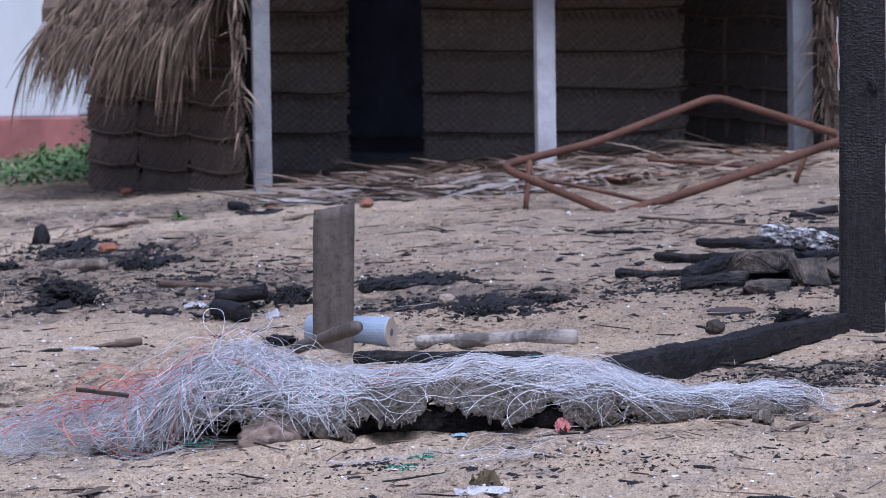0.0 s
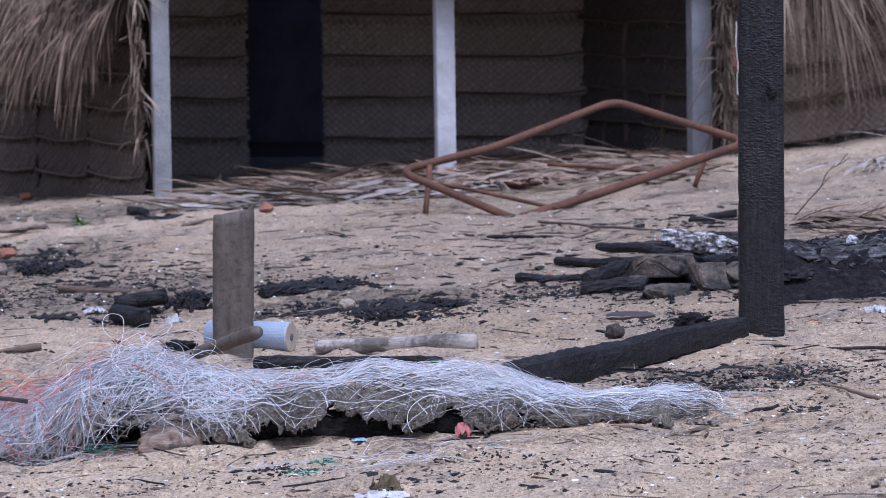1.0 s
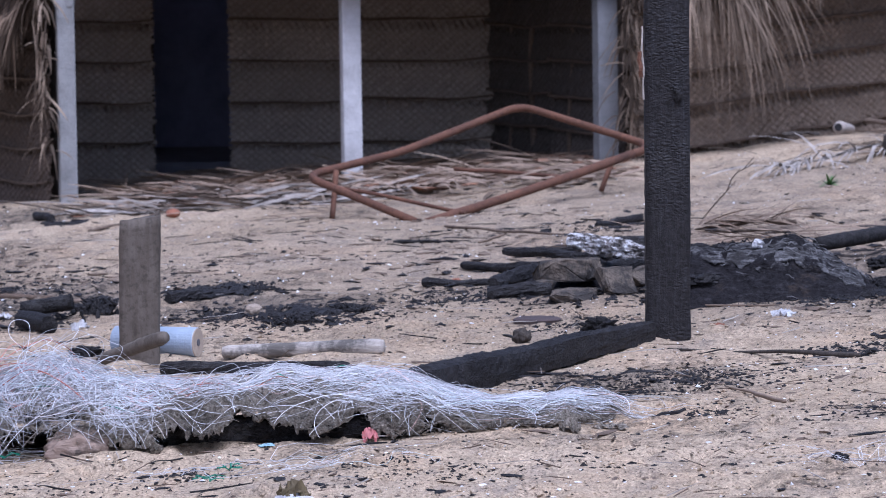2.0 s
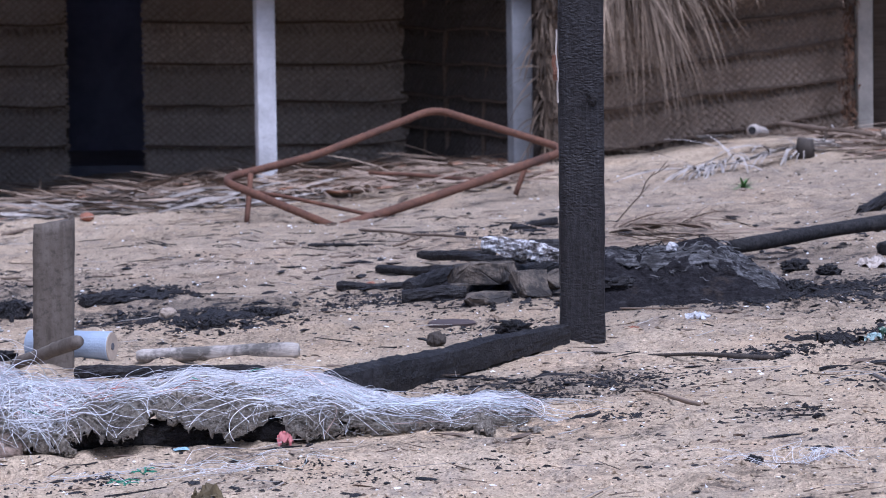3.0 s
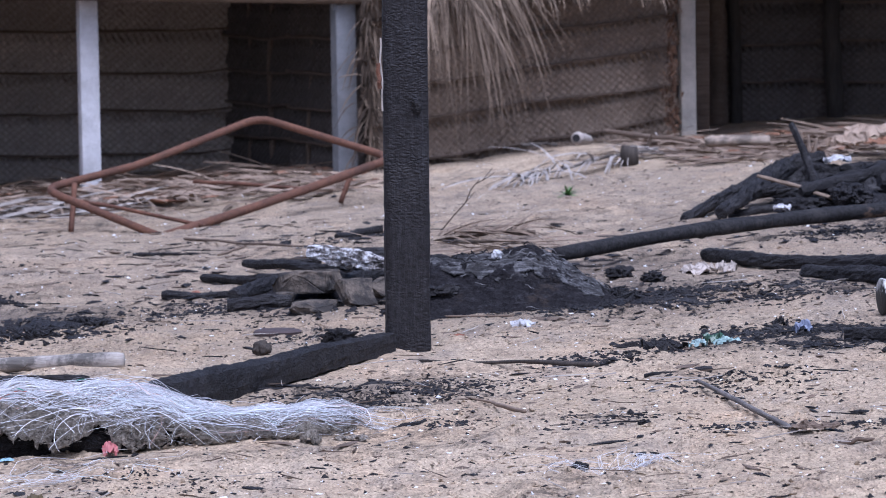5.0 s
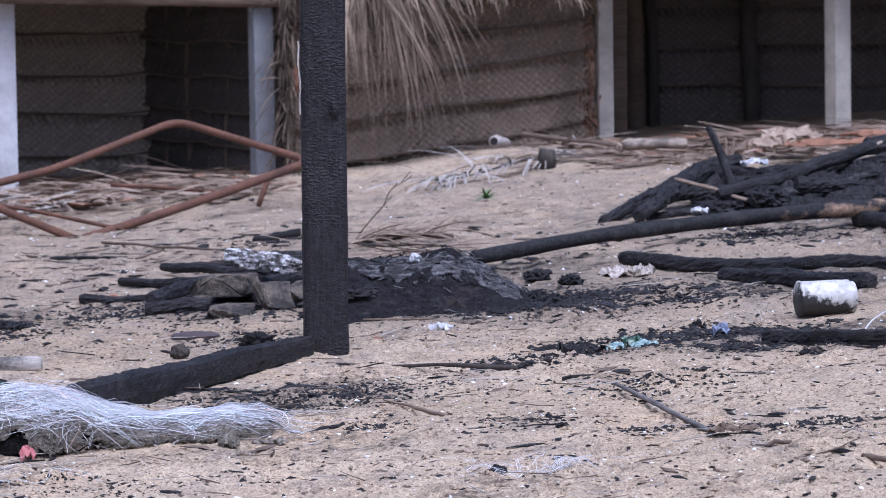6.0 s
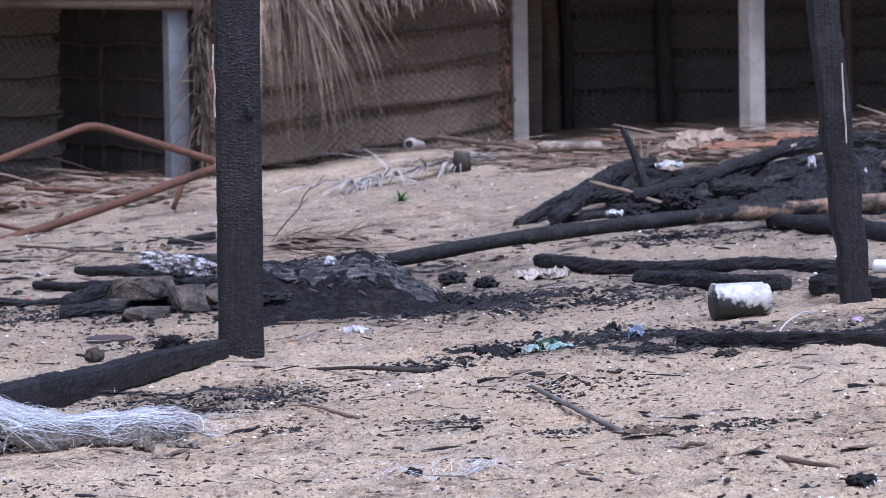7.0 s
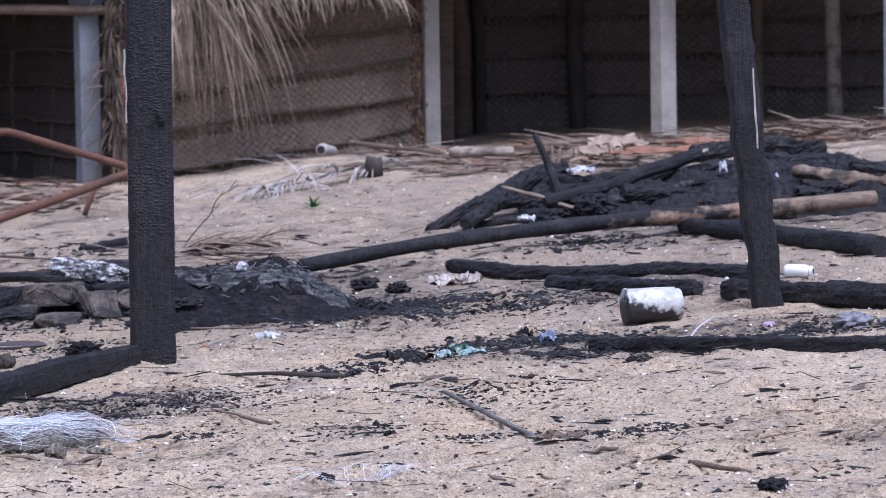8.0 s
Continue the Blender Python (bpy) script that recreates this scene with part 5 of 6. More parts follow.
for i in range(121):
    x = c0.x - 0.42 + 0.72 * i / 120
    front = -0.3 + 0.07 * noise.noise((x * 7, 0, 2)) + 0.05 * noise.noise((x * 23, 0, 3)) + 0.14 * max(0.0, (c0.x - 0.2 - x) / 0.2)
    row = []
    for k in range(41):
        y = c0.y + front + (0.22 - front) * k / 40
        lift = 0.007 + 0.006 * noise.noise((x * 9, y * 5, 6)) + 0.006 * noise.noise((x * 30, y * 16, 7)) + 0.006 * noise.noise((x * 75, y * 50, 8))
        row.append(bm.verts.new((x + 0.012 * noise.noise((x * 20, y * 20, 1)), y, gz(x, y) - 0.015 + mound_height(x, y) + lift)))
    rows.append(row)
for i, (a, b) in enumerate(zip(rows, rows[1:])):
    for k in range(40):
        if k < 12 and noise.noise(a[k].co * 24) > 0.4:
            continue
        bm.faces.new((a[k], a[k + 1], b[k + 1], b[k]))
ob = solo("ash_crust", bm, ASH_CRUST, c0, "brittle crust of streaky grey ash on a black mound", "ash", smooth=True)
ob.modifiers.new("thickness", "SOLIDIFY").thickness = -0.008
bm = bmesh.new()
q = Vector((c0.x - 0.13, c0.y - 0.12, gz(c0.x - 0.13, c0.y - 0.12) + mound_height(c0.x - 0.13, c0.y - 0.12) + 0.012))
lump(bm, q, (0.024, 0.014, 0.018), 33, 0.6, 3, 0.4, 2.0)
solo("cloth_scrap", bm, DUSTY, q, "pale cloth scrap on an ash mound", "cloth", "cloth scraps")
c2 = on((-0.038, 17.182))


def bed_height(x, y):
    u, w = (x - c2.x) / 0.4, (y - c2.y) / 0.55
    return 0.075 * max(0.0, 1 - u * u - w * w) ** 0.7 + (0.02 * noise.noise((x * 9, y * 6, 5)) if u * u + w * w < 0.8 else 0.0)


solo("ash_bed", ash_field((c2.x - 0.42, c2.y - 0.57), (c2.x + 0.42, c2.y + 0.57), 110, 110, bed_height, 1.0), ASH_HEAP, c2, "low bed of black ash under stones and burnt logs", "ash mound")
for name, n, mat, rad, lab in (("ash_fibres", 60, PALE_ASH, 0.0016, "grey burnt fibres on an ash mound"), ("charred_fibres", 50, CHAR, 0.003, "black burnt fibres on an ash mound")):
    r = random.Random(n)
    bm = bmesh.new()
    for _ in range(n):
        x, y, a, ln = c0.x + r.gauss(0.06 if mat is PALE_ASH else -0.08, 0.2), c0.y + r.gauss(-0.05, 0.16), r.gauss(0, 0.5), r.uniform(0.02, 0.07)
        pts = [(x + ln * t * math.cos(a), y + ln * t * math.sin(a)) for t in (0, 0.33, 0.66, 1)]
        tube(bm, [on(p, mound_height(*p) + 0.004 + r.uniform(-0.008, 0.01)) for p in pts], [rad, rad * 1.3, rad, rad * 0.4], 4)
    tagged(new(name, put(bm, name, mat)), lab, "ash", kind="stuff")
scatter("charcoal_chunks", patch((0.012, 16.856), 0.36, 0.5, 120, 36) + patch((1.056, 16.079), 0.42, 0.35, 90, 37, 0.8) + patch((0.46, 16.018), 0.5, 0.14, 70, 38, 0.8), CHAR, "black charcoal chunks round the ash", "charcoal", 0.012, (0.4, 0.9), (1.0, 2.6), 39)
for k, (a, b, r0, r1, lift) in enumerate((
        ((-0.22, 17.537), (0.014, 17.556), 0.022, 0.028, 0.06), ((-0.373, 17.453), (-0.564, 16.947), 0.03, 0.036, 0.02), ((-0.105, 18.03), (0.175, 18.049), 0.025, 0.03, 0.07), ((-0.504, 18.498), (-0.176, 18.483), 0.018, 0.026, 0.02), ((0.011, 16.499), (0.259, 16.715), 0.03, 0.03, 0.03))):
    lumber("burnt_log", a, b, r0, r1, CHAR, "short charred log in a bed of ash", group="burnt logs", lift0=lift, lift1=lift, seed=130 + k, wobble=0.03, rough=0.4)
for k, (a, b, r0, r1, mat, lift) in enumerate((
        ((-0.743, 18.236), (-0.283, 17.802), 0.020, 0.024, CHAR, 0.0), ((-0.552, 18.468), (0.006, 17.879), 0.02, 0.025, CHAR, 0.02), ((-0.883, 17.266), (-0.559, 17.189), 0.022, 0.018, CHAR, 0.0),
        ((-0.567, 16.511), (-0.289, 16.543), 0.034, 0.03, CHAR, 0.0), ((-0.465, 17.703), (-0.02, 17.202), 0.03, 0.03, CHAR, 0.02), ((-0.095, 16.832), (0.157, 17.208), 0.035, 0.035, CHAR, 0.04))):
    lumber("burnt_log", a, b, r0, r1, mat, "short charred log at the edge of an ash mound", group="burnt logs", lift0=lift, lift1=lift, seed=30 + k, wobble=0.02)
for k, (at, size, lift, turn) in enumerate((((-0.221, 16.68), (0.17, 0.12, 0.062), 0.05, 0.12), ((-0.183, 16.27), (0.135, 0.1, 0.04), -0.01, -0.1), ((-0.02, 16.3), (0.1, 0.1, 0.07), 0.02, 0.5), ((-0.327, 16.571), (0.05, 0.05, 0.03), 0.02, 0.4), ((0.089, 16.419), (0.08, 0.07, 0.05), 0.05, 1.4))):
    r = random.Random(400 + k)
    bm = bmesh.new()
    for _ in range(20):
        v = Vector((r.uniform(-1, 1), r.uniform(-1, 1), r.uniform(-0.8, 0.8))).normalized() if r.random() < 0.4 else Vector((r.uniform(-0.9, 0.9), r.uniform(-0.9, 0.9), r.choice((-0.75, 0.75)) + r.uniform(-0.08, 0.08)))
        bm.verts.new(v)
    hull = bmesh.ops.convex_hull(bm, input=bm.verts)
    bmesh.ops.delete(bm, geom=[v for v in hull["geom_interior"] if isinstance(v, bmesh.types.BMVert)], context="VERTS")
    bmesh.ops.bevel(bm, geom=bm.edges[:], offset=0.05, segments=1, affect="EDGES")
    bmesh.ops.triangulate(bm, faces=bm.faces[:])
    bmesh.ops.subdivide_edges(bm, edges=bm.edges[:], cuts=3)
    for v in bm.verts:
        q = v.co * 3 + Vector((k * 7, 0, 0))
        v.co *= 1 + 0.13 * noise.noise(q * 0.7) + 0.09 * noise.noise(q * 1.9) + 0.05 * noise.noise(q * 5)
    m4 = Matrix.Translation(on(at, size[2] * 0.6 + lift)) @ Matrix.Rotation(turn, 4, "Z") @ Matrix.Diagonal((*size, 1))
    bmesh.ops.transform(bm, matrix=m4, verts=bm.verts)
    solo("stone", bm, STONE, on(at), "sooty flat grey-brown stone at the edge of the ash", "stone", "hearth stones")
bm = bmesh.new()
q0, q1 = Vector((-0.222, 16.9, 0.201)), Vector((0.118, 16.8, 0.144))
tube(bm, bend(q0, q1, 26, 0, 0.03, 3), [0.026 + 0.012 * math.sin(math.pi * i / 26) for i in range(27)], 26, 0.5, 4, square=0.6)
for v in bm.verts:
    v.co += 0.009 * Vector((noise.noise(v.co * 50), noise.noise(v.co * 33 + Vector((5, 0, 0))), noise.noise(v.co * 33 + Vector((0, 7, 0)))))
solo("ash_log", bm, FOIL, on((-0.073, 17.694)), "log burnt to crumpled silvery white ash on charred wood", "log")
lumber("reed_stick", (-0.021, 15.831), (0.886, 15.342), 0.005, 0.004, STRAW, "long dry reed lying before the ash mound", "reed", seed=45, wobble=0.05, sides=6)
for k, (at, s) in enumerate((((-0.438, 17.682), 0.05), ((-0.513, 16.657), 0.04), ((0.152, 16.643), 0.05), ((0.744, 16.187), 0.05), ((1.148, 16.852), 0.05), ((1.278, 16.601), 0.045), ((-2.123, 15.12), 0.046), ((-0.081, 14.903), 0.055), ((0.612, 10.707), 0.022), ((1.699, 10.711), 0.02), ((1.729, 9.829), 0.03), ((0.872, 11.727), 0.018), ((-4.287, 20.182), 0.05))):
    bm = bmesh.new()
    lump(bm, on(at, s * 0.3), (s * 1.3, s, s * 0.6), 60 + k, 0.6, 4, k, 2.8)
    solo("charcoal_lump", bm, CHAR, on(at), "lump of black charred wood on the sand", "charcoal", "charcoal lumps", smooth=True)

pipe = thing("burnt_pipe", on((-2.6, 16.7)), "black burnt pipe with an open barrel end on the sand", "pipe")
bm = bmesh.new()
tube(bm, bend(on((-2.66, 16.95), 0.07), on((-2.43, 16.95), 0.075), 8, 0, 0.01, 2), 0.036, 16, 0.12, 3)
part("arm", bm, CHAR, pipe, smooth=True)
p, q = on((-2.64, 16.78), 0.045), on((-2.47, 16.5), 0.036)
bm = bmesh.new()
tube(bm, [p, p.lerp(q, 0.1), p.lerp(q, 0.5), p.lerp(q, 0.95), q, p.lerp(q, 0.97), p.lerp(q, 0.5)], [0.03, 0.042, 0.046, 0.042, 0.04, 0.033, 0.028], 20, 0.12, 5)
part("barrel", bm, CHAR, pipe, "barrel-shaped end with a dark mouth", True)
for k, (at, w, h) in enumerate((((-2.346, 17.063), 0.11, 0.06), ((-3.496, 19.693), 0.13, 0.05), ((-1.339, 15.935), 0.12, 0.025), ((-1.151, 16.31), 0.1, 0.025), ((1.085, 15.926), 0.1, 0.03), ((1.048, 16.147), 0.12, 0.03))):
    r = random.Random(500 + k)
    bm = bmesh.new()
    for _ in range(70):
        p = on((at[0] + r.gauss(0, w * 0.45), at[1] + r.gauss(0, w * 0.7)), 0.0)
        top = h * r.uniform(0.3, 1.0) * math.exp(-((p.x - at[0]) / w) ** 2)
        tube(bm, [p - Vector((0, 0, 0.01)), p + Vector((r.gauss(0, 0.01), r.gauss(0, 0.01), top * 0.6)), p + Vector((r.gauss(0, 0.02), r.gauss(0, 0.02), top + 0.008))], [r.uniform(0.008, 0.022), r.uniform(0.006, 0.016), 0.003], 5)
    solo("burnt_clump", bm, CHAR, on(at), "jagged clump of burnt leaf and wood on the sand", "charcoal", kind="stuff")


def burnt_sheet(at, w, d, h, seed, label):
    """A ragged charred sheet of wood or bark, cracked and half covered by sand."""
    bm = bmesh.new()
    n, m = 64, 34
    rows = []
    for i in range(n + 1):
        row = []
        for k in range(m + 1):
            u, v = 2 * i / n - 1, 2 * k / m - 1
            x, y = at[0] + u * w / 2, at[1] + v * d / 2 + 0.12 * u * d
            z = h * (1 - 0.7 * u * u) * (0.7 + 0.3 * v) + 0.6 * h * noise.noise((x * 14, y * 8, seed)) + 0.4 * h * noise.noise((x * 45, y * 25, seed))
            row.append(bm.verts.new((x, y, gz(x, y) + max(-0.004, z))))
        rows.append(row)
    for i, (a, b) in enumerate(zip(rows, rows[1:])):
        for k in range(m):
            u, v = 2 * i / n - 1, 2 * k / m - 1
            edge = u * u + v * v
            if edge + 0.9 * noise.noise((a[k].co.x * 13, a[k].co.y * 5, seed)) + 0.9 * noise.noise((a[k].co.x * 40, a[k].co.y * 18, seed)) > 0.42:
                continue
            bm.faces.new((a[k], a[k + 1], b[k + 1], b[k]))
    bmesh.ops.delete(bm, geom=[v for v in bm.verts if not v.link_faces], context="VERTS")
    ob = solo("burnt_sheet", bm, CHAR, on(at), label, "charcoal", "burnt sheets")
    ob.modifiers.new("thickness", "SOLIDIFY").thickness = -0.006
    return ob


burnt_sheet((-1.86, 17.62), 0.52, 0.62, 0.03, 1, "ragged charred bark sheet lying on the sand")
burnt_sheet((-3.42, 19.9), 0.36, 0.8, 0.03, 2, "ragged charred bark sheet beside a bamboo log")
burnt_sheet((-4.18, 21.5), 0.44, 1.0, 0.03, 3, "ragged charred sheet among brick fragments")
burnt_sheet((-3.55, 17.65), 0.42, 0.5, 0.02, 4, "thin charred flakes under a burnt root")
burnt_sheet((-2.95, 16.95), 0.3, 0.5, 0.02, 5, "ragged charred sheet beside a burnt pipe")
burnt_sheet((-1.36, 16.25), 0.6, 0.5, 0.016, 6, "broken charred sheet with sand between")
burnt_sheet((-4.5, 20.2), 0.4, 0.8, 0.03, 7, "ragged charred sheet on the sand")
bm = bmesh.new()
lump(bm, on((-3.52, 17.8), 0.06), (0.12, 0.07, 0.05), 21, 0.5, 4, 0.1, 2.4)
lump(bm, on((-3.42, 17.74), 0.04), (0.06, 0.06, 0.05), 22, 0.5, 4, 0.6, 2.6)
lump(bm, on((-3.58, 17.72), 0.02), (0.05, 0.05, 0.03), 23, 0.6, 3, 0.2, 2.6)
solo("burnt_root", bm, CHAR, on((-3.5, 17.77)), "charred black root stock on the sand", "root")
bm = bmesh.new()
tube(bm, [on((-4.48, 22.0), -0.01), on((-4.48, 22.0), 0.05), on((-4.47, 22.0), 0.09), on((-4.46, 22.0), 0.115)], [0.05, 0.045, 0.03, 0.01], 14, 0.7, 8)
solo("charred_stump", bm, CHAR, on((-4.48, 22.0)), "small cone-shaped charred stump in the sand", "stump", smooth=True)
bm = bmesh.new()
lump(bm, on((-1.565, 16.368), 0.025), (0.04, 0.035, 0.03), 95, 0.2, 4)
solo("pale_husk", bm, PALE_WOOD, on((-1.565, 16.368)), "pale dry husk lying among charcoal", "husk", smooth=True)

CLEAR_FILM = plain_material("clear_film", (0.30, 0.29, 0.325), 0.15, 0, 0.7, 30)

# ---- small finds on the sand ----
c1 = (-1.84, 15.0)
spool = thing("line_spool", on(c1), "blue-grey plastic spool lying beside the post stub", "spool")
bm = bmesh.new()
p, q = Vector((-1.99, 15.05, gz(-1.99, 15.05) + 0.057)), Vector((-1.655, 14.95, gz(-1.655, 14.95) + 0.057))
tube(bm, [p, p.lerp(q, 0.01), p.lerp(q, 0.99), q], [0.056, 0.06, 0.06, 0.058], 32)
part("body", bm, BLUE_GREY, spool, smooth=False)
d = (q - p).normalized()
bm = bmesh.new()
tube(bm, [q - d * 0.002, q + d * 0.003, q + d * 0.004, q - d * 0.02], [0.058, 0.056, 0.015, 0.013], 28, caps=False)
part("end_disc", bm, plain_material("beige_board", (0.45, 0.37, 0.30), 0.8), spool, "beige end disc with a hole")
# dark plug in place of the shaded bore
bm = bmesh.new()
tube(bm, [q + d * 0.002, q + d * 0.006], [0.015, 0.014], 16)
part("hole", bm, HOLE_SHADE, spool)
for k, (at, s, mat, lab) in enumerate((((-3.93, 21.2), 0.055, BRICK, "orange-red brick fragment on the sand"), ((-2.734, 23.492), 0.05, BRICK, "orange-red brick fragment on the sand"), ((-0.735, 17.328), 0.03, BRICK, "orange-red brick fragment on the sand"), ((-4.817, 26.743), 0.05, BRICK, "orange-red brick fragment on the sand"))):
    bm = bmesh.new()
    lump(bm, on(at, s * 0.4), (s, s * 0.8, s * 0.6), 80 + k, 0.3, 2, k)
    solo("brick_fragment", bm, mat, on(at), lab, "brick", "brick fragments")
bm = bmesh.new()
lump(bm, on((-0.375, 14.648), 0.022), (0.036, 0.034, 0.032), 90, 0.25, 4)
solo("husk_ball", bm, DARK_TIMBER, on((-0.375, 14.648)), "round brown husk on the sand", "husk", smooth=True)
bm = bmesh.new()
tube(bm, [on((-0.332, 15.508), -0.012), on((-0.332, 15.508), 0.004), on((-0.332, 15.508), 0.01), on((-0.332, 15.508), 0.011)], [0.095, 0.098, 0.085, 0.02], 24, 0.05)
solo("rusty_plate", bm, plain_material("rusty_lid", (0.10, 0.075, 0.075), 0.7, 0.3), on((-0.332, 15.508)), "flat dark rusty plate lying on the sand", "plate", smooth=False)
for at, size, n in (((-2.786, 17.127), (0.05, 0.03, 0.02), 11), ((-2.354, 16.629), (0.04, 0.03, 0.03), 12), ((0.632, 14.775), (0.045, 0.035, 0.02), 13), ((-2.987, 15.525), (0.06, 0.02, 0.012), 14), ((0.095, 12.908), (0.03, 0.02, 0.01), 15), ((0.2, 12.76), (0.03, 0.02, 0.01), 16)):
    rag("plastic_scrap", at, size, DUSTY, "crumpled white plastic scrap on the sand", "plastic scrap", n)
for k, (at, size) in enumerate((((2.7, 13.66), (0.07, 0.05, 0.034)), ((2.82, 13.62), (0.04, 0.035, 0.022)))):
    bm = bmesh.new()
    lump(bm, on(at, size[2] * 0.4), size, 240 + k, 0.35, 4, 0.3, 2.4)
    solo("plastic_film", bm, CLEAR_FILM, on(at), "crumpled clear plastic bottle beside a fallen beam", "plastic bottle", smooth=True)
rag("glass_shard", (1.21, 13.686), (0.035, 0.03, 0.02), plain_material("aqua_glass", (0.34, 0.46, 0.47), 0.12), "pale aqua melted bottle in the ash", "bottle", 18)
rag("glass_shard", (1.309, 13.61), (0.045, 0.03, 0.02), plain_material("aqua_glass", (0.30, 0.42, 0.42), 0.12), "pale aqua melted bottle in the ash", "bottle", 19)
rag("green_bottle", (1.281, 13.792), (0.04, 0.035, 0.03), plain_material("green_glass", (0.05, 0.10, 0.07), 0.15), "dark green melted bottle in the ash", "bottle", 20)
rag("blue_scrap", (1.619, 13.943), (0.035, 0.03, 0.03), plain_material("slate_plastic", (0.22, 0.25, 0.36), 0.5), "slate-blue plastic scrap in the ash", "plastic scrap", 21)
rag("burnt_clump", (1.087, 13.68), (0.085, 0.06, 0.035), CHAR, "clump of burnt matter on the sand", "charcoal", 22)
rag("burnt_clump", (1.587, 14.404), (0.03, 0.03, 0.028), CHAR, "clump of burnt matter on the sand", "charcoal", 23)
rag("red_scrap", (0.375, 14.704), (0.03, 0.015, 0.005), BRICK, "small red plastic scrap on the sand", "plastic scrap", 24)
rag("mauve_scrap", (2.436, 13.912), (0.025, 0.02, 0.012), plain_material("mauve_plastic", (0.5, 0.36, 0.5), 0.4), "mauve plastic scrap beside a fallen beam", "plastic scrap", 25)

bm = bmesh.new()
tube(bm, bend(on((2.087, 13.573), 0.02), on((2.293, 13.875), 0.03), 14, -0.05, 0.02, 2), 0.003, 6)
solo("bent_wire", bm, DUSTY, on((2.149, 13.524)), "pale bent wire beside a fallen beam", "wire")
bm = bmesh.new()
lump(bm, on((2.064, 13.488), 0.012), (0.02, 0.018, 0.014), 97, 0.3, 3)
solo("pebble", bm, STONE, on((2.064, 13.488)), "small grey pebble beside a fallen beam", "pebble", smooth=True)
# a scorched can
ca = (2.096, 14.443)
can = thing("tin_can", on(ca), "scorched pale can lying on its side", "can")
bm = bmesh.new()
p, q = on(ca, 0.062) + Vector((-0.115, 0.06, 0)), on(ca, 0.066) + Vector((0.105, 0.09, 0))
ring = [p.lerp(q, t) for t in (0, 0.015, 0.05, 0.06, 0.3, 0.6, 0.9, 0.93, 0.985, 1)]
tube(bm, ring, [0.066, 0.071, 0.071, 0.068, 0.068, 0.069, 0.067, 0.06, 0.06, 0.056], 36)
m = Mat("scorched_paint", 0.55, 0.1)
sep = m.node("ShaderNodeSeparateXYZ")
m.link(m.co, sep.inputs[0])
high = m.math("ADD", m.math("MULTIPLY", sep.outputs["Z"], 3.0), m.math("MULTIPLY", sep.outputs["X"], 0.9))
fac = m.ramp(m.math("ADD", m.noise(11, 6, 0.7), m.math("SUBTRACT", high, 0.17)), (0.46, 0.0), (0.54, 1.0))
m.color(m.mix(fac, (0.035, 0.033, 0.032), m.ramp(m.noise(40, 4, 0.6), (0.3, (0.33, 0.315, 0.30)), (0.7, (0.62, 0.61, 0.60))))).bump((m.noise(50, 4, 0.6), 0.004))
part("body", bm, m.m, can, smooth=True)
bm = bmesh.new()
tube(bm, [q - (q - p) * 0.01, q + (q - p) * 0.03], [0.03, 0.028], 20)
part("lid", bm, CHAR, can)

# a white bottle
ba = (2.915, 15.86)
bottle = thing("plastic_bottle", on(ba), "white plastic bottle lying on charred wood", "bottle")
bm = bmesh.new()
p, q = on(ba, 0.03) + Vector((-0.06, 0.05, 0)), on(ba, 0.03) + Vector((0.035, 0, 0))
tube(bm, [p, p.lerp(q, 0.06), p.lerp(q, 0.12), p.lerp(q, 0.82), p.lerp(q, 0.94), q], [0.02, 0.027, 0.028, 0.028, 0.025, 0.02], 24)
part("body", bm, WHITE, bottle, smooth=True)
bm = bmesh.new()
tube(bm, [q, q + (q - p) * 0.04, q + (q - p) * 0.05, q + (q - p) * 0.09, q + (q - p) * 0.1, q + (q - p) * 0.17], [0.019, 0.019, 0.024, 0.024, 0.02, 0.02], 20)
part("neck", bm, WHITE, bottle)
# dark plug in place of the shade within the neck
bm = bmesh.new()
tube(bm, [q + (q - p) * 0.16, q + (q - p) * 0.175], [0.014, 0.014], 16)
part("mouth", bm, HOLE_SHADE, bottle, "dark disc for the shade inside the open mouth")

# sticks
lumber("dark_branch", (0.19, 14.0), (0.83, 13.27), 0.004, 0.009, DARK_TIMBER, "thin dark branch lying on the sand", "branch", seed=50, wobble=0.04, sides=8)
lumber("grey_branch", (1.118, 12.626), (1.272, 11.165), 0.007, 0.009, PALE_STICK, "grey forked branch lying on the sand", "branch", lift0=0.02, seed=51, wobble=0.0, sides=8)
rag("bark_piece", (1.326, 11.16), (0.075, 0.04, 0.022), STICK, "curled brown bark piece on the sand", "bark", 26)
lumber("leaf_stalk", (0.353, 12.713), (0.52, 12.142), 0.003, 0.008, STRAW, "dry leaf stalk lying on the sand", "leaf stalk", seed=53, wobble=0.03, sides=8)
lumber("brown_stick", (1.595, 10.407), (1.741, 10.247), 0.008, 0.006, STICK, "short brown stick half buried in the sand", "stick", seed=54, sides=8, wobble=0.01, rough=0.15)
lumber("brown_stick", (1.376, 10.966), (1.47, 10.907), 0.007, 0.006, STICK, "short brown stick half buried in the sand", "stick", seed=55, sides=8)
lumber("bamboo_log", (-3.95, 19.75), (-3.65, 19.6), 0.036, 0.032, PALE_WOOD, "short brown bamboo log among charcoal", "log", seed=56)
lumber("black_pipe", (-3.737, 24.483), (-3.596, 24.256), 0.028, 0.026, CHAR, "short black pipe end on the sand", "pipe", seed=57, rough=0.05)
lumber("burnt_stick", (-3.272, 15.509), (-3.064, 15.459), 0.012, 0.009, CHAR, "short burnt stick on the sand", "stick", seed=70, sides=9)
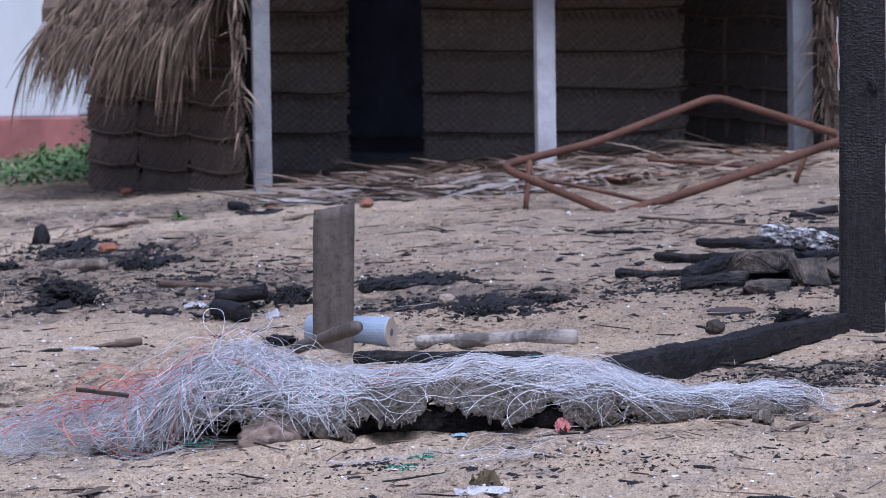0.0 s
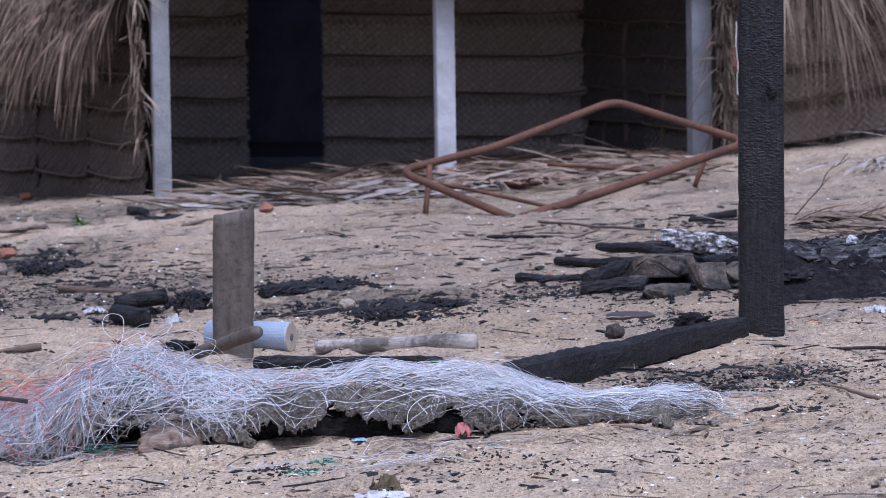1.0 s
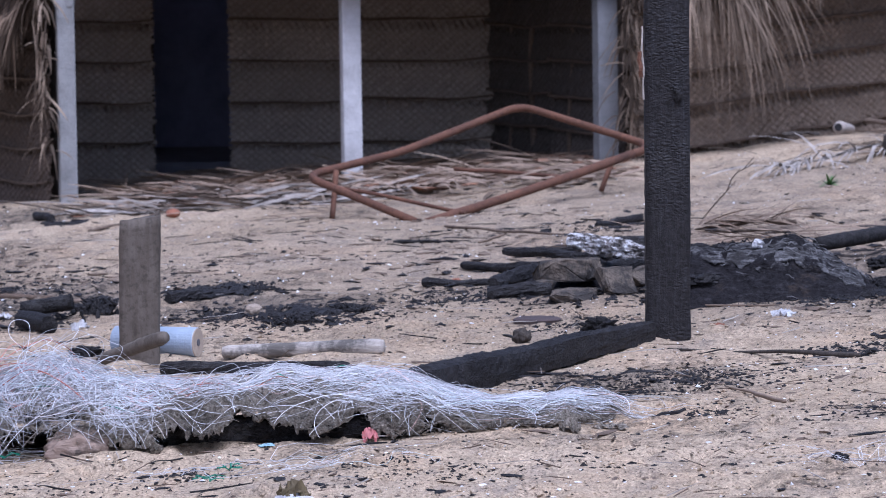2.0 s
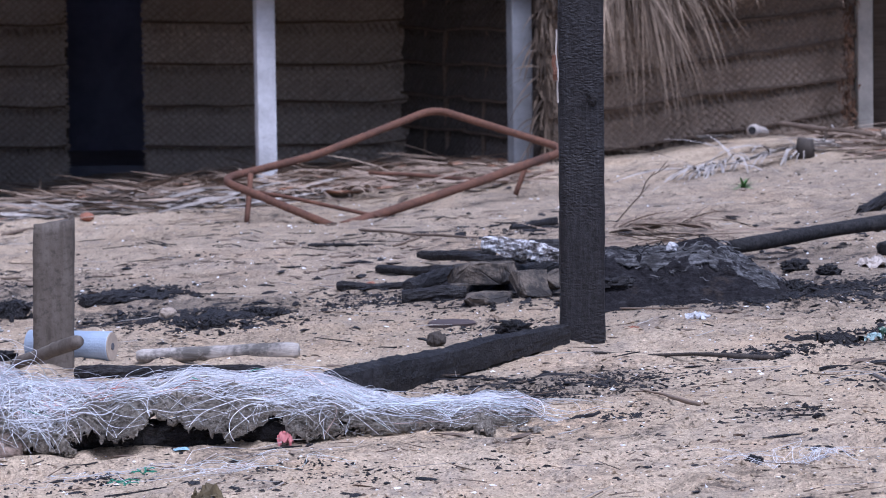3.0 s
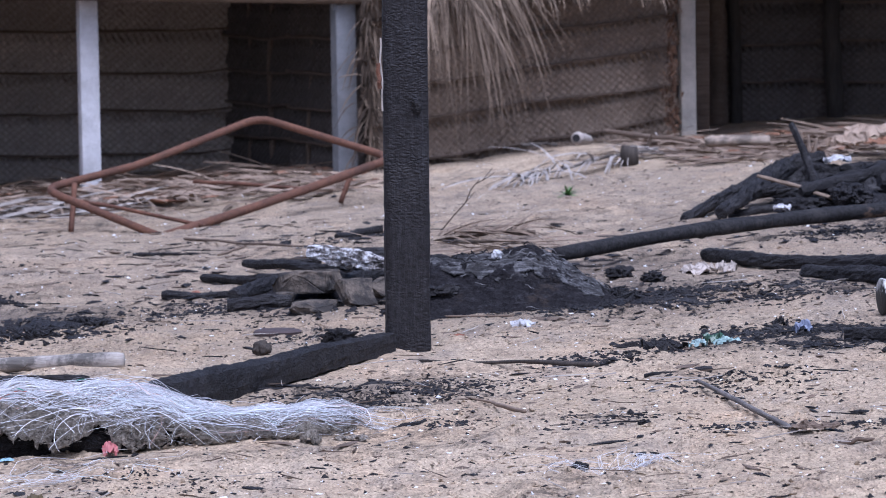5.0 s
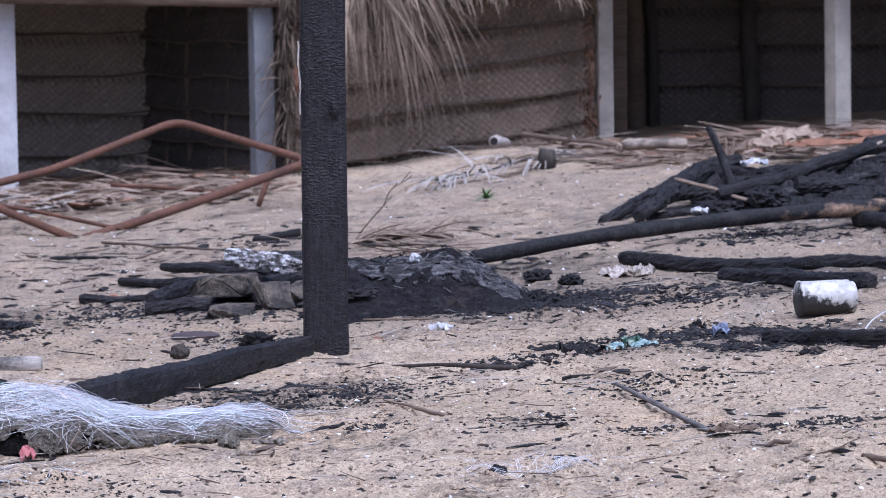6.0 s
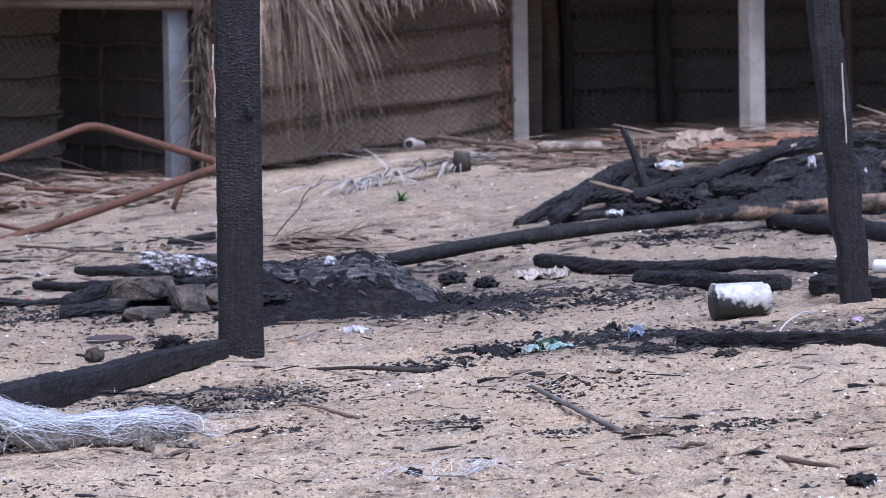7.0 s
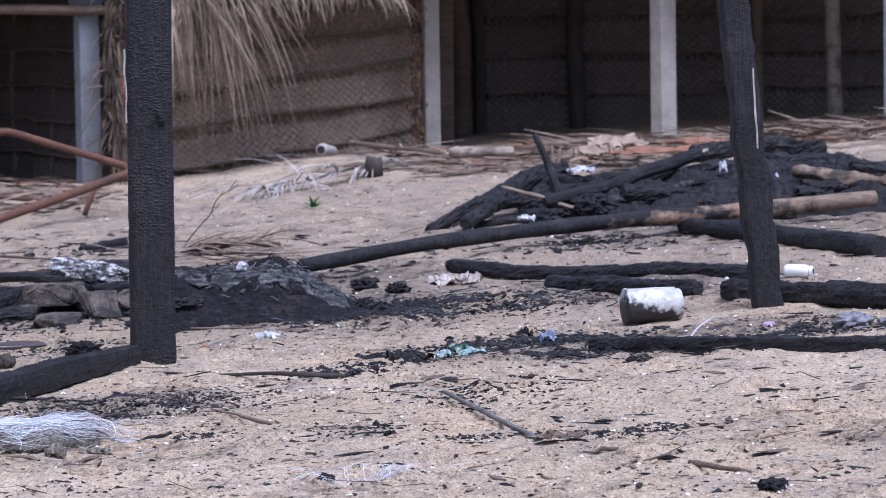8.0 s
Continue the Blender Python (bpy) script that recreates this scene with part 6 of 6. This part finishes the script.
lumber("burnt_stick", (-2.984, 15.61), (-2.763, 15.619), 0.012, 0.02, STICK, "short dark stick on the sand", "stick", seed=71, sides=9)
lumber("burnt_stick", (0.075, 12.109), (0.207, 12.149), 0.007, 0.009, CHAR, "short burnt stick on the sand", "stick", seed=72, sides=8)
lumber("burnt_stick", (0.973, 13.065), (1.203, 13.038), 0.011, 0.012, CHAR, "short burnt stick on the sand", "stick", seed=73, sides=8)
lumber("burnt_stick", (-0.114, 20.534), (0.128, 20.87), 0.016, 0.022, CHAR, "burnt stick lying on the sand", "stick", seed=74, sides=9)
lumber("burnt_stick", (-1.18, 20.133), (-0.862, 20.005), 0.010, 0.008, CHAR, "burnt stick lying on the sand", "stick", seed=75, sides=8)
lumber("dry_pole", (-0.952, 21.043), (-0.284, 19.871), 0.008, 0.007, STICK, "thin dry pole lying on the sand", "pole", seed=76, sides=7)
lumber("dry_pole", (-0.728, 19.962), (-0.539, 20.66), 0.007, 0.006, STRAW, "thin dry pole lying on the sand", "pole", seed=77, sides=7)
rag("dark_cloth", (-3.363, 23.46), (0.2, 0.14, 0.025), CHAR, "dark rag lying on the sand", "rag", 58)
lumber("grey_stick", (-4.943, 23.379), (-4.455, 23.911), 0.011, 0.008, PALE_WOOD, "thin grey stick lying on the sand", "stick", seed=59, sides=7)
lumber("burnt_plank", (-2.049, 17.334), (-1.636, 17.771), 0.03, 0.015, CHAR, "charred plank lying on the sand", "plank", seed=60, rough=0.5)
lumber("burnt_plank", (-3.17, 18.5), (-2.68, 18.05), 0.022, 0.015, TIMBER, "half-buried brown plank on the sand", "plank", seed=61, rough=0.3)
lumber("thin_pole", (-3.17, 22.827), (-2.838, 23.487), 0.012, 0.01, STICK, "thin brown pole lying before the hut", "pole", seed=62, sides=7)
bm = bmesh.new()
q = on((0.448, 20.666))
pts = bend(q, Vector((0.683, 19.2, 0.407)), 10, -0.03, 0.05, 3)
tube(bm, pts, [0.0038 - 0.0002 * i for i in range(11)], 5)
for k in (4, 6, 8):
    tube(bm, bend(pts[k], pts[k] + Vector((0.05 * (-1) ** k, 0, 0.06)), 3), 0.0025, 4)
solo("dry_shoot", bm, STICK, q, "thin dry shoot sticking out of the sand", "plant")

# ---- pile of burnt wood ----
pile = (2.937, 18.811)


def pole(name, a, b, r0, r1, material, label, category="log", group="logs of the burnt pile", seed=0, wobble=0.05, rough=0.4):
    a, b = Vector(a), Vector(b)
    n = max(8, int((b - a).length / 0.025))
    bm = bmesh.new()
    tube(bm, bend(a, b, n, 0, wobble, seed), [(r0 + (r1 - r0) * i / n) * (1 + 0.15 * noise.noise((i * 0.4, seed, 0))) * (0.75 if i in (0, n) else 1) for i in range(n + 1)], 20, rough, seed)
    return solo(name, bm, material, a, label, category, group, smooth=material not in (CHAR, CHAR_BROWN))


PILE_TOP = ((1.851, 0.038), (2.104, 0.276), (2.266, 0.345), (2.548, 0.365), (2.925, 0.4), (3.177, 0.44), (3.304, 0.475), (3.493, 0.49), (3.936, 0.475), (4.05, 0.4), (4.341, 0.36), (5.0, 0.3))


def pile_top(x):
    return float(np.interp(x, [p[0] for p in PILE_TOP], [p[1] for p in PILE_TOP]))


def in_pile(p, rad):
    g = gz(p.x, p.y) + rad * 0.5
    return Vector((p.x, p.y, max(g, min(p.z, pile_top(p.x) - rad * 1.2))))


def under_pile(x, y):
    u, w = (x - pile[0] - 0.65) / 1.35, (y - pile[1] - 1.1) / 0.85
    return 0.84 * max(0.0, pile_top(x) - gz(x, y)) * max(0.0, 1 - u ** 6) * max(0.0, 1 - w * w) ** 0.6


solo("char_bed", ash_field((pile[0] - 0.72, pile[1] + 0.23), (pile[0] + 2.02, pile[1] + 1.97), 170, 100, under_pile, 1.3), CHAR, on((pile[0] + 0.6, pile[1] + 1.0)), "black heap of ash and char under burnt timber", "ash mound")
r = random.Random(77)
for k in range(56):
    x = pile[0] + r.uniform(-0.6, 1.9)
    y = pile[1] + r.uniform(0.55, 1.7)
    a = r.gauss(0, 0.4)
    ln = r.uniform(0.4, 1.1)
    z = r.uniform(0.03, 1.0) * max(0.02, pile_top(x) - gz(x, y)) * max(0.1, 1 - ((y - pile[1] - 1.1) / 1.1) ** 2)
    rad = r.uniform(0.02, 0.05)
    d = Vector((math.cos(a), math.sin(a) * 0.8, r.gauss(0.0, 0.12))) * ln / 2
    c = on((x, y), z + rad * 0.7)
    pole("burnt_log", in_pile(c - d, rad), in_pile(c + d, rad), rad, rad * r.uniform(0.6, 1.1), (CHAR, CHAR, CHAR, ASH)[k % 4], "charred black log in a pile of burnt timber", seed=100 + k, rough=0.45, wobble=0.1)
for k in range(46):
    x, y = pile[0] + r.uniform(-0.7, 2.0), pile[1] + r.uniform(0.3, 2.2)
    w = r.uniform(0.035, 0.09)
    bm = bmesh.new()
    lump(bm, on((x, y), w * 0.4 + r.random() * 0.12), (w * 1.7, w, w * 0.7), 300 + k, 0.5, 4, r.uniform(0, 6), 2.0)
    solo("charcoal_lump", bm, CHAR, on((x, y)), "lump of black charred wood in a burnt pile", "charcoal", "charcoal lumps")
pole("burnt_log", (1.695, 19.9, 0.104), (2.26, 20.7, 0.302), 0.032, 0.04, CHAR, "charred black log at the edge of a burnt pile", seed=141, wobble=0.02)
pole("burnt_log", (2.245, 19.4, 0.266), (3.121, 19.9, 0.479), 0.03, 0.036, CHAR, "charred black log crossing a burnt pile", seed=142, wobble=0.06, rough=0.16)
pole("standing_branch", (2.388, 19.9, 0.267), (2.281, 20.1, 0.585), 0.026, 0.016, ASH, "grey burnt branch standing up from a pile", "branch", seed=143, wobble=0.015)
pole("pale_stick", (2.035, 19.5, 0.35), (2.449, 19.4, 0.224), 0.009, 0.011, STRAW, "thin pale stick leaning on burnt logs", "stick", seed=144, wobble=0.02)
LONG = ((0.90, 17.4, 0.13), (1.528, 17.9, 0.188), (2.113, 18.35, 0.212), (2.523, 18.45, 0.239), (3.091, 18.6, 0.260), (3.828, 18.8, 0.298))
long_log = thing("long_log", on(LONG[0][:2]), "long log half charred and half brown, lying across burnt timber", "log")
line = []
for p, q in zip(LONG, LONG[1:]):
    line += [Vector(p).lerp(Vector(q), t / 12) for t in range(12)]
line.append(Vector(LONG[-1]))
for _ in range(8):
    line = [line[0]] + [(p + q * 2 + w) / 4 for p, q, w in zip(line, line[1:], line[2:])] + [line[-1]]
for name, i0, i1, mat in (("charred_trunk", 0, 50, SCORCHED), ("peeled_end", 50, 60, PEELED)):
    bm = bmesh.new()
    tube(bm, line[i0:i1 + 1], [0.033 + 0.002 * math.sin(i * 0.5) + 0.008 * i / 60 for i in range(i0, i1 + 1)], 20, 0.1, 4)
    part(name, bm, mat, long_log, smooth=True)
lumber("burnt_log", (2.829, 18.578), (3.414, 16.654), 0.04, 0.055, CHAR, "charred black log at the edge of a burnt pile", group="logs of the burnt pile", seed=148, rough=0.15)
for k, (a, b) in enumerate((((2.44, 20.9, 0.39), (2.425, 20.9, 0.505)), ((2.472, 20.9, 0.385), (2.466, 20.9, 0.487)), ((2.5, 20.9, 0.38), (2.51, 20.9, 0.47)))):
    pole("leaf_stub", a, b, 0.013, 0.006, STRAW, "pale dry leaf stub sticking up from burnt timber", "leaf stub", "leaf stubs", seed=170 + k, wobble=0.01, rough=0.15)
pole("leaf_sheath", (3.06, 19.9, 0.455), (3.17, 19.9, 0.50), 0.024, 0.008, PALE_WOOD, "frayed pale sheath at the tip of a burnt log", "sheath", "leaf stubs", seed=175, wobble=0.01, rough=0.5)
pole("burnt_log", (2.651, 20.4, 0.215), (3.446, 20.4, 0.285), 0.06, 0.085, CHAR, "thick charred black log in a burnt pile", seed=161, rough=0.2)
pole("burnt_log", (3.5, 20.1, 0.255), (4.8, 20.2, 0.14), 0.1, 0.125, CHAR, "thick charred black trunk in a burnt pile", seed=162, rough=0.25)
pole("burnt_log", (3.3, 21.4, 0.40), (3.8, 21.4, 0.46), 0.05, 0.05, CHAR, "charred black log on top of a burnt pile", seed=163, rough=0.4)
pole("burnt_log", (3.6, 21.4, 0.42), (4.07, 21.4, 0.43), 0.06, 0.05, CHAR, "charred black log on top of a burnt pile", seed=166, rough=0.4)
pole("burnt_log", (1.859, 19.6, 0.156), (2.34, 20.6, 0.346), 0.038, 0.045, CHAR, "charred black log at the edge of a burnt pile", seed=164, wobble=0.02)
pole("burnt_log", (2.248, 20.6, 0.308), (2.525, 20.6, 0.37), 0.06, 0.055, CHAR, "short charred block in a burnt pile", seed=165, wobble=0.02)
pole("peeled_log", (3.5, 19.3, 0.41), (4.2, 19.3, 0.305), 0.03, 0.042, PEELED, "half-peeled brown log on a burnt pile", seed=149, rough=0.6, wobble=0.08)
pole("burnt_log", (3.45, 19.5, 0.22), (4.7, 19.6, 0.14), 0.085, 0.1, CHAR, "thick charred black log at the foot of a burnt pile", seed=181, rough=0.35)
pole("burnt_log", (3.55, 19.4, 0.32), (4.6, 19.45, 0.22), 0.05, 0.07, CHAR, "charred black log in a burnt pile", seed=182, rough=0.5, wobble=0.1)
pole("pale_log", (2.293, 25.2, 0.244), (2.716, 25.2, 0.244), 0.036, 0.036, PALE_WOOD, "pale birch-like log before the huts", seed=150, wobble=0.02)
pole("brown_pole", (1.661, 25.8, 0.295), (2.248, 25.2, 0.245), 0.016, 0.014, STICK, "long brown pole lying before the huts", "pole", seed=151, wobble=0.03)
for k, (at, size, mat) in enumerate((((3.486, 23.9, 0.292), (0.34, 0.2, 0.028), BROWN_BARK), ((3.29, 24.3, 0.32), (0.2, 0.14, 0.06), STRAW), ((3.815, 24.4, 0.32), (0.2, 0.16, 0.025), BROWN_BARK), ((4.294, 24, 0.294), (0.22, 0.12, 0.05), STRAW), ((2.967, 23.2, 0.328), (0.12, 0.1, 0.05), STRAW))):
    bm = bmesh.new()
    crumple(bm, at, size, 50 + k)
    ob = solo("bark_slab", bm, mat, at, ("curled red-brown bark slab lying on litter", "curled pale palm sheath lying on litter")[mat is STRAW], "bark", "bark slabs")
    ob.modifiers.new("thickness", "SOLIDIFY").thickness = 0.008
for at, size, n in (((3.199, 19.6, 0.421), (0.02, 0.02, 0.05), 31), ((2.109, 19, 0.216), (0.045, 0.03, 0.025), 32), ((3.458, 19.5, 0.358), (0.02, 0.02, 0.04), 33), ((2.575, 20.5, 0.368), (0.07, 0.04, 0.035), 34)):
    bm = bmesh.new()
    crumple(bm, at, (size[0], size[1], size[2] * 0.8), n)
    solo("cloth_scrap", bm, DUSTY, at, "white cloth scrap caught on burnt logs", "cloth", "cloth scraps").modifiers.new("thickness", "SOLIDIFY").thickness = 0.003
for at, size, n in (((1.499, 16.896), (0.08, 0.06, 0.035), 35), ((1.62, 16.844), (0.05, 0.04, 0.04), 36)):
    rag("pale_scrap", at, size, plain_material("dusty_plastic", (0.48, 0.42, 0.38), 0.6), "dusty pale plastic scrap on charcoal", "plastic scrap", n)

pole("cut_stick", (-1.938, 14.2, -0.022), (-1.658, 13.9, 0.093), 0.022, 0.027, GREY_WOOD, "grey-brown cut stick propped up beside the post stub", "stick", "sticks", seed=160, wobble=0.01, rough=0.12)

# ---- before the huts ----
bm = bmesh.new()
p, q = Vector((1.468, 25.6, 0.263)), Vector((1.584, 25.9, 0.235))
sp = thing("rope_spool", p - Vector((0, 0, 0.07)), "beige spool of rope half buried by a woven wall", "spool")
tube(bm, [p, p.lerp(q, 0.02), p.lerp(q, 0.15), p.lerp(q, 0.3), p.lerp(q, 0.8), q], [0.022, 0.04, 0.045, 0.038, 0.03, 0.016], 24, 0.1, caps=False)
part("body", bm, plain_material("beige_rope", (0.42, 0.37, 0.34), 0.8, 0, 0.4, 30), sp, smooth=True)
# black disc, in char colour, for the shade in the spool's core
bm = bmesh.new()
tube(bm, [p - (q - p) * 0.012, p + (q - p) * 0.02], [0.026, 0.026], 16)
part("hole", bm, CHAR, sp)
bm = bmesh.new()
st = on((1.787, 25.1))
tube(bm, [st - Vector((0, 0, 0.03)), st + Vector((0, 0, 0.07)), st + Vector((0, 0, 0.13))], [0.06, 0.058, 0.052], 14, 0.2)
solo("wood_block", bm, DARK_TIMBER, st, "short grey wooden block standing on the sand", "block", smooth=True)


bm = bmesh.new()
crumple(bm, (1.25, 26.2, 0.19), (0.12, 0.05, 0.018), 91)
solo("dark_flap", bm, DARK_TIMBER, on((1.25, 26.2)), "dark torn flap at the foot of a woven wall", "flap").modifiers.new("thickness", "SOLIDIFY").thickness = 0.006


def frond(a, b, leaf, material, label, seed, count=70, wide=0.022, up=0.35, comb=-0.7):
    """A fallen palm frond: a midrib with leaflets on both sides."""
    ob = thing("palm_frond", on(a), label, "palm frond", "palm fronds")
    r = random.Random(seed)
    p, q = on(a, 0.03), on(b, 0.03)
    pts = bend(p, q, 16, -0.01, 0.06, seed)
    bm = bmesh.new()
    tube(bm, pts, [0.014 - 0.0006 * i for i in range(17)], 6)
    part("midrib", bm, material, ob)
    d = (q - p).normalized()
    side = d.cross(Vector((0, 0, 1)))
    for i in range(count):
        bm = bmesh.new()
        t = r.random() ** 0.8
        c = p.lerp(q, t) + Vector((0, 0, 0.02))
        s = 1 if i % 2 else -1
        blade(bm, c, d * (comb if comb < 0 else comb * r.uniform(-0.15, 1.0)) + side * s * (r.uniform(0.2, 0.9) if comb < 0 else r.uniform(0.02, 0.4)) + Vector((0, 0, r.uniform(0.0, up))), leaf * r.uniform(0.6, 1.2), wide * r.uniform(0.7, 1.4), r.uniform(0.3, 0.9), 4, r.uniform(-1, 1))
        part("leaflet", bm, material, ob)


frond((2.005, 25.723), (0.994, 23.855), 0.55, FADED_LEAF, "bleached fallen palm frond on the sand", 1, 90, 0.018, 0.16, 1.3)
frond((-1.01, 23.951), (-1.93, 24.406), 0.35, STRAW, "dry brown fallen palm frond before the hut", 2)
frond((-4.108, 23.477), (-4.351, 22.337), 0.36, STRAW, "torn dry palm frond with few leaflets on the sand", 3, 16, 0.03, 0.4)


frond((0.897, 19.571), (0.39, 19.463), 0.3, BROWN_LITTER, "dry brown fallen palm frond behind an ash mound", 4, 50, 0.02, 0.5)


def hanging(name, parent, material, x, y, z0, z1, n, length, seed, label=""):
    """Torn leaf ends along the upright edge of a woven wall."""
    r = random.Random(seed)
    bm = bmesh.new()
    for _ in range(n):
        blade(bm, (x + r.gauss(0, 0.025), y - 0.04 - r.random() * 0.05, r.uniform(z0, z1)), (r.gauss(0, 0.45), -0.35, r.gauss(-0.8, 0.5)), length * r.uniform(0.3, 1.0), 0.02 * r.uniform(0.5, 1.3), r.uniform(0.5, 2.0), 4, r.uniform(-1.5, 1.5))
    part(name, bm, material, parent, label)


hanging("torn_leaf", LEFT_HUT, THATCH, -3.865, 25.9, 0.1, 1.4, 90, 0.3, 1, "torn dry leaves along the wall's edge")
hanging("torn_leaf", LEFT_HUT, DARK_THATCH, 0.099, 26.45, 0.1, 1.4, 170, 0.4, 2, "torn dry leaves along the wall's edge")
hanging("torn_leaf", MID_HUT, TORN_LEAF, 2.262, 27.5, 0.2, 1.4, 300, 0.07, 3, "ragged brown ends of the plaited leaf")

# creepers at the foot of the white house
r = random.Random(5)
bm = bmesh.new()
for _ in range(3400):
    x, y = r.uniform(-6.6, -5.1), r.uniform(28.3, 32.6)
    p = on((x, y), r.uniform(0.02, 0.14))
    blade(bm, p, (r.gauss(0, 1), r.gauss(0, 1), r.uniform(0.0, 0.8)), r.uniform(0.035, 0.075), r.uniform(0.03, 0.06), r.uniform(0.2, 1.0), 3, 0)
for _ in range(150):
    p = on((r.uniform(-5.68, -5.5), r.uniform(29.0, 29.7)), r.uniform(0.02, 0.5))
    blade(bm, p, (r.gauss(0, 1), r.gauss(0, 1), r.uniform(0.0, 0.8)), r.uniform(0.05, 0.09), r.uniform(0.02, 0.04), r.uniform(0.2, 1.0), 3, 0)
tagged(new("creeper", put(bm, "creeper", GREEN)), "green creeping plants in front of the white house", "plants", kind="stuff")
for k, at in enumerate(((-3.933, 23.66), (1.236, 22.502), (3.088, 18.362))):
    bm = bmesh.new()
    for _ in range(26):
        blade(bm, on(at, 0.01), (r.gauss(0, 1), r.gauss(0, 0.7), r.uniform(0.05, 0.5)), r.uniform(0.05, 0.12), 0.022, 0.7, 3)
    solo("seedling", bm, GREEN, on(at), "small green seedling growing in the sand", "plant", "seedlings")
